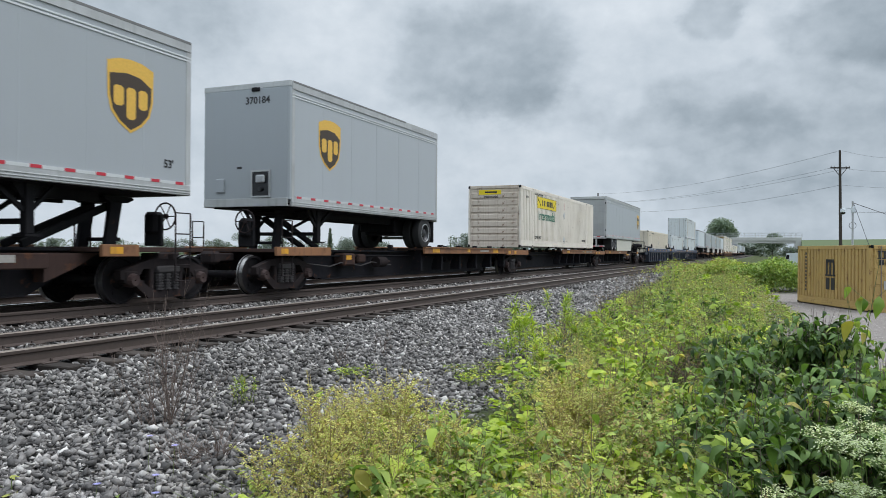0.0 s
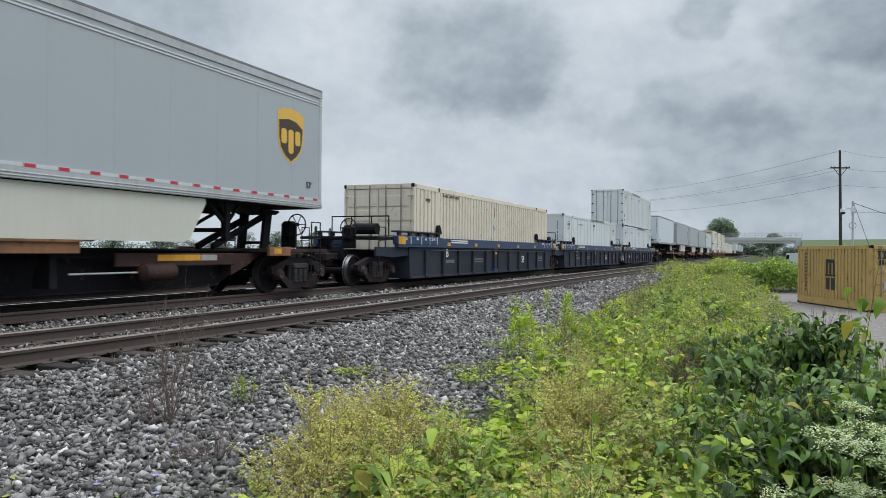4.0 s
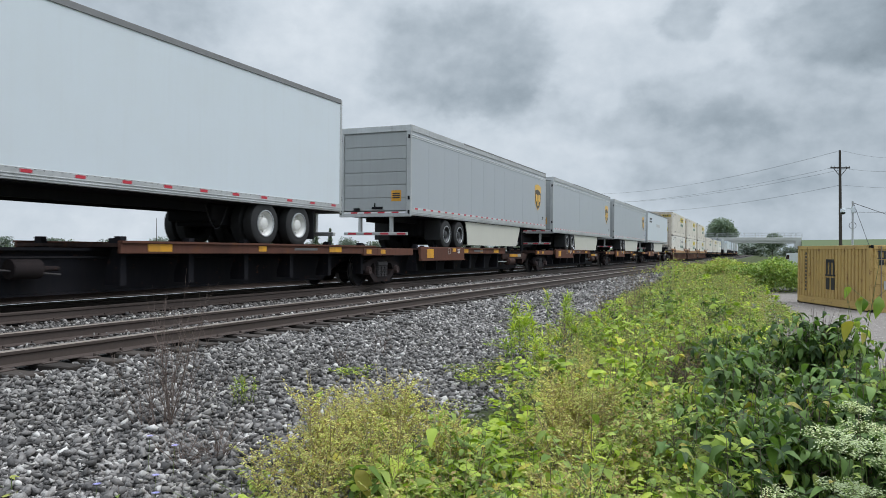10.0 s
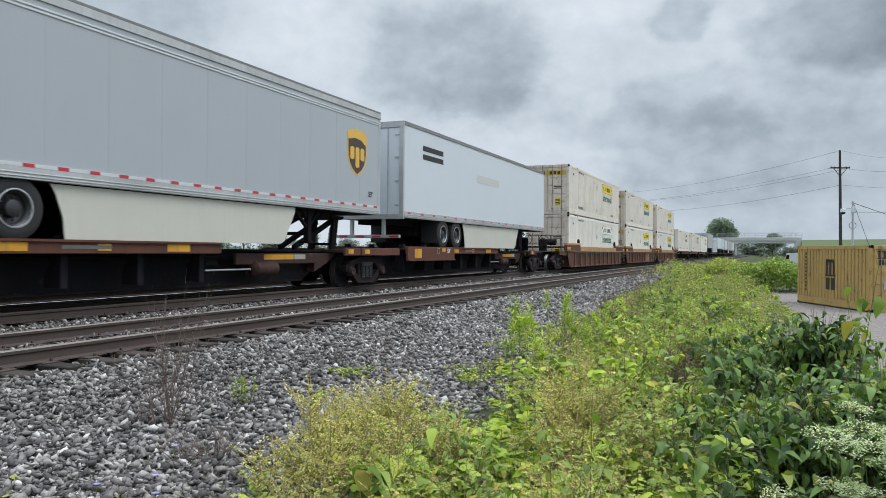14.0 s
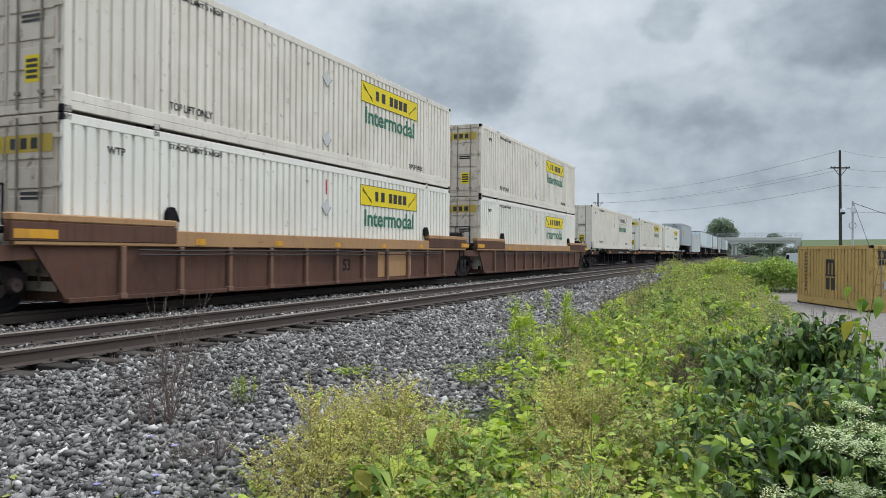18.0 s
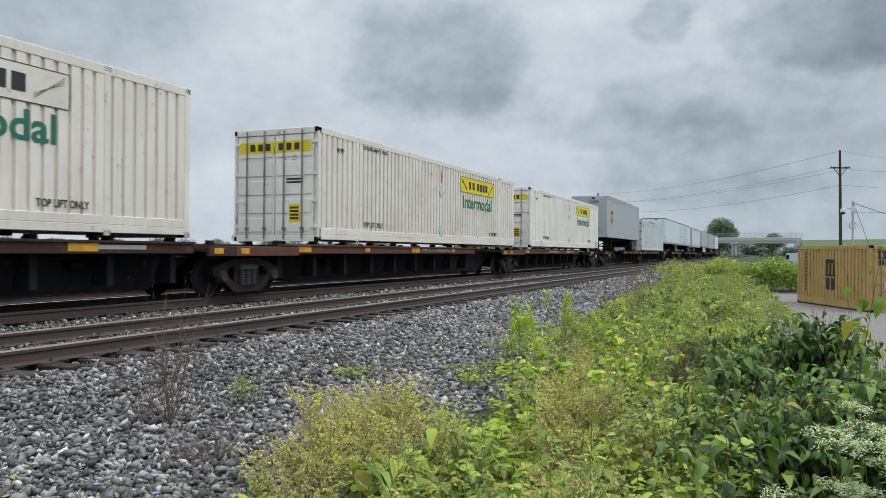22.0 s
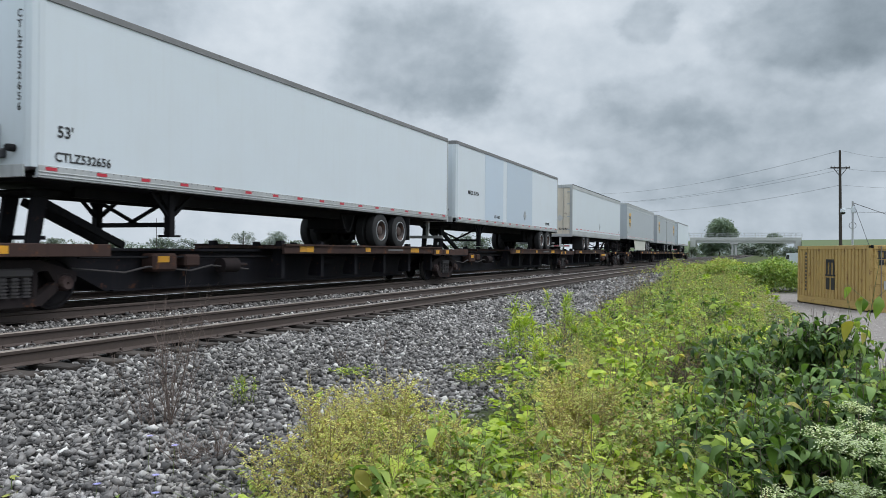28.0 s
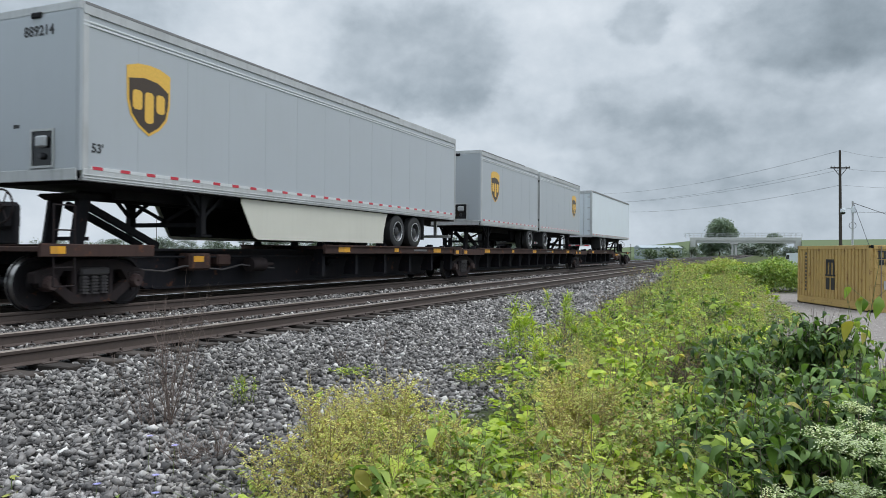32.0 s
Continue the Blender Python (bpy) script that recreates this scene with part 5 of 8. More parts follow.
def build_train():
    # skeleton car ahead
    spine_unit(-220.9, 17.6, "a grey trailer", 1, last=True, shift=(0.0, 0.2))
    trailer(-218.85, 16.15, True, "grey", G + " and cream side skirt", skirt=True, logo=1.55, side_marks="53'")
    # three-platform skeleton car
    spine_unit(-199.2, 17.7, "a short grey trailer", -1, first=True)
    trailer(-199.36, 8.62, False, "grey", "short grey box trailer with shield emblem and numbered nose", axles=(0.8,), number="370184", logo=1.75, pup=True, tape=True)
    spine_unit(-181.5, 18.75, "a white container", 0, rails=((8.4, 17.1),))
    container(-181.0, 16.15, 1.27, False, "off-white corrugated container with yellow sign and green lettering", doors="box_white", skin="box_white", front_skin="door_beige")
    spine_unit(-162.75, 17.7, "a grey trailer", 1, last=True)
    trailer(-160.35, 15.97, True, "grey", G + ", roll-up rear door in view", skirt=True, logo=1.4, axles=(2.6, 3.85), side_marks="53'")
    # blue well car
    well_unit(-141.0, 19.95, True, "a tan container", "B", first=True)
    container(-138.93, 16.15, 0.36, True, "tan corrugated container, plain sides", skin="box_tan", doors="box_tan", sign="", pitch=0.3)
    well_unit(-121.05, 19.98, True, "a white container", "C")
    container(-119.25, 16.25, 0.36, False, "white smooth-sided container with vertical battens", skin="box_clean", doors="box_clean", style="batten", sign="", pitch=0.9, code="237858")
    well_unit(-101.07, 18.9, True, "two stacked white containers", "A", last=True)
    container(-99.75, 16.15, 0.36, False, "white smooth-sided container, lower of a stack", skin="box_clean", doors="box_clean", style="batten", sign="", pitch=0.8)
    container(-99.75, 16.15, 3.27, True, "white smooth-sided container with black hinges, upper of a stack", skin="box_clean", doors="box_clean", style="batten", sign="", pitch=0.8)
    # five-platform skeleton car
    spine_unit(-77.3, 17.0, "a white trailer", -1, first=True, deck="deck_rust", shift=(0.2, 0.0))
    trailer(-77.6, 14.5, False, "white", "white box trailer with dark nose fittings", axles=(1.85, 3.17), rims="rim_white", rear="swing", z0=2.08, z1=5.05, stacked="481591", prefix="CTLZ", words=((1.0, 2.45, "CTLZ481591", 0.2),), marks=((0.6, 2.75, 0.3, 0.16, 1, "tape_red"),))
    spine_unit(-60.3, 17.36, "a grey trailer", 1, panel=True, deck="deck_rust")
    trailer(-58.72, 16.07, True, "grey", G + " and cream side skirt", skirt=True, logo=1.5, axles=(3.0, 4.25), side_marks="53'", z0=2.2)
    spine_unit(-42.94, 17.7, "a grey trailer", 1, panel=True, deck="deck_rust")
    trailer(-41.15, 16.2, True, "grey", G + " and cream side skirt", skirt=True, logo=1.4, side_marks="53'")
    spine_unit(-25.2, 17.55, "a grey trailer", 1, panel=True, deck="deck_rust")
    trailer(-23.3, 16.15, True, "grey", G + " and cream side skirt", skirt=True, logo=1.4, side_marks="53'")
    spine_unit(-7.6, 17.3, "a white trailer", 1, last=True, panel=True, deck="deck_rust")
    trailer(-5.6, 16.35, True, "white", "white box trailer with dark lettering bars near its doors", skirt=True, rear="swing", z1=5.12, marks=((14.1, 4.3, 1.7, 0.56, 2, "ink"), (8.5, 3.9, 2.6, 0.5, 1, "placard")))
    # brown well car with stacks
    W3 = "off-white corrugated container with yellow sign, "
    for s0, p, lead, f, l in ((14.3, 19.8, 16.05, True, False), (34.1, 19.5, 35.67, False, False), (53.6, 19.7, 55.02, False, True)):
        well_unit(s0, p, False, "two stacked white containers", first=f, last=l)
        container(lead, 16.17, 0.36, True, W3 + "lower of a stack", skin="box_cream", sign="outlined" if lead < 20 else "yellow")
        container(lead, 16.17, 3.26, True, W3 + "upper of a stack")
    # three-platform skeleton car with containers
    for s0, p, lead, f, l, sg in ((76.4, 18.0, 76.13, True, False, "outlined"), (94.4, 18.6, 96.88, False, False, "yellow"), (113.0, 17.8, 115.62, False, True, "yellow")):
        spine_unit(s0, p, "a white container", 0, first=f, last=l, deck="deck_brown" if f else "deck_rust", shift=(0.45 if f else 0.0, 0.4))
        container(lead, 16.2, 1.28, True, "white corrugated container with " + ("an outlined sign" if sg == "outlined" else "yellow sign and green lettering"), skin="box_cream" if lead > 100 else "box_white", doors="box_cream" if lead > 90 else "box_white", sign=sg, height=2.9)
    # five-platform skeleton car
    spine_unit(134.9, 16.95, "a grey trailer", -1, first=True, deck="deck_brown")
    trailer(134.9, 14.88, False, "grey", "older grey box trailer with shield emblem and numbered nose", number="703390", logo=1.95, axles=(1.75, 3.0), z0=2.15, z1=5.12)
    spine_unit(151.85, 17.55, "a white container", 0, deck="deck_brown")
    container(151.77, 16.15, 1.27, True, "white smooth-sided container with vertical battens", skin="box_clean", doors="box_clean", style="batten", sign="", pitch=0.7)
    spine_unit(169.4, 16.9, "a white trailer", -1, deck="deck_brown")
    trailer(169.5, 16.45, False, "white", "long white box trailer with red reflective tape", axles=(3.65, 4.9), side_marks="53'", rear="swing", z0=2.15, z1=5.05, stacked="532656", prefix="CTLZ", words=((0.98, 2.5, "CTLZ532656", 0.205),), rims="rim_dark")
    spine_unit(186.3, 17.2, "a white trailer", -1, deck="deck_brown")
    trailer(186.8, 14.6, False, "white", "white box trailer with repaired side panels", axles=(1.7, 2.95), rear="swing", z0=2.13, z1=5.1, words=((1.8, 3.3, "MEQZ 267554", 0.2), (4.6, 2.5, "LIFT HERE", 0.17), (12.6, 2.5, "LIFT HERE", 0.17)), patches=((3.1, 5.4), (5.9, 9.8)), diamonds=((8.6, 2.75),), rims="rim_dark")
    spine_unit(203.5, 16.5, "a white trailer", 1, last=True, deck="deck_brown")
    trailer(204.95, 16.1, True, "white", "white box trailer with rusty rear doors", rear="swing", z0=2.02, z1=5.04, side_marks="53'", door_skin="door_cream", number="927030", deep=True, diamonds=((8.1, 2.8),), rims="rim_dark")
    # tail car
    spine_unit(224.2, 17.7, "a grey trailer", -1, first=True, deck="deck_brown", shift=(0.5, 0.0))
    trailer(224.2, 16.25, False, "grey", "grey box trailer with shield emblem, cream skirt, numbered nose", skirt=True, number="889214", logo=1.5, side_marks="53'", z0=2.18, z1=5.13)
    spine_unit(241.9, 19.05, "two short grey trailers", 2, deck="deck_brown")
    trailer(243.2, 8.15, False, "grey", "short grey box trailer with a brown and gold shield emblem", axles=(1.15,), logo=1.75, pup=True)
    trailer(251.8, 8.85, True, "grey", "short grey box trailer with shield emblem, doors leading", axles=(1.15,), logo=1.5, pup=True)
    spine_unit(260.95, 18.4, "a white trailer", 1, last=True, deck="deck_brown")
    trailer(264.3, 14.6, True, "white", "white box trailer with dark rear frame at the tail", rear="swing", z1=5.12)


build_train()


def motions():
    """The whole train rolls past at an even pace; the wheels turn while they are near."""
    for ob, s, rz in MOVERS:
        walk(ob, [(t, pose(TRAIN_X, train_y(s, t), 0, 0, 0, rz)) for t in (0.0, 8.0, 16.0, 24.0, CLIP)])
    for ob, d, s in WHEELS:
        rows = [(0.0, 0.0)]
        first = last = None
        for k in range(1, int(CLIP * FPS) + 1):
            t = k / FPS
            if 4.0 < train_y(s, t) < 34.0:
                first = k if first is None else first
                last = k
        if first is None:
            rows.append((CLIP, 0.0))
        else:
            rows = [(0.0, 0.0)] if first > 1 else []
            for k in range(max(0, first - 1), last + 1):
                rows.append((k / FPS, math.degrees((SPEED / R_WHEEL) * (k - first + 1) / FPS)))
            if last < int(CLIP * FPS):
                rows.append((CLIP, rows[-1][1]))
        walk(ob, [(t, pose(0, d, AXLE_Z, a)) for t, a in rows])
    walk(SKY, [(0.0, pose(0, 0, 0, 0, 0, -2.5)), (16.0, pose(0, 0, 0, 0, 0, 0)), (CLIP, pose(0, 0, 0, 0, 0, 2.5))])

# ---- sky and distance ----
VIEW_AZ = 23.04


def sky_material():
    m = bpy.data.materials.new("clouds")
    m.use_nodes = True
    t = m.node_tree
    t.nodes.clear()
    out = t.nodes.new("ShaderNodeOutputMaterial")
    em = t.nodes.new("ShaderNodeEmission")
    uv = t.nodes.new("ShaderNodeUVMap")
    mp = t.nodes.new("ShaderNodeMapping")
    mp.inputs["Scale"].default_value = (0.1, 0.13, 1)
    t.links.new(uv.outputs[0], mp.inputs[0])
    n1 = node(t, "ShaderNodeTexNoise", Scale=1.0, Detail=8.0, Roughness=0.5)
    n2 = node(t, "ShaderNodeTexNoise", Scale=2.6, Detail=6.0, Roughness=0.56)
    for n in (n1, n2):
        t.links.new(mp.outputs[0], n.inputs["Vector"])
    # warp for ragged cloud edges
    warp = t.nodes.new("ShaderNodeVectorMath")
    warp.operation = "MULTIPLY_ADD"
    t.links.new(n2.outputs["Color"], warp.inputs[0])
    warp.inputs[1].default_value = (5.0, 3.2, 0)
    sub = t.nodes.new("ShaderNodeVectorMath")
    sub.operation = "SUBTRACT"
    t.links.new(uv.outputs[0], sub.inputs[0])
    sub.inputs[1].default_value = (2.5, 1.6, 0)
    t.links.new(sub.outputs[0], warp.inputs[2])
    value = math_node(t, "MULTIPLY", math_node(t, "SUBTRACT", n1.outputs[0], 0.5), 0.5)
    n3 = node(t, "ShaderNodeTexNoise", Scale=5.5, Detail=6.0, Roughness=0.55)
    t.links.new(mp.outputs[0], n3.inputs["Vector"])
    value = math_node(t, "ADD", value, math_node(t, "MULTIPLY", math_node(t, "SUBTRACT", n3.outputs[0], 0.5), 0.26))
    # broad dark and bright masses: azimuth and height in degrees from the middle of the view, widths, depth
    clouds = ((0.5, 14.2, 8.3, 4.8, -0.21), (2.4, 12.0, 5.2, 2.8, -0.08), (5.2, 10.9, 5.6, 1.9, -0.08), (17.4, 16.4, 2.6, 1.9, -0.17),
              (27.6, 15.0, 7.4, 3.3, -0.25), (36.0, 15.0, 9.0, 5.0, -0.2), (29.0, 12.2, 6.0, 2.2, -0.07), (19.6, 11.0, 7.2, 2.7, -0.16), (15.6, 9.0, 8.2, 2.1, -0.1),
              (27.0, 7.2, 9.5, 3.0, -0.08), (27.0, 4.5, 17.0, 7.5, -0.14), (10.0, 5.6, 7.0, 1.2, -0.05), (20.0, 4.6, 9.0, 1.3, -0.06), (-30.0, 16.0, 14.0, 7.0, -0.22), (-19.0, 8.5, 7.0, 2.0, -0.06),
              (9.6, 12.8, 5.0, 3.4, 0.07), (21.5, 15.6, 3.0, 3.2, 0.06), (-10.5, 14.5, 7.5, 5.0, 0.09), (-12.0, 5.5, 16.0, 3.0, 0.05), (9.5, 18.0, 6.0, 3.0, 0.09))
    for cu, cv, ru, rv, amp in clouds:
        d = t.nodes.new("ShaderNodeVectorMath")
        d.operation = "SUBTRACT"
        t.links.new(warp.outputs[0], d.inputs[0])
        d.inputs[1].default_value = (cu, cv, 0)
        q = t.nodes.new("ShaderNodeVectorMath")
        q.operation = "MULTIPLY"
        t.links.new(d.outputs[0], q.inputs[0])
        q.inputs[1].default_value = (1 / ru, 1 / rv, 0)
        ln = t.nodes.new("ShaderNodeVectorMath")
        ln.operation = "LENGTH"
        t.links.new(q.outputs[0], ln.inputs[0])
        mr = t.nodes.new("ShaderNodeMapRange")
        mr.interpolation_type = "SMOOTHSTEP"
        mr.inputs[1].default_value, mr.inputs[2].default_value = 1.08, 0.62 if amp < 0 else 0.2
        mr.inputs[3].default_value, mr.inputs[4].default_value = 0.0, amp
        t.links.new(ln.outputs["Value"], mr.inputs[0])
        value = math_node(t, "ADD", value, mr.outputs[0])
    value = math_node(t, "ADD", value, 0.655)
    col = ramp(t, value, [(0.08, (0.203, 0.253, 0.298)), (0.33, (0.34, 0.405, 0.466)), (0.6, (0.54, 0.612, 0.685)), (0.88, (0.722, 0.785, 0.852))])
    t.links.new(col, em.inputs[0])
    em.inputs[1].default_value = 1.0
    t.links.new(em.outputs[0], out.inputs[0])
    m.cycles.emission_sampling = "NONE"
    return m


def build_sky():
    """A far bowl of cloud over the half of the sky that is in view; it drifts slowly round."""
    v, f, uvs = [], [], []
    na, ne, R = 60, 24, 4300.0
    for j in range(ne + 1):
        el = -3.0 + 43.0 * j / ne
        for i in range(na + 1):
            az = -62 + 124 * i / na            # degrees to the right of the view
            w = radians(VIEW_AZ - az)
            v.append((-R * math.sin(w) * math.cos(radians(el)), R * math.cos(w) * math.cos(radians(el)), R * math.sin(radians(el))))
            uvs.append((az, el))
    for j in range(ne):
        for i in range(na):
            a = j * (na + 1) + i
            f.append((a, a + 1, a + na + 2, a + na + 1))
    me = bpy.data.meshes.new("cloud_backdrop")
    me.from_pydata(v, [], f)
    layer = me.uv_layers.new(name="sky")
    idx = np.empty(len(me.loops), dtype=np.int32)
    me.loops.foreach_get("vertex_index", idx)
    layer.data.foreach_set("uv", np.array(uvs, dtype=np.float32)[idx].ravel())
    me.materials.append(sky_material())
    return tagged(new("cloud_backdrop", me), "grey broken overcast with dark drifting cloud", "sky", kind="structure")


SKY = build_sky()


def ahead(u, d):
    """The place d metres deep in the view, u times as far to the right of its middle."""
    a = radians(VIEW_AZ)
    return d * (u * math.cos(a) - math.sin(a)), d * (u * math.sin(a) + math.cos(a))


def leaf_material(name, lo, hi, dry=(0.2, 0.17, 0.05), dry_part=0.08, rough=0.5, through=0.35):
    m, t, b = shader(name)
    geo = t.nodes.new("ShaderNodeNewGeometry")
    nz = node(t, "ShaderNodeTexNoise", Scale=1.25, Detail=5.0, Roughness=0.65)
    t.links.new(geo.outputs["Position"], nz.inputs["Vector"])
    col = mix_rgb(t, geo.outputs["Random Per Island"], lo, hi)
    patch = ramp(t, nz.outputs[0], [(0.33, (0.56, 0.6, 0.6)), (0.5, (1.0, 1.0, 1.0)), (0.66, (1.5, 1.34, 1.2))])
    col = mix_rgb(t, 0.8, col, patch, "MULTIPLY")
    old = math_node(t, "GREATER_THAN", math_node(t, "FRACT", math_node(t, "MULTIPLY", geo.outputs["Random Per Island"], 17.3)), 1 - dry_part)
    col = mix_rgb(t, old, col, dry)
    t.links.new(col, b.inputs["Base Color"])
    b.inputs["Roughness"].default_value = rough
    b.inputs["Specular IOR Level"].default_value = 0.3
    tr = t.nodes.new("ShaderNodeBsdfTranslucent")
    t.links.new(mix_rgb(t, 1.0, col, (1.1, 1.25, 0.55), "MULTIPLY"), tr.inputs[0])
    mx = t.nodes.new("ShaderNodeMixShader")
    mx.inputs[0].default_value = through
    out = t.nodes["Material Output"]
    t.links.new(b.outputs[0], mx.inputs[1])
    t.links.new(tr.outputs[0], mx.inputs[2])
    t.links.new(mx.outputs[0], out.inputs[0])
    M[name] = m
    return m


# distance haze is mixed into these three leaf colours
leaf_material("leaf_tree_haze", (0.1, 0.14, 0.1), (0.16, 0.2, 0.14), through=0.2, dry_part=0.0)
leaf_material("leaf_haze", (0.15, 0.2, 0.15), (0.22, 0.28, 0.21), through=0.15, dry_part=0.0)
leaf_material("leaf_far_haze", (0.13, 0.165, 0.145), (0.2, 0.235, 0.205), through=0.15, dry_part=0.0)
paint("bark", (0.09, 0.075, 0.06), 0.9, 0.4, (0.05, 0.04, 0.03))
# bank grass greyed in its colour for distance haze too
paint("grass_bank", (0.11, 0.145, 0.075), 0.95, 0.5, (0.13, 0.13, 0.06), streak=False)

def leaf_form(widths, fold=0.25, droop=0.35, wave=0.0):
    """A leaf one unit long: a midrib with two folded halves, its tip hanging."""
    n = len(widths) + 1
    v, f = [(0.0, 0.0, 0.0)], []
    for k, w in enumerate(widths):
        y = (k + 1) / n
        z = 0.1 * math.sin(math.pi * y) - droop * y * y
        lift = fold * w + wave * (1 if k % 2 else -1)
        v += [(0.0, y, z), (-w, y, z + lift), (w, y, z + lift)]
    v.append((0.0, 1.0, -droop))
    last = len(v) - 1
    f += [(0, 1, 2), (0, 3, 1)]
    for k in range(len(widths) - 1):
        a, b = 1 + 3 * k, 4 + 3 * k
        f += [(a, b, b + 1), (a, b + 1, a + 1), (a, a + 2, b + 2), (a, b + 2, b)]
    a = 1 + 3 * (len(widths) - 1)
    f += [(a, last, a + 1), (a, a + 2, last)]
    return np.array(v, dtype=np.float32), np.array(f, dtype=np.int32)


def lobed_form(lobes=5, depth=0.18, teeth=0.05, cup=0.12):
    """A broad vine leaf: a rim of lobes and teeth round a hollowed middle."""
    rim = []
    n = 16
    for k in range(n + 1):
        w = -0.5 * math.pi + radians(24) + (2 * math.pi - radians(48)) * k / n
        r = 0.5 * (1 - depth * (0.5 - 0.5 * math.cos(lobes * (w + 0.5 * math.pi)))) + (teeth if k % 2 else 0.0)
        r *= 1.0 + 0.16 * math.sin(w)
        rim.append((r * math.cos(w), 0.42 + r * math.sin(w), -cup * (r / 0.5) ** 2 * (0.6 + 0.5 * abs(math.cos(1.5 * w)))))
    v = [(0.0, 0.3, 0.0)] + rim
    f = [(0, k + 1, k + 2) for k in range(n)]
    return np.array(v, dtype=np.float32), np.array(f, dtype=np.int32)


LEAF_V, LEAF_F = leaf_form((0.25, 0.22), 0.2, 0.22)
TUFT_V = np.array([(0, 0, 0), (-0.26, 0.45, 0.05), (0, 1.0, -0.14), (0.26, 0.45, 0.05)], dtype=np.float32)
TUFT_F = np.array([(0, 2, 1), (0, 3, 2)], dtype=np.int32)
FLECK_V = np.array([(0, 0, 0), (-0.25, 0.5, 0.08), (0, 0.5, -0.02), (0.25, 0.5, 0.08), (0, 1.0, -0.15)], dtype=np.float32)
FLECK_F = np.array([(0, 2, 1), (0, 3, 2), (1, 2, 4), (2, 3, 4)], dtype=np.int32)
LONG_V, LONG_F = leaf_form((0.19, 0.25, 0.16), 0.3, 0.5, 0.015)
MAPLE_V, MAPLE_F = lobed_form()
BLADE_V = np.array([(0, 0, 0), (-0.07, 0.4, 0.02), (0, 1.0, -0.12), (0.07, 0.4, 0.02)], dtype=np.float32)
BLADE_F = np.array([(0, 3, 1), (1, 3, 2)], dtype=np.int32)


def turns(yaw, pitch, roll):
    cy, sy, cp, sp, cr, sr = np.cos(yaw), np.sin(yaw), np.cos(pitch), np.sin(pitch), np.cos(roll), np.sin(roll)
    z, o = np.zeros_like(yaw), np.ones_like(yaw)
    rz = np.stack([np.stack([cy, -sy, z], 1), np.stack([sy, cy, z], 1), np.stack([z, z, o], 1)], 1)
    rx = np.stack([np.stack([o, z, z], 1), np.stack([z, cp, -sp], 1), np.stack([z, sp, cp], 1)], 1)
    ry = np.stack([np.stack([cr, z, sr], 1), np.stack([z, o, z], 1), np.stack([-sr, z, cr], 1)], 1)
    return rz @ rx @ ry


def scattered(v, f, pos, yaw, pitch, roll, size):
    """Many copies of one small form as arrays of vertices and triangles."""
    n = len(pos)
    p = np.einsum("nij,kj->nki", turns(yaw, pitch, roll), v) * np.asarray(size)[:, None, None] + np.asarray(pos)[:, None, :]
    ff = f[None] + (np.arange(n) * len(v))[:, None, None]
    return p.reshape(-1, 3), ff.reshape(-1, f.shape[1])


def array_mesh(name, chunks, material, smooth=False):
    """One mesh out of arrays of triangles."""
    vs, fs, k = [], [], 0
    for v, f in chunks:
        vs.append(v)
        fs.append(f + k)
        k += len(v)
    v, f = np.concatenate(vs).astype(np.float32), np.concatenate(fs).astype(np.int32)
    me = bpy.data.meshes.new(name)
    me.vertices.add(len(v))
    me.vertices.foreach_set("co", v.ravel())
    me.loops.add(f.size)
    me.loops.foreach_set("vertex_index", f.ravel())
    me.polygons.add(len(f))
    me.polygons.foreach_set("loop_start", np.arange(len(f), dtype=np.int32) * 3)
    me.polygons.foreach_set("loop_total", np.full(len(f), 3, dtype=np.int32))
    if smooth:
        me.polygons.foreach_set("use_smooth", np.ones(len(f), dtype=bool))
    me.update(calc_edges=True)
    me.materials.append(M[material])
    return me


def stick_arrays(p0, p1, r0, r1, n=3):
    """Thin tapered stems from arrays of end points."""
    p0, p1 = np.asarray(p0, float), np.asarray(p1, float)
    d = p1 - p0
    d /= np.linalg.norm(d, axis=1, keepdims=True) + 1e-9
    a = np.cross(d, np.array([0.31, 0.87, 0.38]))
    a /= np.linalg.norm(a, axis=1, keepdims=True) + 1e-9
    b = np.cross(d, a)
    w = 2 * np.pi * np.arange(n) / n
    ring = a[:, None] * np.cos(w)[None, :, None] + b[:, None] * np.sin(w)[None, :, None]
    r0 = np.broadcast_to(np.asarray(r0, float), (len(p0),))
    r1 = np.broadcast_to(np.asarray(r1, float), (len(p0),))
    v = np.concatenate([p0[:, None] + ring * r0[:, None, None], p1[:, None] + ring * r1[:, None, None]], 1)
    base = []
    for i in range(n):
        j = (i + 1) % n
        base += [(i, j, n + j), (i, n + j, n + i)]
    f = np.array(base)[None] + (np.arange(len(p0)) * 2 * n)[:, None, None]
    return v.reshape(-1, 3), f.reshape(-1, 3)


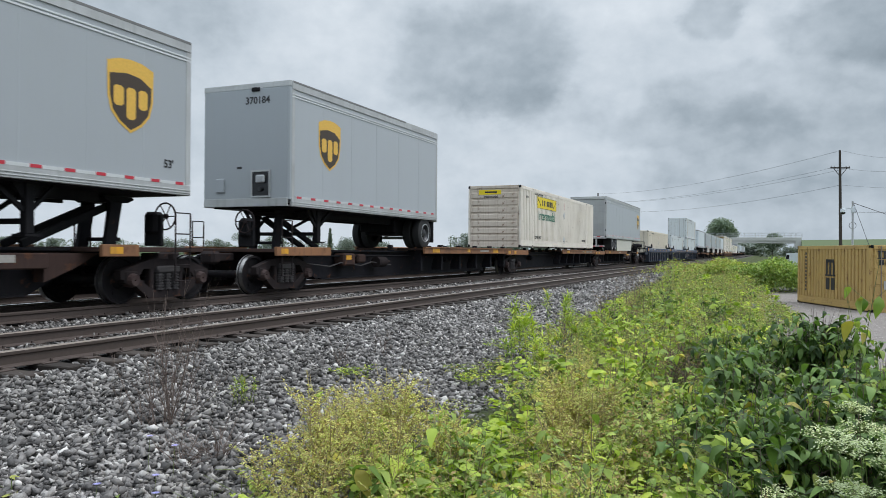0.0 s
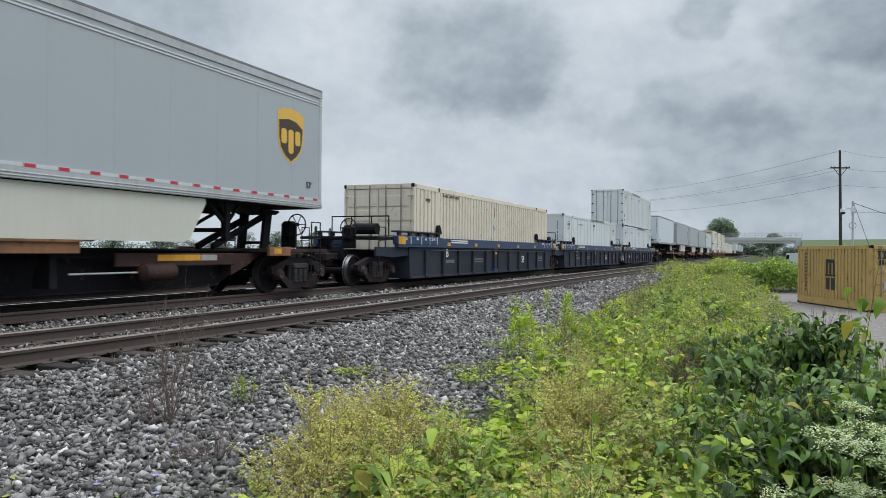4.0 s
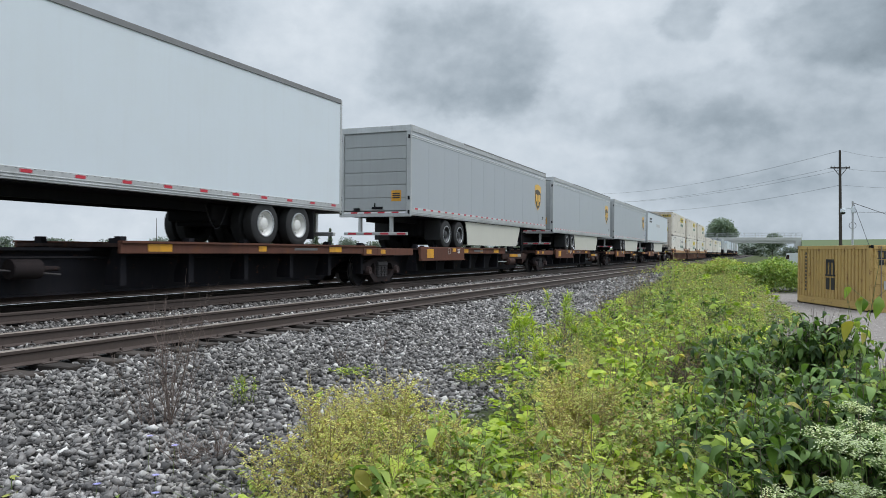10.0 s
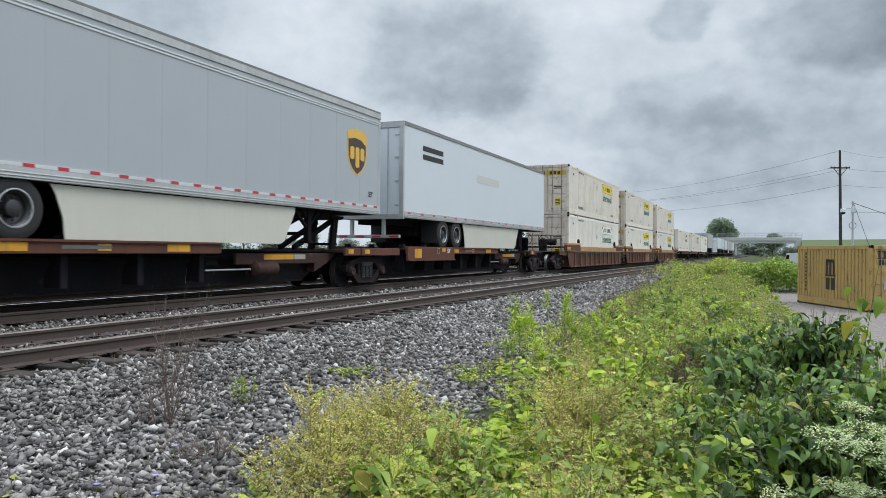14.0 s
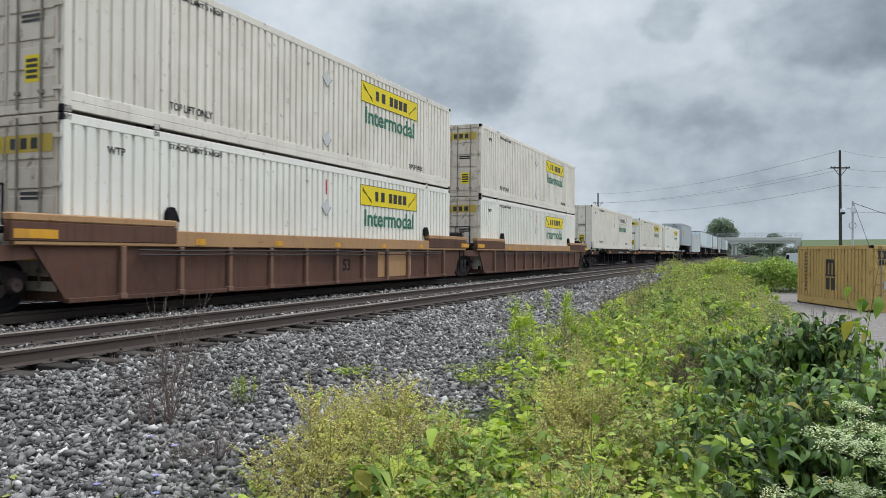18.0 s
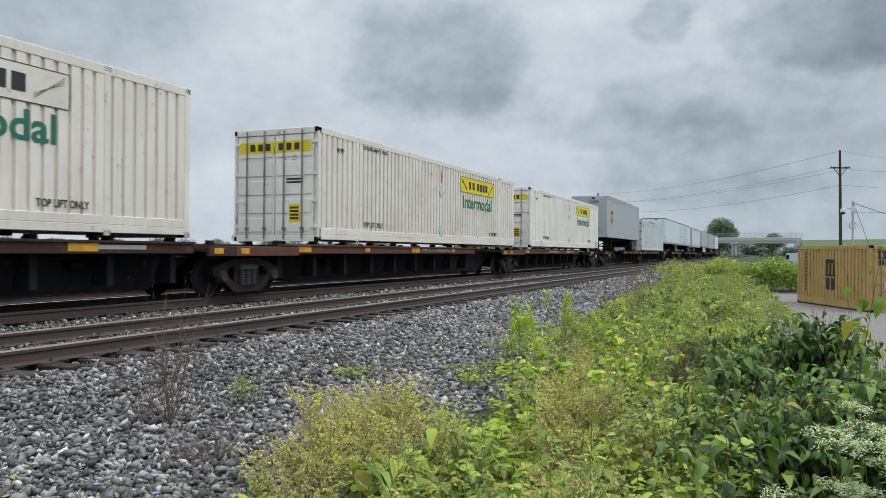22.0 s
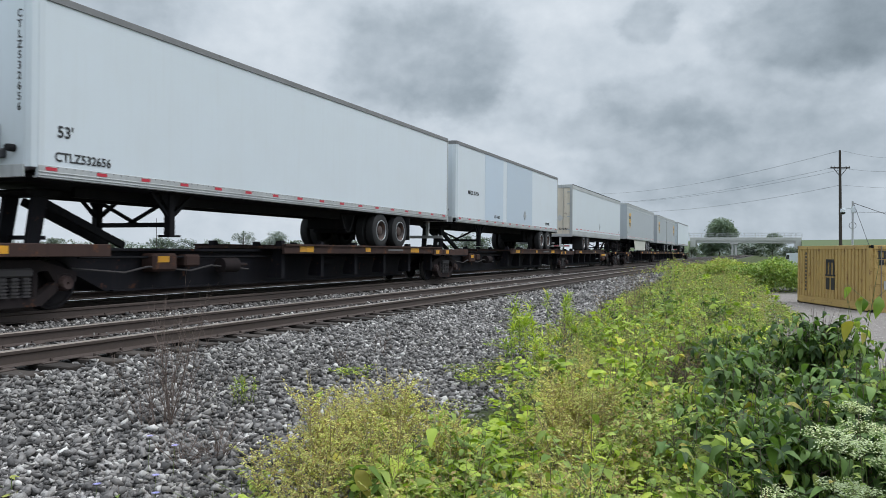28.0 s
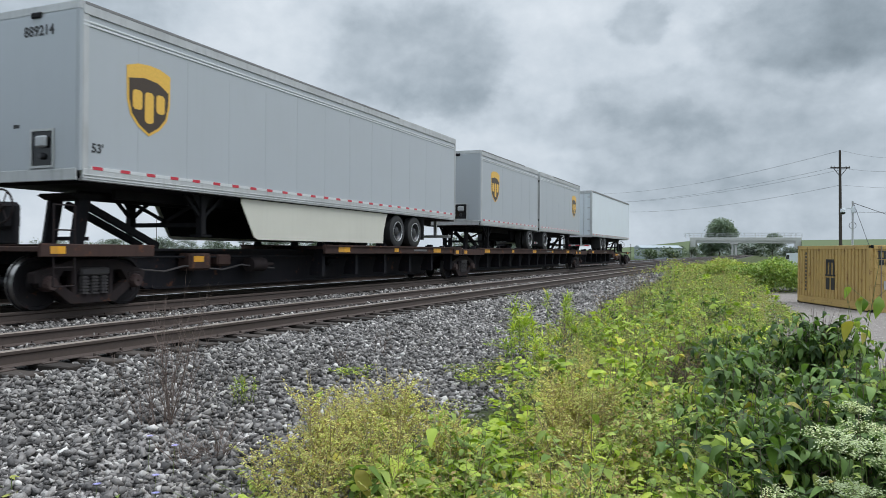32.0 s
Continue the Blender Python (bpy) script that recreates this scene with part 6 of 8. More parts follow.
def tree(u, d, height, width, label, seed, leaves=1400, material="leaf_tree_haze", conifer=False, trunk=0.25, leaf=None):
    """A tree far off: forked trunk and a crown of many leaf clumps in uneven masses."""
    rng = np.random.default_rng(seed)
    x, y = ahead(u, d)
    z = ground_z(x, y) - 0.1
    t = empty("conifer" if conifer else "tree", pose(x, y, z))
    tagged(t, label, "tree", "trees in the distance")
    p0, p1, r0, r1 = [(0, 0, 0)], [(0, 0, height * 0.6)], [height * 0.022], [height * 0.012]
    if conifer:
        h = rng.uniform(0.08, 1.0, leaves) ** 0.9
        rad = (1.04 - h) * width * 0.5 * np.sqrt(rng.uniform(0.05, 1.0, leaves)) * (0.75 + 0.25 * np.sin(h * 34))
        az = rng.uniform(0, 2 * np.pi, leaves)
        pos = np.stack([rad * np.cos(az), rad * np.sin(az), h * height], 1)
        p1[0] = (0, 0, height * 0.95)
    else:
        k = 16
        cen = np.stack([rng.normal(0, 0.24, k) * width, rng.normal(0, 0.24, k) * width, height * rng.uniform(trunk + 0.18, 0.86, k)], 1)
        cen[0] = (0, 0, height * 0.82)
        size = rng.uniform(0.13, 0.24, k) * width
        for c in cen:
            p0.append((0, 0, height * rng.uniform(0.25, 0.5)))
            p1.append(tuple(c))
            r0.append(height * 0.012)
            r1.append(height * 0.004)
        which = rng.integers(0, k, leaves)
        dirs = rng.normal(size=(leaves, 3))
        dirs /= np.linalg.norm(dirs, axis=1, keepdims=True)
        pos = cen[which] + dirs * (size[which] * rng.uniform(0.45, 1.08, leaves))[:, None] * np.array([1.15, 1.15, 0.85])
        pos[:, 2] = np.clip(pos[:, 2], height * trunk, height)
    part("trunk", array_mesh("trunk", [stick_arrays(p0, p1, r0, r1, 6)], "bark"), "bark", t)
    s = (leaf or width * 0.095) * rng.uniform(0.6, 1.3, leaves)
    n = len(pos)
    ch = scattered(TUFT_V, TUFT_F, pos, rng.uniform(0, 6.28, n), rng.uniform(-0.9, 0.9, n), rng.uniform(-0.9, 0.9, n), s)
    part("crown", array_mesh("crown", [ch], material), material, t)
    return t


def build_distance():
    # overpass across the line
    y = 470.0
    br = empty("road_overpass", pose(-10.1, y, 0))
    tagged(br, "pale concrete road bridge over the tracks with wire fencing", "bridge")
    part("deck", Shape().box(-29.8, 29.8, -5, 5, 8.4, 9.3, 0.05), "concrete", br)
    for k in range(5):
        part("girder", Shape().box(-28.5, 28.5, -4.4 + k * 2.1, -3.9 + k * 2.1, 7.0, 8.4), "concrete", br)
    for s in (-1, 1):
        part("parapet", Shape().box(-29.8, 29.8, s * 4.8 - 0.2, s * 4.8 + 0.2, 9.304, 10.3, 0.03), "concrete", br)
        fence = part("fence", Shape().beam((-33, s * 4.8, 12.9), (29.8, s * 4.8, 12.9), 0.1, 0.1).beam((-33, s * 4.8, 11.6), (29.8, s * 4.8, 11.6), 0.06, 0.06), "galvanised", br)
        for k in range(22):
            part("fence_post", Shape().box(-0.06, 0.06, -0.06, 0.06, 10.3, 12.95), "galvanised", fence, at=pose(-33 + k * 3.0, s * 4.8, 0))
        mesh = Shape()
        for k in range(84):
            mesh.beam((-33 + k * 0.75, s * 4.8, 10.3), (-33 + k * 0.75, s * 4.8, 12.9), 0.035, 0.035)
        tagged(part("fence_wires", mesh, "galvanised", fence), kind="stuff")
    for x in (-6.4, -4.6):
        part("pier", Shape().box(-0.5, 0.5, -4, 4, -1.5, 6.2, 0.1), "concrete", br, at=pose(x, 0, 0))
    part("pier_cap", Shape().box(-7.6, -3.4, -4.6, 4.6, 6.2, 7.0, 0.1), "concrete", br)
    for s in (-1, 1):
        part("abutment", Shape().box(min(s * 26.5, s * 29.8), max(s * 26.5, s * 29.8), -5.2, 5.2, -1.5, 8.4, 0.1), "concrete", br)
    # earth ramps up to the bridge
    for name, sign, prof in (("embankment_right", 1, [(17.6, 8.8), (60, 9.4), (150, 9.0), (420, 7.5)]), ("embankment_left", -1, [(41.5, 8.2), (52, 7.0), (75, 4.5), (120, 1.5), (200, -0.8)])):
        v, f = [], []
        for x, top in prof:
            h = top + 1.5
            for dy, z in ((-6 - 2.2 * h, -1.5), (-6 - 1.1 * h, top - h * 0.52), (-6, top), (6, top), (6 + 2.2 * h, -1.5)):
                v.append((sign * x + 1.9, y + dy, z))
        for i in range(len(prof) - 1):
            for j in range(4):
                f.append((i * 5 + j, i * 5 + j + 1, i * 5 + j + 6, i * 5 + j + 5))
        f.append(tuple(range(5)))
        tagged(part(name, Shape().add(v, f), "grass_bank"), "grassy earth ramp of the road bridge", "embankment", kind="structure")
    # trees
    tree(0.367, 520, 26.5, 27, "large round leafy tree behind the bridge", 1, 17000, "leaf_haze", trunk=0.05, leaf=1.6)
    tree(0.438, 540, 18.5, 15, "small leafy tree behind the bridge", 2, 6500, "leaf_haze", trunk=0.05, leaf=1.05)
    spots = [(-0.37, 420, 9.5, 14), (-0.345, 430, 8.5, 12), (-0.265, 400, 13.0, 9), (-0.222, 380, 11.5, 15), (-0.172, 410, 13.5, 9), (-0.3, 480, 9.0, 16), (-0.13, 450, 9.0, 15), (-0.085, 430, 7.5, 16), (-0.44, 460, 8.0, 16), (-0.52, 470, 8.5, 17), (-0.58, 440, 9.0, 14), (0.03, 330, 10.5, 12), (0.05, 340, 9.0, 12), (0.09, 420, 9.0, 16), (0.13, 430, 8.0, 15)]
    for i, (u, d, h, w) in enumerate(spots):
        tree(u, d, h, w, "leafy tree on the far field edge", 20 + i, 1500, "leaf_far_haze", trunk=0.03, leaf=w * 0.075)
    tree(-0.169, 300, 12.0, 5.5, "dark spruce on the far side of the field", 51, 2200, conifer=True, leaf=0.55)
    tree(-0.15, 310, 11.5, 5.0, "dark spruce on the far side of the field", 52, 2200, conifer=True, leaf=0.55)
    for i, (u, h, w) in enumerate(((0.316, 6.5, 8), (0.33, 6.2, 6), (0.337, 4.6, 5), (0.47, 6.0, 6), (0.482, 5.5, 8), (0.497, 5.0, 9))):
        tree(u, 418, h, w, "leafy bush on the bank of the overbridge", 90 + i, 900, "leaf_tree_haze", trunk=0.03, leaf=w * 0.09)
    tree(-0.125, 290, 8.0, 7, "young yellow-green tree by the spruces", 53, 1300, "leaf_far_haze", trunk=0.03, leaf=0.5)
    tree(0.302, 250, 4.2, 9, "low bushy tree before the shed", 57, 900, trunk=0.02)
    tree(0.278, 255, 3.4, 9, "low bushy tree before the shed", 58, 900, trunk=0.02)
    tree(0.29, 330, 5.5, 9, "low bushy tree before the ramp", 54, 700, trunk=0.02)
    tree(0.30, 400, 5.0, 9, "low bushy tree before the ramp", 55, 600, trunk=0.02)
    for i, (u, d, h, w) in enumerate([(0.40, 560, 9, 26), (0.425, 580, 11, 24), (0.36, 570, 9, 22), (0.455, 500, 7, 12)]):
        tree(u, d, h, w, "hazy tree beyond the bridge opening", 60 + i, 900, "leaf_far_haze", trunk=0.02)
    # a hedge line along the horizon
    rng = np.random.default_rng(5)
    n = 9000
    u = rng.uniform(-0.95, 0.62, n)
    d = rng.uniform(560, 700, n)
    xy = np.array([ahead(a, b) for a, b in zip(u, d)])
    top = 5.5 + 2.5 * np.sin(u * 23) + 1.8 * np.sin(u * 61 + 1) + rng.uniform(-0.6, 0.6, n)
    pos = np.stack([xy[:, 0], xy[:, 1], -1.3 + rng.uniform(0, 1, n) * np.clip(top, 2, 12)], 1)
    ch = scattered(TUFT_V, TUFT_F, pos, rng.uniform(0, 6.28, n), rng.uniform(-1, 1, n), rng.uniform(-1, 1, n), rng.uniform(1.5, 3.5, n))
    tagged(part("far_hedge", array_mesh("far_hedge", [ch], "leaf_far_haze"), "leaf_far_haze"), "hazy green hedge line along the horizon", "hedge", kind="stuff")
    # low industrial shed
    x0, y0 = ahead(0.285, 300)
    b = empty("shed", pose(x0, y0, -1.3, 0, 0, VIEW_AZ))
    tagged(b, "long low blue-grey metal shed beside the line", "building")
    part("wall", Shape().box(-8, 8, -5, 5, 0, 4.4, 0.05), "shed_grey", b)
    part("roof", Shape().prism([(-5.4, 4.4), (0, 5.4), (5.4, 4.4), (5.4, 4.3), (-5.4, 4.3)], -8.3, 8.3), "shed_grey", b)
    part("door", Shape().box(4.5, 7.2, -5.05, -5.0, 0, 3.4), "door_grey", b)
    # parked van behind the container
    x0, y0 = ahead(0.471, 100)
    van = empty("van", pose(x0, y0, ground_z(x0, y0), 0, 0, 20))
    tagged(van, "white delivery van parked among the weeds", "vehicle")
    part("body", Shape().prism([(-2.5, 0.35), (-2.5, 2.2), (-2.3, 2.35), (1.2, 2.35), (1.9, 1.5), (2.6, 1.3), (2.7, 0.9), (2.7, 0.35)], -0.95, 0.95), "trailer_white", van)
    for s in (-1, 1):
        part("side_window", Shape().prism([(0.35, 1.5), (0.35, 2.1), (1.2, 2.1), (1.65, 1.5)], min(s * 0.952, s * 0.96), max(s * 0.952, s * 0.96)), "lens_black", van)
        for yy in (-1.6, 1.7):
            w = part("wheel", shared("van_tyre", lambda: Shape().lathe([(-0.1, 0.0), (-0.1, 0.33), (0.1, 0.33), (0.1, 0.0)], 16, 0), "rubber"), "rubber", van, at=pose(s * 0.85, yy, 0.33))
    # utility poles and wires
    def pole(x, y, z0, top, r, name, label, arm=None, arm_turn=0):
        p = empty(name, pose(x, y, z0))
        tagged(p, label, "utility pole")
        part("shaft", Shape().tube((0, 0, -0.3), (-0.012 * (top - z0), 0, top - z0), r, r * 0.6, n=10), "pole_wood", p)
        if arm:
            a = part("crossarm", Shape().box(-arm / 2, arm / 2, -0.06, 0.06, 0, 0.12), "pole_wood", p, at=pose(-0.1, 0, top - z0 - 1.7, 0, 0, arm_turn))
            for s in (-1, 1):
                part("brace", Shape().beam((s * arm * 0.35, 0, 0.03), (0, 0, -0.75), 0.04, 0.05), "pole_wood", a)
                for k in (0.3, 0.47):
                    part("insulator", Shape().lathe([(0.12, 0.03), (0.15, 0.06), (0.2, 0.06), (0.26, 0.04), (0.27, 0.0)], 8, 2), "galvanised", a, at=pose(s * arm * k, 0, 0))
        return p
    x1, y1 = ahead(0.5285, 70)
    pole(x1, y1, -1.2, 10.74, 0.17, "utility_pole", "tall dark wooden pole with a crossarm", 1.75, 20)
    x2, y2 = ahead(0.2065, 124)
    pole(x2, y2, -1.3, 10.85, 0.17, "utility_pole", "dark wooden pole with a short crossarm beyond the train", 1.6, 15)
    x3, y3 = ahead(-0.3803, 330)
    pole(x3, y3, -1.3, 14.5, 0.16, "utility_pole", "thin bare pole on the far field")
    x4, y4 = ahead(0.62, 84)

    def wire(a, b, sag, name, r=0.011, n=14):
        s = Shape()
        pts = []
        for i in range(n + 1):
            k = i / n
            pts.append((a[0] + (b[0] - a[0]) * k, a[1] + (b[1] - a[1]) * k, a[2] + (b[2] - a[2]) * k - 4 * sag * k * (1 - k)))
        s.hose(pts, r, 5)
        tagged(part(name, s, "wire"), "thin dark overhead cable slung between poles", "cable", "overhead cables")
    wire((x1 - 0.12, y1, 10.7), (x2, y2, 10.7), 0.9, "cable", 0.012)
    for dz, dx in ((-1.6, -0.8), (-1.6, 0.75)):
        wire((x1 + dx, y1 + 0.3 * dx, 10.7 + dz), (x2 + dx * 0.8, y2, 10.85 + dz), 0.8, "cable", 0.01)
    wire((x1 - 0.05, y1, 7.5), (x2, y2, 7.9), 1.0, "cable", 0.012)
    wire((x1, y1, 10.7), (x4, y4, 11.9), 0.3, "cable", 0.009)
    wire((x1, y1, 9.1), (x4, y4, 10.6), 0.3, "cable", 0.009)
    wire((x1, y1, 7.5), (x4, y4, 8.5), 0.1, "cable", 0.009)
    # steel mast with a dome camera
    x5, y5 = ahead(0.5437, 48)
    z5 = ground_z(x5, y5)
    mast = empty("camera_mast", pose(x5, y5, z5))
    tagged(mast, "thin galvanised mast with a white dome camera and cable loop", "mast")
    h = 4.45 - z5
    part("tube", Shape().tube((0, 0, 0), (0, 0, h), 0.06, n=10), "galvanised", mast)
    arm = part("bracket", Shape().box(-0.5, 0.0, -0.03, 0.03, h - 0.5, h - 0.42, 0.01), "trailer_white", mast)
    part("housing", Shape().lathe([(0.24, 0.02), (0.22, 0.13), (0.12, 0.16), (0.0, 0.16)], 16, 2, (-0.55, 0, h - 0.7)), "trailer_white", mast, smooth=True)
    part("dome", Shape().lathe([(0.0, 0.15), (-0.07, 0.14), (-0.13, 0.08), (-0.15, 0.0)], 16, 2, (-0.55, 0, h - 0.7)), "lens_black", mast, smooth=True)
    part("equipment_box", Shape().box(-0.1, 0.16, -0.1, 0.1, h - 0.75, h - 0.35, 0.02), "trailer_white", mast)
    loop = Shape()
    loop.hose([(0.2 * math.cos(2 * math.pi * k / 16), 0, h - 1.55 + 0.2 * math.sin(2 * math.pi * k / 16)) for k in range(17)], 0.015)
    part("cable_loop", loop, "wire", mast)
    ux, uy = ahead(0.60, 46)
    wire((x5, y5, 4.35), (ux + 1.2, uy + 0.5, 2.9), 0.0, "guy_wire", 0.02, 2)
    wire((x5 + 0.05, y5, 4.3), (*ahead(0.574, 47), 0.6), 0.0, "guy_wire", 0.015, 2)
    wire((x5, y5, 3.75), (*ahead(0.64, 47), 3.75), 0.02, "guy_wire", 0.012, 4)


build_distance()


def build_store_box():
    """The ochre twenty-foot box on the gravel lot."""
    c = container(None, 6.06, 0.0, False, "weathered ochre steel container with dark emblem blocks on gravel", skin="box_ochre", doors="box_ochre", height=2.59, sign="", pitch=0.26, wtp=False, name="storage_container", W=1.22)
    c.matrix_basis = pose(2.58, 38.97, -1.17, 0, 0, 202.77)
    x = 1.226
    em = part("emblem", Shape().box(-0.42, 0.42, -0.05, 0.02, 0, 0.004), "ink", c, "black emblem blocks", at=on_side(x, 3.0, 1.35, 1))
    part("emblem_block", Shape().box(-0.36, -0.22, 0.02, 0.66, 0, 0.004).box(-0.08, 0.06, 0.02, 0.62, 0, 0.004).box(0.2, 0.34, 0.02, 0.6, 0, 0.004).box(-0.36, 0.3, 0.52, 0.66, 0, 0.004), "ink", em)
    part("emblem_block", Shape().box(-0.36, -0.06, -0.62, -0.12, 0, 0.004).box(0.06, 0.36, -0.62, -0.12, 0, 0.004), "ink", em)
    ink = Shape()
    for k in range(11):
        ink.box(-0.06, 0.06, 0.95 - k * 0.16, 1.05 - k * 0.16, 0, 0.004)
    part("lettering_bar", ink, "ink", c, at=on_side(x, 0.85, 1.25, 1))
    em = part("emblem", Shape().box(-0.26, 0.26, 0.2, 0.26, 0, 0.004).box(-0.24, -0.16, -0.02, 0.2, 0, 0.004).box(-0.04, 0.04, -0.02, 0.2, 0, 0.004).box(0.16, 0.24, -0.02, 0.2, 0, 0.004).box(-0.28, 0.28, -0.06, -0.02, 0, 0.004), "ink", c, "black emblem blocks", at=on_end(0.72, 6.09, 2.12, 1))
    for k in (-0.13, 0.13):
        part("emblem_block", Shape().box(k - 0.1, k + 0.1, -0.3, -0.1, 0, 0.004), "ink", em)
    part("notice_plate", Shape().box(-0.13, 0.13, -0.16, 0.16, 0, 0.004), "galvanised", c, "pale metal plate", at=on_end(0.62, 6.09, 1.05, 1))


build_store_box()

# ---- loose stone ----
def stone_material():
    m, t, b = shader("ballast_stone")
    geo = t.nodes.new("ShaderNodeNewGeometry")
    nz = node(t, "ShaderNodeTexNoise", Scale=60.0, Detail=4.0)
    t.links.new(geo.outputs["Position"], nz.inputs["Vector"])
    col = ramp(t, geo.outputs["Random Per Island"], [(0.0, (0.045, 0.042, 0.041)), (0.25, (0.12, 0.112, 0.108)), (0.55, (0.225, 0.211, 0.2)), (0.8, (0.34, 0.32, 0.302)), (0.92, (0.5, 0.475, 0.45)), (1.0, (0.72, 0.69, 0.65))])
    broad = node(t, "ShaderNodeTexNoise", Scale=0.55, Detail=4.0, Roughness=0.6)
    t.links.new(geo.outputs["Position"], broad.inputs["Vector"])
    col = mix_rgb(t, 1.0, col, ramp(t, broad.outputs[0], [(0.35, (0.72, 0.71, 0.7)), (0.65, (1.2, 1.2, 1.21))]), "MULTIPLY")
    col = mix_rgb(t, math_node(t, "MULTIPLY", nz.outputs[0], 0.4), col, (0.13, 0.122, 0.115))
    t.links.new(col, b.inputs["Base Color"])
    b.inputs["Roughness"].default_value = 0.85
    bump(t, b, nz.outputs[0], 0.5, 0.006)
    M["ballast_stone"] = m


stone_material()


def stone_form(rng):
    """One crushed stone: the hull of a few points, flat and sharp-edged."""
    bm = bmesh.new()
    p = rng.normal(size=(8, 3))
    p /= np.abs(p).max(axis=1, keepdims=True)
    for q in p * np.array([1.3, 0.85, 0.66]) * rng.uniform(0.62, 1.0, (8, 1)):
        bm.verts.new(q)
    hull = bmesh.ops.convex_hull(bm, input=bm.verts)
    bmesh.ops.delete(bm, geom=[g for g in hull["geom_interior"] if isinstance(g, bmesh.types.BMVert)], context="VERTS")
    bmesh.ops.triangulate(bm, faces=bm.faces)
    bm.verts.index_update()
    v = np.array([q.co[:] for q in bm.verts], dtype=np.float32)
    f = np.array([[q.index for q in face.verts] for face in bm.faces], dtype=np.int32)
    bm.free()
    return v, f


STONES = [stone_form(np.random.default_rng(900 + k)) for k in range(24)]


def scatter_stones(name, areas, seed, label):
    rng = np.random.default_rng(seed)
    chunks = []
    for x0, x1, y0, y1, per, size in areas:
        n = int((x1 - x0) * (y1 - y0) * per)
        x, y = rng.uniform(x0, x1, n), rng.uniform(y0, y1, n)
        edge = -2.55 - 0.09 * np.clip(y - 4, 0, 20) + 0.5 * np.sin(y * 1.7) * 0.5 + rng.normal(0, 0.3, n)
        keep = x < edge
        x, y = x[keep], y[keep]
        z = np.array([ground_z(a, b) for a, b in zip(x, y)])
        for k in range(24):
            sel = np.arange(len(x)) % 24 == k
            m = int(sel.sum())
            if not m:
                continue
            v, f = STONES[k]
            s = size * np.clip(rng.lognormal(-0.04, 0.36, m), 0.4, 1.9)
            pos = np.stack([x[sel], y[sel], z[sel] + s * rng.uniform(-0.5, 1.15, m)], 1)
            chunks.append(scattered(v, f, pos, rng.uniform(0, 6.28, m), rng.uniform(-0.8, 0.8, m), rng.uniform(-0.8, 0.8, m), s))
    tagged(part(name, array_mesh(name, chunks, "ballast_stone"), "ballast_stone"), label, "ballast", kind="stuff")


scatter_stones("ballast_stones", [(-6.9, -2.4, 2.6, 9.0, 1400, 0.026), (-6.75, -2.6, 9.0, 15.0, 1050, 0.027), (-6.75, -3.4, 15.0, 26.0, 560, 0.033), (-6.75, -4.6, 26.0, 48.0, 150, 0.045)], 3, "grey crushed-stone ballast with scattered pale chips")
scatter_stones("ballast_between_rails", [(-10.6, -9.1, 5.0, 18.0, 420, 0.026), (-10.6, -9.1, 18.0, 40.0, 180, 0.032), (-9.2, -7.2, 4.0, 14.0, 330, 0.024), (-9.2, -7.2, 14.0, 30.0, 150, 0.03)], 4, "dark crushed-stone ballast between the tracks")


def scatter_lot():
    """Loose pale gravel on the lot round the container."""
    rng = np.random.default_rng(8)
    n = 7000
    x, y = rng.uniform(0.3, 9.0, n), 8 + 34 * rng.random(n) ** 1.5
    z = np.array([ground_z(a, b) for a, b in zip(x, y)])
    chunks = []
    for k in range(8):
        sel = np.arange(n) % 8 == k
        m = int(sel.sum())
        v, f = STONES[k]
        s = 0.014 * rng.lognormal(0, 0.4, m)
        chunks.append(scattered(v, f, np.stack([x[sel], y[sel], z[sel] + 0.3 * s], 1), rng.uniform(0, 6.28, m), rng.uniform(-0.5, 0.5, m), rng.uniform(-0.5, 0.5, m), s))
    tagged(part("lot_gravel", array_mesh("lot_gravel", chunks, "lot_stone"), "lot_stone"), "loose grey gravel scattered over the lot", "gravel", kind="stuff")


scatter_lot()

# ---- weeds ----
leaf_material("leaf_bright", (0.25, 0.37, 0.045), (0.54, 0.62, 0.11), (0.56, 0.48, 0.08), 0.07, 0.55)
leaf_material("leaf_mid", (0.12, 0.205, 0.04), (0.37, 0.46, 0.115), (0.4, 0.34, 0.08), 0.08, 0.55)
leaf_material("leaf_dark", (0.018, 0.046, 0.012), (0.16, 0.265, 0.066), (0.24, 0.28, 0.06), 0.05, 0.5, 0.26)
leaf_material("leaf_vine", (0.09, 0.16, 0.033), (0.32, 0.43, 0.1), (0.3, 0.3, 0.08), 0.06, 0.55, 0.3)
leaf_material("leaf_yellow", (0.42, 0.44, 0.12), (0.68, 0.65, 0.23), (0.46, 0.31, 0.12), 0.18, 0.65)
leaf_material("leaf_olive", (0.2, 0.27, 0.06), (0.47, 0.52, 0.16), (0.4, 0.28, 0.12), 0.16, 0.6)
leaf_material("leaf_rust", (0.15, 0.1, 0.055), (0.27, 0.17, 0.09), (0.2, 0.16, 0.06), 0.3)
# near-black leaf colour standing in for shade under the train
leaf_material("leaf_shade_black", (0.008, 0.014, 0.008), (0.02, 0.03, 0.016), through=0.1, dry_part=0.0)
leaf_material("flower_white", (0.46, 0.52, 0.33), (0.68, 0.72, 0.52), (0.36, 0.45, 0.2), 0.25, 0.7, 0.3)
leaf_material("flower_blue", (0.36, 0.34, 0.74), (0.48, 0.46, 0.85), (0.3, 0.3, 0.6), 0.0)
paint("stem_green", (0.12, 0.16, 0.05), 0.7, 0.3, (0.15, 0.1, 0.05))
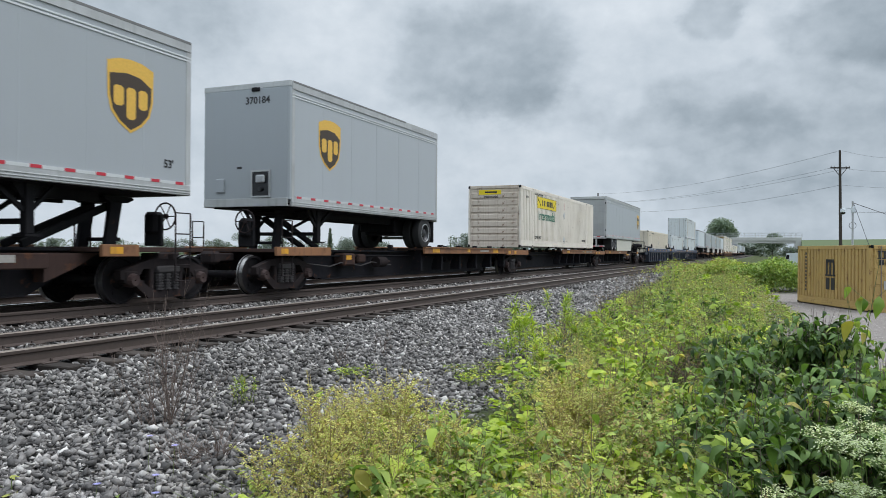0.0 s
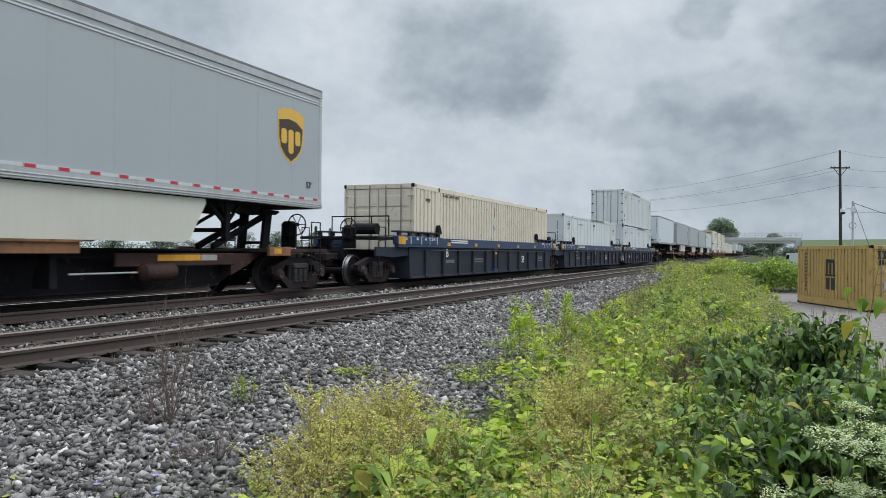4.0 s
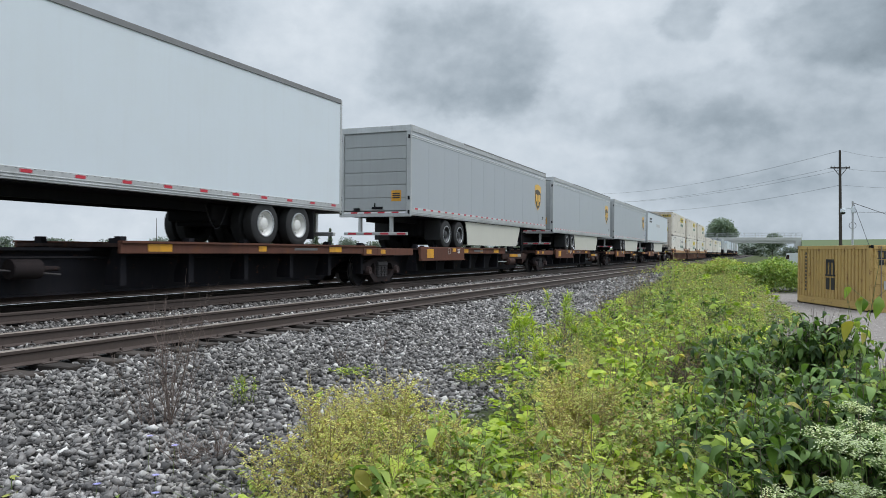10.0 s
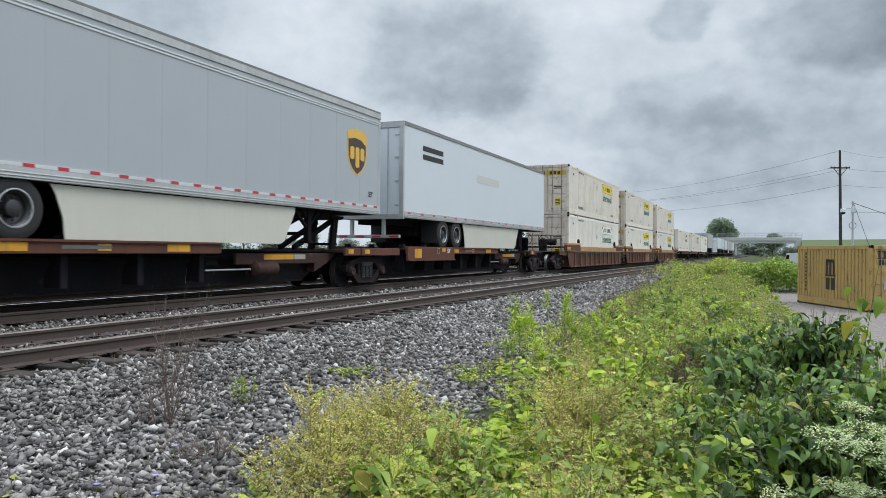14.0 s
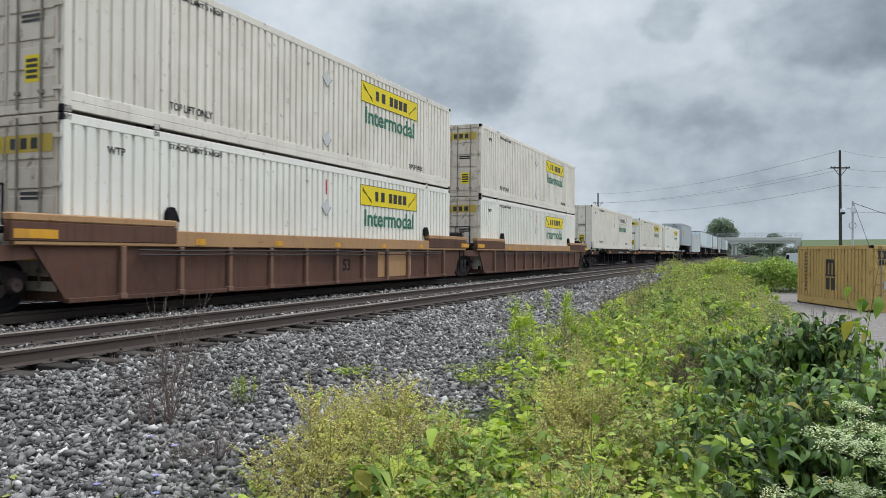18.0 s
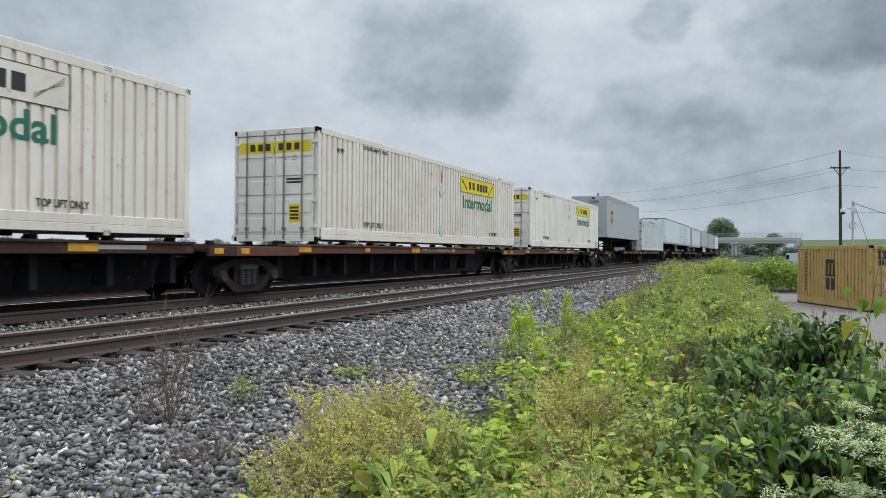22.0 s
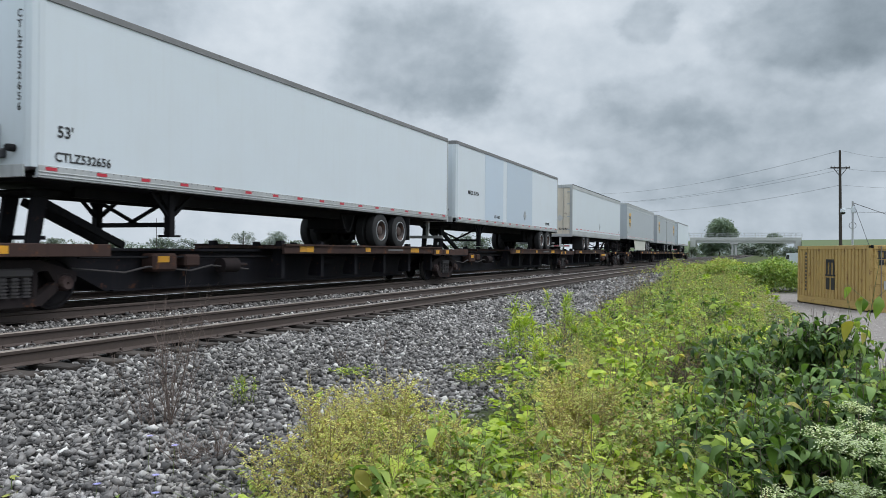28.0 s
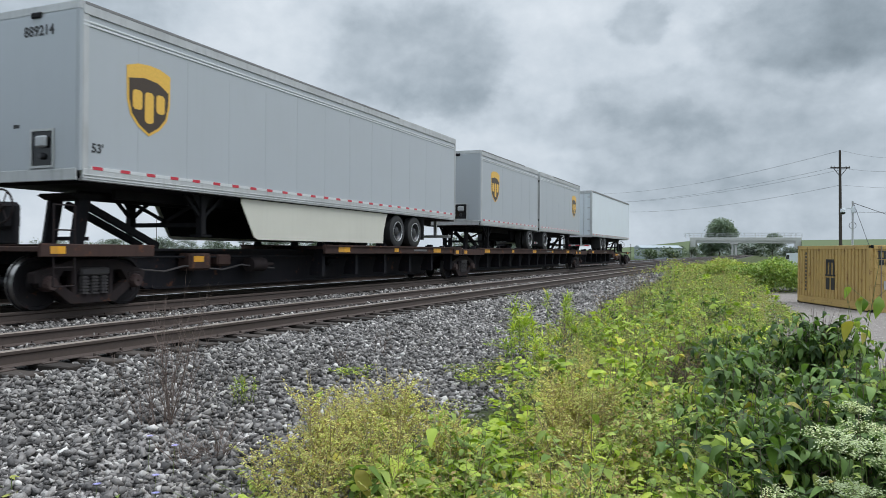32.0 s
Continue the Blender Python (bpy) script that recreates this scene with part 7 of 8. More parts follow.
paint("stem_dry", (0.14, 0.105, 0.09), 0.85, 0.3, (0.09, 0.07, 0.06))
paint("stem_straw", (0.36, 0.29, 0.13), 0.8, 0.3, (0.2, 0.14, 0.07))

# how high the weeds may stand: across the view, the drop of their tops per metre of distance
SKYLINE = [(-0.28, 0.33), (-0.235, 0.225), (-0.17, 0.205), (-0.12, 0.155), (-0.06, 0.15), (0.03, 0.125), (0.09, 0.095), (0.13, 0.09), (0.165, 0.075), (0.21, 0.072), (0.24, 0.052), (0.28, 0.038), (0.305, 0.018), (0.35, 0.013), (0.40, 0.02), (0.44, 0.05), (0.453, 0.15), (0.475, 0.165), (0.49, 0.15), (0.62, 0.15)]


def view_of(x, y):
    a = radians(VIEW_AZ)
    d = -x * math.sin(a) + y * math.cos(a)
    return (x * math.cos(a) + y * math.sin(a)) / d, d


def weed_edge(y):
    return lerp_table(y, [(0, -2.6), (4, -2.85), (5.4, -3.15), (6.4, -2.8), (7.6, -2.4), (9, -2.7), (12, -3.15), (18, -3.95), (30, -4.85), (60, -5.6), (120, -6)])


FORMS = {"fleck": (FLECK_V, FLECK_F), "leaf": (LEAF_V, LEAF_F), "blade": (BLADE_V, BLADE_F), "maple": (MAPLE_V, MAPLE_F), "long": (LONG_V, LONG_F)}


class Weeds:
    """Gathers stems and leaves of one kind of plant."""

    def __init__(self, seed):
        self.rng = np.random.default_rng(seed)
        self.p0, self.p1, self.r0, self.r1 = [], [], [], []
        self.pos, self.yaw, self.pitch, self.roll, self.size = [], [], [], [], []

    def stem(self, a, b, r0, r1):
        self.p0.append(a), self.p1.append(b), self.r0.append(r0), self.r1.append(r1)

    def leaf(self, p, yaw, pitch, roll, size):
        self.pos.append(p), self.yaw.append(yaw), self.pitch.append(pitch), self.roll.append(roll), self.size.append(size)

    def leafy(self, x, y, z, h, n, size, spread=0.12, droop=-0.3, branch=3, thick=0.004, lo=0.15):
        """A stalk with branches, leaves set all along them."""
        g = self.rng
        lean = g.normal(0, 0.12, 2) * h
        top = np.array([x + lean[0], y + lean[1], z + h])
        base = np.array([x, y, z - 0.03])
        self.stem(base, top, thick, thick * 0.4)
        tips = [(base, top)]
        for _ in range(branch):
            k = g.uniform(0.25, 0.8)
            s = base + (top - base) * k
            az = g.uniform(0, 6.28)
            e = s + np.array([math.cos(az) * spread, math.sin(az) * spread, g.uniform(0.25, 0.75) * h * (1 - k)]) * g.uniform(0.7, 1.4)
            e[2] = min(e[2], z + h)
            self.stem(s, e, thick * 0.6, thick * 0.3)
            tips.append((s, e))
        for _ in range(n):
            s, e = tips[g.integers(0, len(tips))]
            k = g.uniform(lo, 1.0)
            self.leaf(s + (e - s) * k, g.uniform(0, 6.28), g.uniform(droop - 0.5, droop + 0.6), g.uniform(-0.5, 0.5), size * g.uniform(0.55, 1.25))

    def meshes(self, name, leaf_mat, stem_mat, form=(LEAF_V, LEAF_F)):
        made = []
        if self.p0:
            made.append((name + "_stems", array_mesh(name + "_stems", [stick_arrays(self.p0, self.p1, self.r0, self.r1)], stem_mat), stem_mat))
        if self.pos:
            ch = scattered(form[0], form[1], np.array(self.pos), np.array(self.yaw), np.array(self.pitch), np.array(self.roll), np.array(self.size))
            made.append((name + "_leaves", array_mesh(name + "_leaves", [ch], leaf_mat, True), leaf_mat))
        return made


KINDS = {  # leaf material, stem material, leaf form, leaf size, leaves, height, spread, droop, branches
    "yellow_melilot": ("leaf_yellow", "stem_straw", "fleck", 0.023, 240, 0.66, 0.15, 0.1, 12),
    "bright_vine": ("leaf_bright", "stem_green", "maple", 0.098, 15, 0.42, 0.2, -0.2, 3),
    "grassy_horseweed": ("leaf_bright", "stem_green", "blade", 0.12, 50, 0.8, 0.03, 0.5, 1),
    "green_bramble": ("leaf_mid", "stem_dry", "leaf", 0.072, 34, 0.62, 0.2, -0.25, 6),
    "olive_weed": ("leaf_olive", "stem_straw", "fleck", 0.04, 74, 0.62, 0.17, 0.0, 8),
    "dark_shrub": ("leaf_dark", "stem_dry", "long", 0.118, 40, 0.9, 0.26, -0.3, 5),
}


def choose(u, d, rng, patch):
    """Which plant grows where: dry clover by the stones, vines amid, dark shrubs by the lot."""
    r = min(0.999, max(0.0, rng.random() * 0.45 + patch * 0.55))
    if d < 9.5:
        if u < 0.2:
            dry = max(1 - ((u + 0.13) / 0.125) ** 2, 1 - ((u - 0.178) / 0.065) ** 2)
            if d < 4.4 and u > -0.1:
                dry -= 0.55
            if rng.random() < 0.17 + 0.7 * dry:
                return "yellow_melilot"
            return "green_bramble" if r < 0.36 else "bright_vine" if r < 0.66 else "olive_weed" if r < 0.92 else "grassy_horseweed"
        if u < 0.345:
            return "green_bramble" if r < 0.33 else "bright_vine" if r < 0.52 else "olive_weed" if r < 0.9 else "grassy_horseweed"
        if u < 0.41 or (d < 4.3 and u < 0.5):
            return "green_bramble" if r < 0.36 else "dark_shrub" if r < 0.5 else "bright_vine" if r < 0.82 else "olive_weed"
        return "dark_shrub" if r < 0.56 else "green_bramble" if r < 0.82 else "bright_vine" if r < 0.95 else "olive_weed"
    if u < 0.2:
        return "grassy_horseweed" if r < 0.28 else "olive_weed" if r < 0.52 else "green_bramble" if r < 0.74 else "bright_vine"
    if d < 18 and u > 0.36:
        return "dark_shrub" if r < 0.12 else "green_bramble" if r < 0.5 else "olive_weed" if r < 0.7 else "bright_vine"
    return "dark_shrub" if r < 0.09 else "green_bramble" if r < 0.4 else "olive_weed" if r < 0.62 else "bright_vine" if r < 0.9 else "grassy_horseweed"


def build_weeds():
    rng = np.random.default_rng(11)
    beds = {}
    for y0, y1, per, grow in ((2.6, 6.0, 46, 0.85), (6.0, 10.0, 34, 1.0), (10.0, 16.0, 24, 1.05), (16.0, 26.0, 16, 1.25), (26.0, 42.0, 6.5, 1.9), (42.0, 75.0, 3.2, 2.6)):
        area = (y1 - y0) * 9.0
        for _ in range(int(area * per)):
            y = rng.uniform(y0, y1)
            x = rng.uniform(-6.5, 2.5)
            edge = weed_edge(y) + 0.25 * math.sin(y * 2.3) + rng.normal(0, 0.22)
            right = 0.15 * y + 0.6
            if y > 15:
                right = min(right, -0.1 + (0.4 if y < 21 else 1.7 if y < 34 else 0.4 if y < 52 else 6) + rng.normal(0, 0.15))
            if x < edge or x > right:
                continue
            u, d = view_of(x, y)
            if d < 2.3 or u > 0.66 or u < -0.7:
                continue
            z = ground_z(x, y)
            patch = min(1.0, max(0.0, 0.5 + 1.1 * noise.noise(Vector((x * 1.5, y * 1.1, 7.0)))))
            kind = choose(u, d, rng, patch)
            top = EYE[2] - (0.006 if d > 46 and u > 0.33 else lerp_table(u, SKYLINE)) * d - z
            if u > 0.44 and d > 20:
                top = EYE[2] - (0.05 + 0.9 * (u - 0.44)) * d - z
            if u > 0.43 and d < 4.4:
                top = EYE[2] - 0.27 * d - z
            h = KINDS[kind][5] * rng.uniform(0.6, 1.25) * (1.0 if d < 20 else 1.25)
            h *= 0.85 + 0.95 * noise.noise(Vector((x * 1.9, y * 1.9, 2.0)))
            lump = min(1.08, max(0.36, 0.8 + 1.0 * noise.noise(Vector((x * 1.15, y * 0.9, 21.0)))))
            h = min(h, top * rng.uniform(0.7, 1.06) * (lump if d < 24 else 0.3 + 0.7 * lump))
            if 5.0 < d < 40 and rng.random() < 0.05:
                h *= rng.uniform(1.25, 1.6)
            if noise.noise(Vector((x * 2.6, y * 2.2, 13.0))) < -0.3 and rng.random() < 0.8:
                continue
            if h < 0.12:
                continue
            if (u < 0.0 and d > 5.6 and rng.random() < 0.72) or (u < 0.085 and d > 6.3 and rng.random() < 0.93):
                continue
            if 0.447 < u < 0.48 and 8.2 < d < 20:
                continue
            if u > 0.41 and d < 9.5:
                if rng.random() < 0.45:
                    continue
                h *= 0.72
            bed = beds.setdefault((kind, 0 if y < 10 else 1 if y < 26 else 2), Weeds(len(beds) + 40))
            lm, sm, form, size, n, hh, spread, droop, br = KINDS[kind]
            fine = 0.8 if d > 6.5 and kind != "yellow_melilot" else 1.0
            bed.leafy(x, y, z, h, max(6, int(n * min(1.3, 0.45 + h / hh * 0.6) / grow ** 0.8 / fine ** 1.6)), size * grow * fine, spread * (1 + 0.4 * (grow - 1)), droop, br, 0.0035 * grow)
    # low vines creeping under the clover
    for _ in range(150):
        u, d = rng.uniform(-0.06, 0.36), rng.uniform(3.6, 5.6)
        x, y = ahead(u, d)
        if x < weed_edge(y):
            continue
        kind = "bright_vine" if rng.random() < 0.6 else "green_bramble"
        bed = beds.setdefault((kind, 0), Weeds(len(beds) + 40))
        lm, sm, form, size, n, hh, spread, droop, br = KINDS[kind]
        bed.leafy(x, y, ground_z(x, y), rng.uniform(0.2, 0.44), int(n * 0.8), size, spread, droop, br, 0.0035)
    # the same growth goes on beside and behind the viewer, lower
    for _ in range(900):
        x, y = rng.uniform(-4.0, 3.5), rng.uniform(-12.0, 2.6)
        u, d = view_of(x, y)
        if x < weed_edge(0) + rng.normal(0, 0.2) or math.hypot(x, y) < 1.3 or (d > -0.4 and abs(u * d) < 0.72 * abs(d) + 0.7):
            continue
        kind = ("yellow_melilot", "green_bramble", "olive_weed", "bright_vine")[int(rng.integers(0, 4))]
        bed = beds.setdefault((kind, 0), Weeds(len(beds) + 40))
        lm, sm, form, size, n, hh, spread, droop, br = KINDS[kind]
        bed.leafy(x, y, ground_z(x, y), hh * rng.uniform(0.4, 0.8), max(6, int(n * 0.6)), size, spread, droop, br, 0.0035)
    words = {"yellow_melilot": "yellowing feathery sweet clover", "bright_vine": "bright green broad-leaved vines", "grassy_horseweed": "tall narrow-leaved green horseweed", "green_bramble": "tangled mid-green brambles", "olive_weed": "olive and straw coloured weeds", "dark_shrub": "dark green drooping pokeweed leaves"}
    for (kind, zone), bed in beds.items():
        where = ("close by on the bank", "along the trackside bank", "far along the line")[zone]
        root = empty(kind + "_patch")
        tagged(root, words[kind] + " " + where, "weeds", "trackside weeds", kind="stuff")
        form = FORMS[KINDS[kind][2]] if zone < 2 else FORMS["fleck"]
        for nm, me, mat in bed.meshes(kind, KINDS[kind][0], KINDS[kind][1], form):
            part(nm, me, mat, root)


build_weeds()


def weed_thing(name, label, x, y, seed, kind, h, count=1, spread=0.1, leaves=None, mats=None, size=None, droop=None, young=""):
    """One plant that stands out, as a thing with stems and leaves; young: a paler leaf material for its tops, as if
    lit.
    """
    lm, sm, form, sz, n, hh, sp, dr, br = KINDS[kind]
    w = Weeds(seed)
    for _ in range(count):
        a, b = w.rng.normal(0, spread, 2)
        w.leafy(a, b, 0, h * w.rng.uniform(0.78, 1.0), leaves or n, size or sz, sp, dr if droop is None else droop, br, 0.005)
    root = empty(name, pose(x, y, ground_z(x, y)))
    tagged(root, label, "plant")
    f = FORMS[form]
    # light on the upper leaves is put into a paler material
    if young:
        top = Weeds(seed)
        high = [i for i, q in enumerate(w.pos) if q[2] > h * w.rng.uniform(0.5, 1.05)]
        for mine, fresh in zip((w.pos, w.yaw, w.pitch, w.roll, w.size), (top.pos, top.yaw, top.pitch, top.roll, top.size)):
            fresh.extend(mine[i] for i in high)
            for i in reversed(high):
                del mine[i]
        if top.pos:
            part("young_foliage", top.meshes(name, young, sm, f)[0][1], young, root, "paler leaves at the top, light put into their colour")["kind"] = "stuff"
    for nm, me, mat in w.meshes(name, (mats or (lm, sm))[0], (mats or (lm, sm))[1], f):
        part("stalk" if nm.endswith("stems") else "foliage", me, mat, root)["kind"] = "stuff"
    return root


def place(u, d):
    x, y = ahead(u, d)
    return x, y


def build_single_plants():
    # dark shrubs at the edge of the lot; drop: how far the top lies under the eye for each metre away
    for i, (u, d, drop, c, w) in enumerate([(0.36, 6.6, 0.17, 8, 0.1), (0.385, 7.0, 0.145, 11, 0.12), (0.41, 6.8, 0.14, 11, 0.12), (0.435, 6.0, 0.19, 9, 0.12), (0.478, 8.0, 0.072, 12, 0.1), (0.505, 7.9, 0.066, 12, 0.11), (0.53, 7.8, 0.085, 10, 0.1), (0.53, 6.8, 0.13, 12, 0.13), (0.56, 6.0, 0.15, 13, 0.14), (0.592, 5.6, 0.13, 13, 0.14), (0.4, 5.3, 0.185, 9, 0.15), (0.45, 5.0, 0.2, 9, 0.15), (0.5, 5.2, 0.165, 11, 0.17), (0.55, 5.0, 0.165, 12, 0.17), (0.6, 4.8, 0.15, 10, 0.15)]):
        x, y = place(u, d)
        weed_thing("pokeweed_bush", "dark green bush with large drooping leaves", x, y, 200 + i, "dark_shrub", EYE[2] - drop * d - ground_z(x, y), c, w, 52, ("leaf_dark", "stem_dry"), 0.108, -0.3, "leaf_mid" if i % 3 == 0 else "")
    # a single stalk reaching up before the container
    x, y = place(0.535, 6.2)
    weed_thing("tall_stalk", "tall stalk with large pale-green hanging leaves", x, y, 230, "dark_shrub", EYE[2] + 0.01 * 6.2 - ground_z(x, y), 1, 0.04, 16, ("leaf_mid", "stem_green"), 0.16, -0.9)
    # feathery clover plumes over the stones
    for i, (u, d, drop) in enumerate([(-0.128, 5.2, 0.15), (-0.105, 5.4, 0.165), (-0.075, 5.3, 0.16), (-0.045, 5.4, 0.145), (-0.15, 4.8, 0.2), (-0.02, 5.0, 0.19), (0.145, 5.6, 0.16), (0.175, 5.6, 0.15), (0.2, 5.5, 0.155), (0.16, 5.0, 0.19), (-0.185, 4.7, 0.23)]):
        x, y = place(u, d)
        weed_thing("sweet_clover", "feathery yellowing sweet clover gone to seed", x, y, 400 + i, "yellow_melilot", EYE[2] - drop * d - ground_z(x, y), 6, 0.11, 330, None, 0.023)
    # young saplings standing up out of the brambles
    for i, (u, d, drop, mat) in enumerate([(0.225, 6.6, 0.125, "leaf_mid"), (0.255, 7.2, 0.105, "leaf_mid"), (0.285, 7.8, 0.095, "leaf_mid"), (0.2, 7.0, 0.13, "leaf_mid"), (0.33, 9.0, 0.085, "leaf_mid"), (0.37, 9.6, 0.075, "leaf_mid"), (0.31, 6.2, 0.15, "leaf_mid"), (0.27, 5.4, 0.19, "leaf_mid"), (0.235, 5.0, 0.22, "leaf_bright"), (0.4, 9.0, 0.08, "leaf_mid"), (0.245, 10.5, 0.06, "leaf_bright")]):
        x, y = place(u, d)
        weed_thing("sapling", "young broad-leaved sapling among the brambles", x, y, 460 + i, "green_bramble", EYE[2] - drop * d - ground_z(x, y), 3, 0.12, 46, (mat, "stem_dry"), 0.092, -0.4, "leaf_bright")
    # rusty seed heads and dry plumes among the brambles
    for i, (u, d, drop) in enumerate([(0.315, 8.6, 0.105), (0.335, 8.2, 0.12), (0.3, 9.2, 0.105), (0.235, 17, 0.012), (0.265, 18, 0.002), (0.285, 19, 0.004), (0.21, 15, 0.03), (0.25, 14, 0.035), (0.17, 11, 0.07)]):
        x, y = place(u, d)
        weed_thing("dry_dock", "rusty brown seed plume on thin stalks", x, y, 420 + i, "yellow_melilot", max(0.5, EYE[2] - drop * d - ground_z(x, y)), 4 if i < 3 else 2, 0.13, 80 if i < 3 else 45, ("leaf_rust", "stem_dry"), 0.03 if i < 3 else 0.045)
    # long pale canes arching out of the brambles
    for i, (u, d, drop) in enumerate([(0.19, 7.5, 0.11), (0.24, 9.0, 0.075), (0.27, 11.0, 0.05), (0.21, 6.2, 0.14), (0.3, 12.0, 0.035), (0.36, 11.0, 0.04), (0.33, 9.0, 0.07)]):
        x, y = place(u, d)
        weed_thing("bramble_cane", "tall bramble cane with sparse bright leaves", x, y, 440 + i, "bright_vine", EYE[2] - drop * d - ground_z(x, y), 2, 0.12, 22, ("leaf_bright" if i % 2 else "leaf_mid", "stem_dry"), 0.1)
    x, y = place(-0.055, 4.3)
    weed_thing("burdock_plant", "broad-leaved bright green plant on a red stem", x, y, 231, "dark_shrub", 0.66, 4, 0.06, 16, ("leaf_mid", "stem_green"), 0.17, -0.35, "leaf_bright")
    x, y = place(0.11, 11.0)
    weed_thing("horseweed_plant", "tall upright green plant with narrow leaves", x, y, 232, "grassy_horseweed", 0.98, 5, 0.12, 110, ("leaf_bright", "stem_green"), 0.15)
    for i, (u, d, h) in enumerate(((0.085, 10.4, 0.75), (0.15, 11.5, 1.05), (0.165, 12.2, 0.95), (0.135, 9.4, 0.7), (0.19, 10.0, 0.85))):
        x, y = place(u, d)
        weed_thing("horseweed_plant", "tall upright green plant with narrow leaves", x, y, 260 + i, "grassy_horseweed", h, 3, 0.1, 90, ("leaf_bright", "stem_green"), 0.13)
    x, y = place(-0.27, 7.3)
    weed_thing("ballast_weed", "small bright green weed rooted in the ballast", x, y, 233, "grassy_horseweed", 0.3, 9, 0.07, 26, None, 0.06)
    for i, (u, d, h) in enumerate([(-0.33, 4.6, 0.16), (-0.3, 4.55, 0.1), (-0.585, 4.7, 0.1), (-0.24, 5.0, 0.2)]):
        x, y = place(u, d)
        weed_thing("low_vine", "low yellow-green vine leaves over the stones", x, y, 240 + i, "bright_vine", h, 2, 0.09, 3, ("leaf_bright" if i % 2 else "leaf_yellow", "stem_green"), 0.085)
    for i, (u, d, h) in enumerate(((0.025, 9.4, 0.2), (0.05, 9.0, 0.22), (0.07, 9.6, 0.26), (0.08, 12.0, 0.22), (0.11, 13.0, 0.25), (-0.12, 9.0, 0.14))):
        x, y = place(u, d)
        weed_thing("ballast_weed", "small yellow-green weed rooted in the ballast", x, y, 270 + i, "olive_weed", h, 5, 0.12, 34, ("leaf_bright" if i % 2 else "leaf_olive", "stem_green"), 0.05)
    # dry stalks in the ballast
    for i, (u, d, h, c) in enumerate([(-0.36, 6.4, 1.3, 22), (-0.385, 6.3, 0.7, 8), (-0.3, 5.7, 0.34, 16), (-0.34, 5.5, 0.24, 12), (-0.13, 9.5, 0.5, 6), (-0.08, 10.5, 0.5, 6)]):
        w = Weeds(300 + i)
        for _ in range(c):
            a = w.rng.normal(0, 0.045, 2)
            lean = w.rng.normal(0, 0.2 if h > 0.4 else 0.7, 2) * h
            hh = h * w.rng.uniform(0.35, 1.0)
            b0, b1 = np.array([a[0], a[1], -0.03]), np.array([a[0] + lean[0], a[1] + lean[1], hh])
            mid = b0 + (b1 - b0) * 0.55 + np.array([*w.rng.normal(0, 0.02, 2), 0])
            w.stem(b0, mid, 0.004, 0.0028)
            w.stem(mid, b1, 0.0028, 0.0013)
            for _ in range(9):
                k = w.rng.uniform(0.2, 0.95)
                s = b0 + (b1 - b0) * k
                az = w.rng.uniform(0, 6.28)
                l = w.rng.uniform(0.05, 0.2) * h
                w.stem(s, s + np.array([math.cos(az) * l * 0.6, math.sin(az) * l * 0.6, l]), 0.0022, 0.001)
        x, y = place(u, d)
        root = empty("dead_weed", pose(x, y, ground_z(x, y)))
        tagged(root, "bare dead brown weed stalks standing in the ballast", "plant", "dead weeds")
        for nm, me, mat in w.meshes("dead_weed", "leaf_olive", "stem_dry"):
            part("stalk", me, mat, root)["kind"] = "stuff"
    # wild carrot with white umbels
    for i, (u, d, h, c) in enumerate([(0.56, 3.5, 0.89, 9), (0.592, 3.3, 0.87, 8), (0.52, 3.35, 0.62, 5), (0.575, 3.2, 0.54, 5)]):
        w, fl = Weeds(320 + i), Weeds(330 + i)
        for _ in range(c):
            a = w.rng.normal(0, 0.1, 2)
            top = np.array([a[0] + w.rng.normal(0, 0.09), a[1] + w.rng.normal(0, 0.09), h * w.rng.uniform(0.8, 1.0)])
            w.stem(np.array([a[0], a[1], -0.03]), top, 0.004, 0.002)
            for _ in range(10):
                k = w.rng.uniform(0.3, 0.9)
                w.leaf(np.array([a[0], a[1], 0]) + (top - np.array([a[0], a[1], 0])) * k, w.rng.uniform(0, 6.28), w.rng.uniform(-0.3, 0.5), 0, 0.05)
            for _ in range(24):
                az, r = w.rng.uniform(0, 6.28), 0.092 * math.sqrt(w.rng.random())
                e = top + np.array([math.cos(az) * r, math.sin(az) * r, 0.045 - 3 * r * r + w.rng.normal(0, 0.006)])
                w.stem(top, e, 0.0015, 0.001)
                for _ in range(11):
                    o = w.rng.normal(0, 0.009, 3)
                    fl.leaf(e + o, w.rng.uniform(0, 6.28), w.rng.uniform(-0.3, 0.3), w.rng.uniform(-0.4, 0.4), 0.0135)
        x, y = place(u, d)
        root = empty("wild_carrot", pose(x, y, ground_z(x, y)))
        tagged(root, "wild carrot with white lacy flower heads", "plant", "wild carrots")
        for nm, me, mat in w.meshes("wild_carrot", "leaf_mid", "stem_green"):
            part("stalk" if nm.endswith("stems") else "foliage", me, mat, root)["kind"] = "stuff"
        part("flower_head", fl.meshes("flowers", "flower_white", "stem_green")[0][1], "flower_white", root)
    # chicory
    for i, (u, d, drop) in enumerate([(-0.39, 5.2, 0.2477), (-0.357, 5.1, 0.26), (-0.382, 4.7, 0.2995), (-0.46, 4.6, 0.312), (-0.382, 4.4, 0.323), (-0.231, 4.7, 0.2995)]):
        x, y = place(u, d)
        h = EYE[2] - drop * d - ground_z(x, y)
        w, fl = Weeds(350 + i), Weeds(360 + i)
        top = np.array([0.02, 0, h])
        w.stem(np.array([0, 0, -0.03]), top, 0.003, 0.002)
        for k in range(14):
            fl.leaf(top, 2 * math.pi * k / 14, 0.25, 0, 0.027)
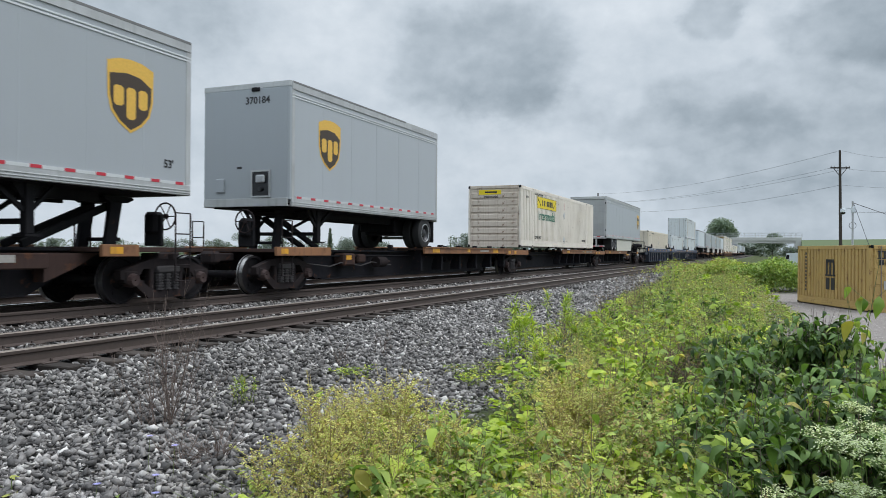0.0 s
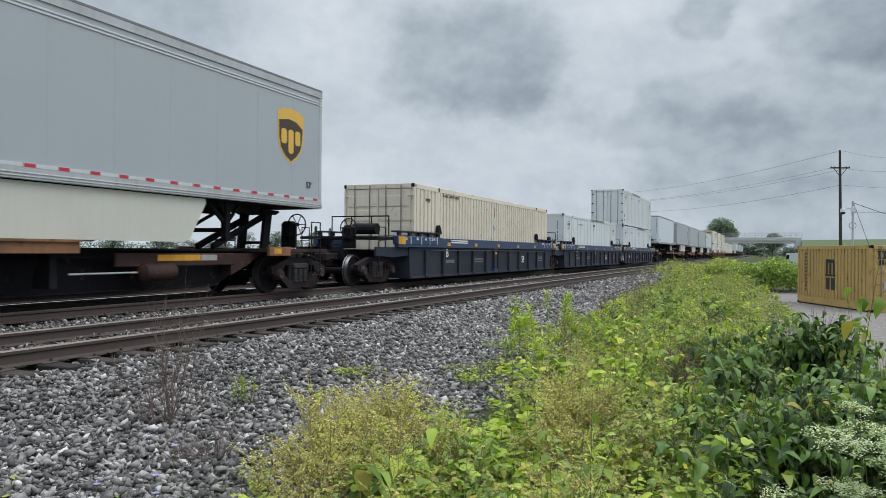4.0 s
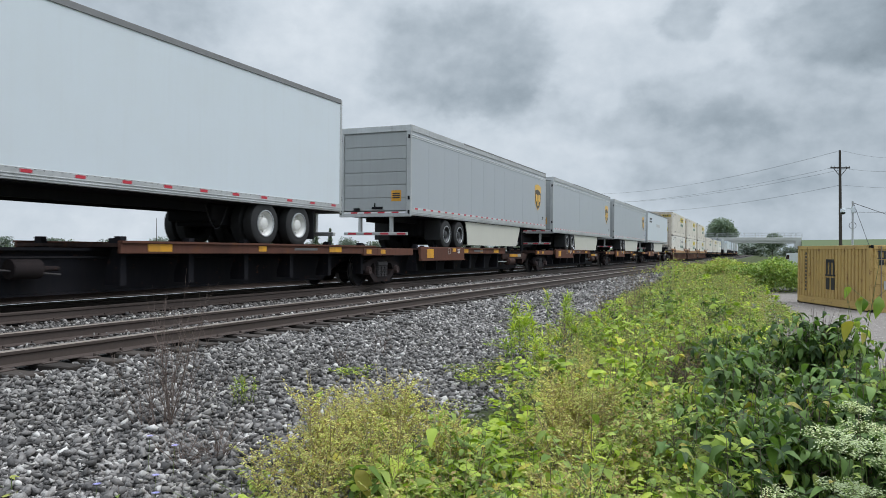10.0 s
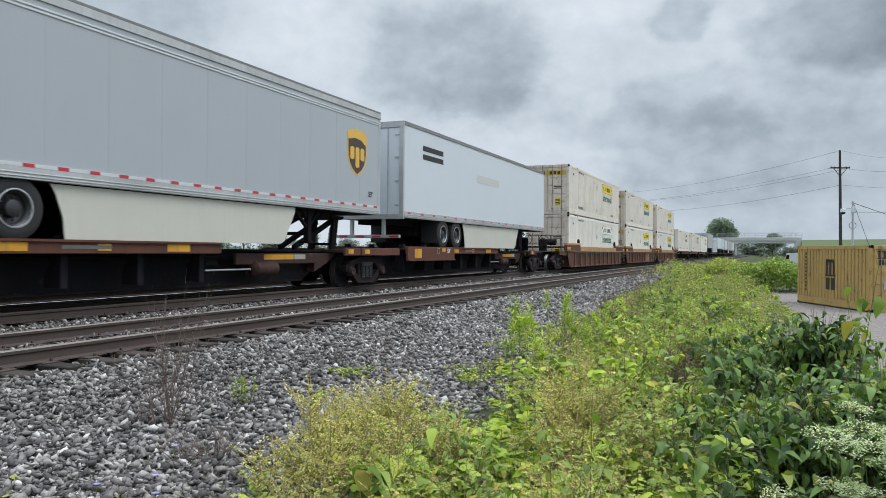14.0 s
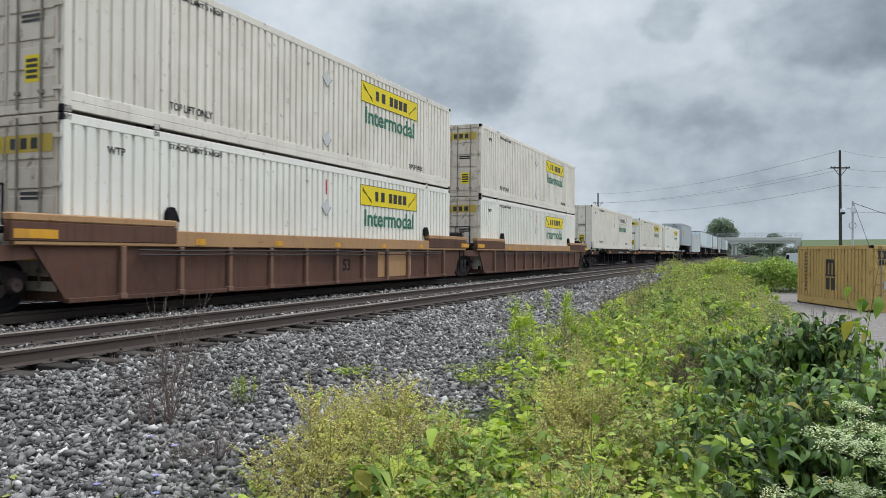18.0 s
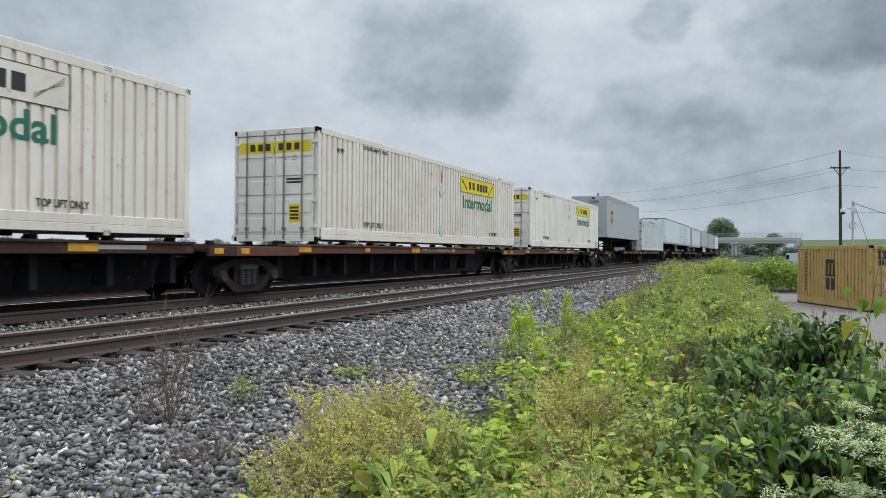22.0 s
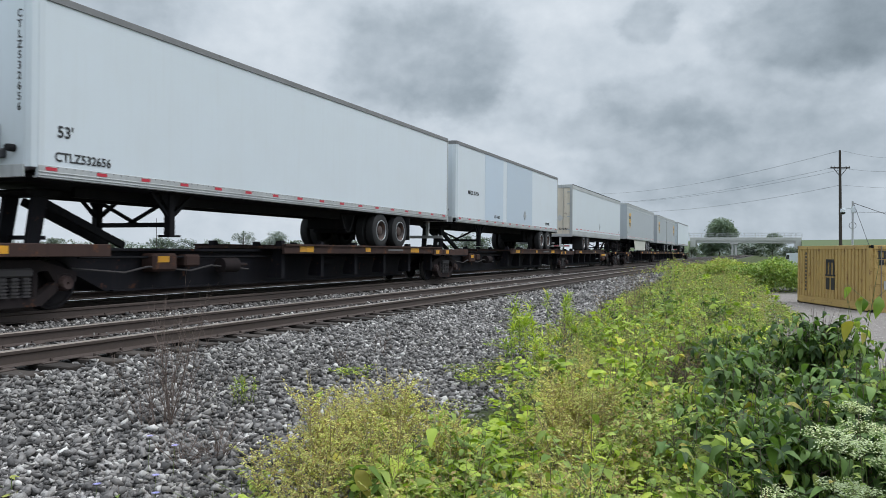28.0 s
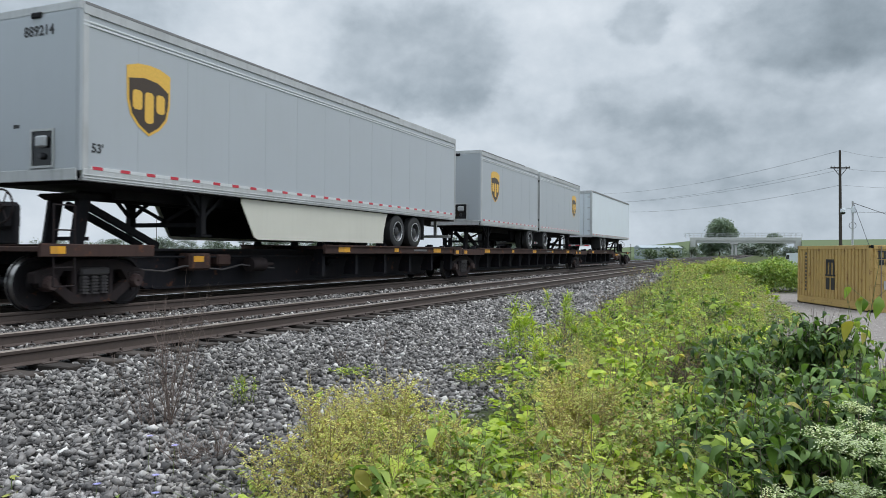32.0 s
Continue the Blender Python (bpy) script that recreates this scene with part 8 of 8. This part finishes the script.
        x, y = place(u, d)
        root = empty("chicory_flower", pose(x, y, ground_z(x, y)))
        tagged(root, "pale blue chicory flower on a thin stalk", "flower", "chicory flowers")
        part("stem", w.meshes("chicory", "leaf_mid", "stem_green")[0][1], "stem_green", root)
        part("blossom", fl.meshes("petals", "flower_blue", "stem_green", (BLADE_V * np.array([3.2, 1, 1], dtype=np.float32), BLADE_F))[0][1], "flower_blue", root)
    # bent straw stems over the clover
    for i, (u0, d0, u1, d1, h) in enumerate([(0.0, 4.5, 0.14, 4.9, 0.5), (-0.15, 4.6, -0.25, 4.3, 0.4), (0.02, 4.4, 0.0, 5.0, 0.6), (0.3, 4.0, 0.45, 4.2, 0.32)]):
        w = Weeds(370 + i)
        a, b = np.array([*place(u0, d0), 0]), np.array([*place(u1, d1), 0])
        z = ground_z(a[0], a[1])
        pts = [np.array([0, 0, -0.03]), (b - a) * 0.4 + np.array([0, 0, h * 0.7]), (b - a) + np.array([0, 0, h])]
        w.stem(pts[0], pts[1], 0.006, 0.004)
        w.stem(pts[1], pts[2], 0.004, 0.002)
        for _ in range(7):
            k = w.rng.uniform(0.3, 1)
            s = pts[1] + (pts[2] - pts[1]) * k
            w.stem(s, s + np.array([*w.rng.normal(0, 0.06, 2), w.rng.uniform(0.02, 0.1)]), 0.002, 0.001)
        root = empty("straw_stalk", pose(a[0], a[1], z))
        tagged(root, "bent straw-coloured stalk leaning over the clover", "plant", "straw stalks")
        part("stalk", w.meshes("straw", "leaf_olive", "stem_straw")[0][1], "stem_straw", root)["kind"] = "stuff"


build_single_plants()


def build_brush():
    """Added near-black brush standing in for the shade under the train, and vines heaped before the van."""
    rng = np.random.default_rng(5)
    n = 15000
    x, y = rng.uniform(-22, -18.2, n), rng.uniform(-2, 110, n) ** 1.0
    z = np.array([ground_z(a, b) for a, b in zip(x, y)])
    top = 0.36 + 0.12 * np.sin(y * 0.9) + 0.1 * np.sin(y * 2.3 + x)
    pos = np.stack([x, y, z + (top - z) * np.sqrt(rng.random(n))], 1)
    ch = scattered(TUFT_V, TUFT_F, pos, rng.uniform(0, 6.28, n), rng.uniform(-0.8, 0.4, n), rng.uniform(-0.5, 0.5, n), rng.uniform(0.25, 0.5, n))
    tagged(part("dark_brush", array_mesh("dark_brush", [ch], "leaf_shade_black"), "leaf_shade_black"), "added near-black brush along the far tracks, standing in for shade", "brush", kind="stuff")
    chunks = []
    for u, d, wide, lo, hi in ((0.365, 46, 3.4, 0.038, 0.012), (0.402, 47, 2.6, 0.036, 0.012), (0.43, 44, 2.2, 0.036, 0.011), (0.46, 45, 2.0, 0.034, 0.012), (0.5, 46, 1.8, 0.03, 0.012)):
        n = 4500
        a, b = ahead(u, d)
        px, py = a + rng.normal(0, wide * 0.5, n), b + rng.normal(0, 1.0, n)
        base = np.array([ground_z(p, q) for p, q in zip(px, py)])
        t = EYE[2] - hi * d + 0.2 * np.sin(px * 2.1) + 0.14 * np.sin(px * 5.3 + py * 2) + rng.normal(0, 0.07, n) - 0.2 * ((px - a) / wide) ** 2
        pos = np.stack([px, py, base + (t - base) * np.sqrt(rng.random(n))], 1)
        chunks.append(scattered(TUFT_V, TUFT_F, pos, rng.uniform(0, 6.28, n), rng.uniform(-1.0, 0.2, n), rng.uniform(-0.5, 0.5, n), rng.uniform(0.1, 0.21, n)))
    tagged(part("weed_heap", array_mesh("weed_heap", chunks[:2], "leaf_olive"), "leaf_olive"), "olive weeds heaped along the far bank", "weeds", kind="stuff")
    tagged(part("vine_heap", array_mesh("vine_heap", chunks[2:], "leaf_vine"), "leaf_vine"), "green vines heaped over the edge of the lot", "vines", kind="stuff")


build_brush()

motions()
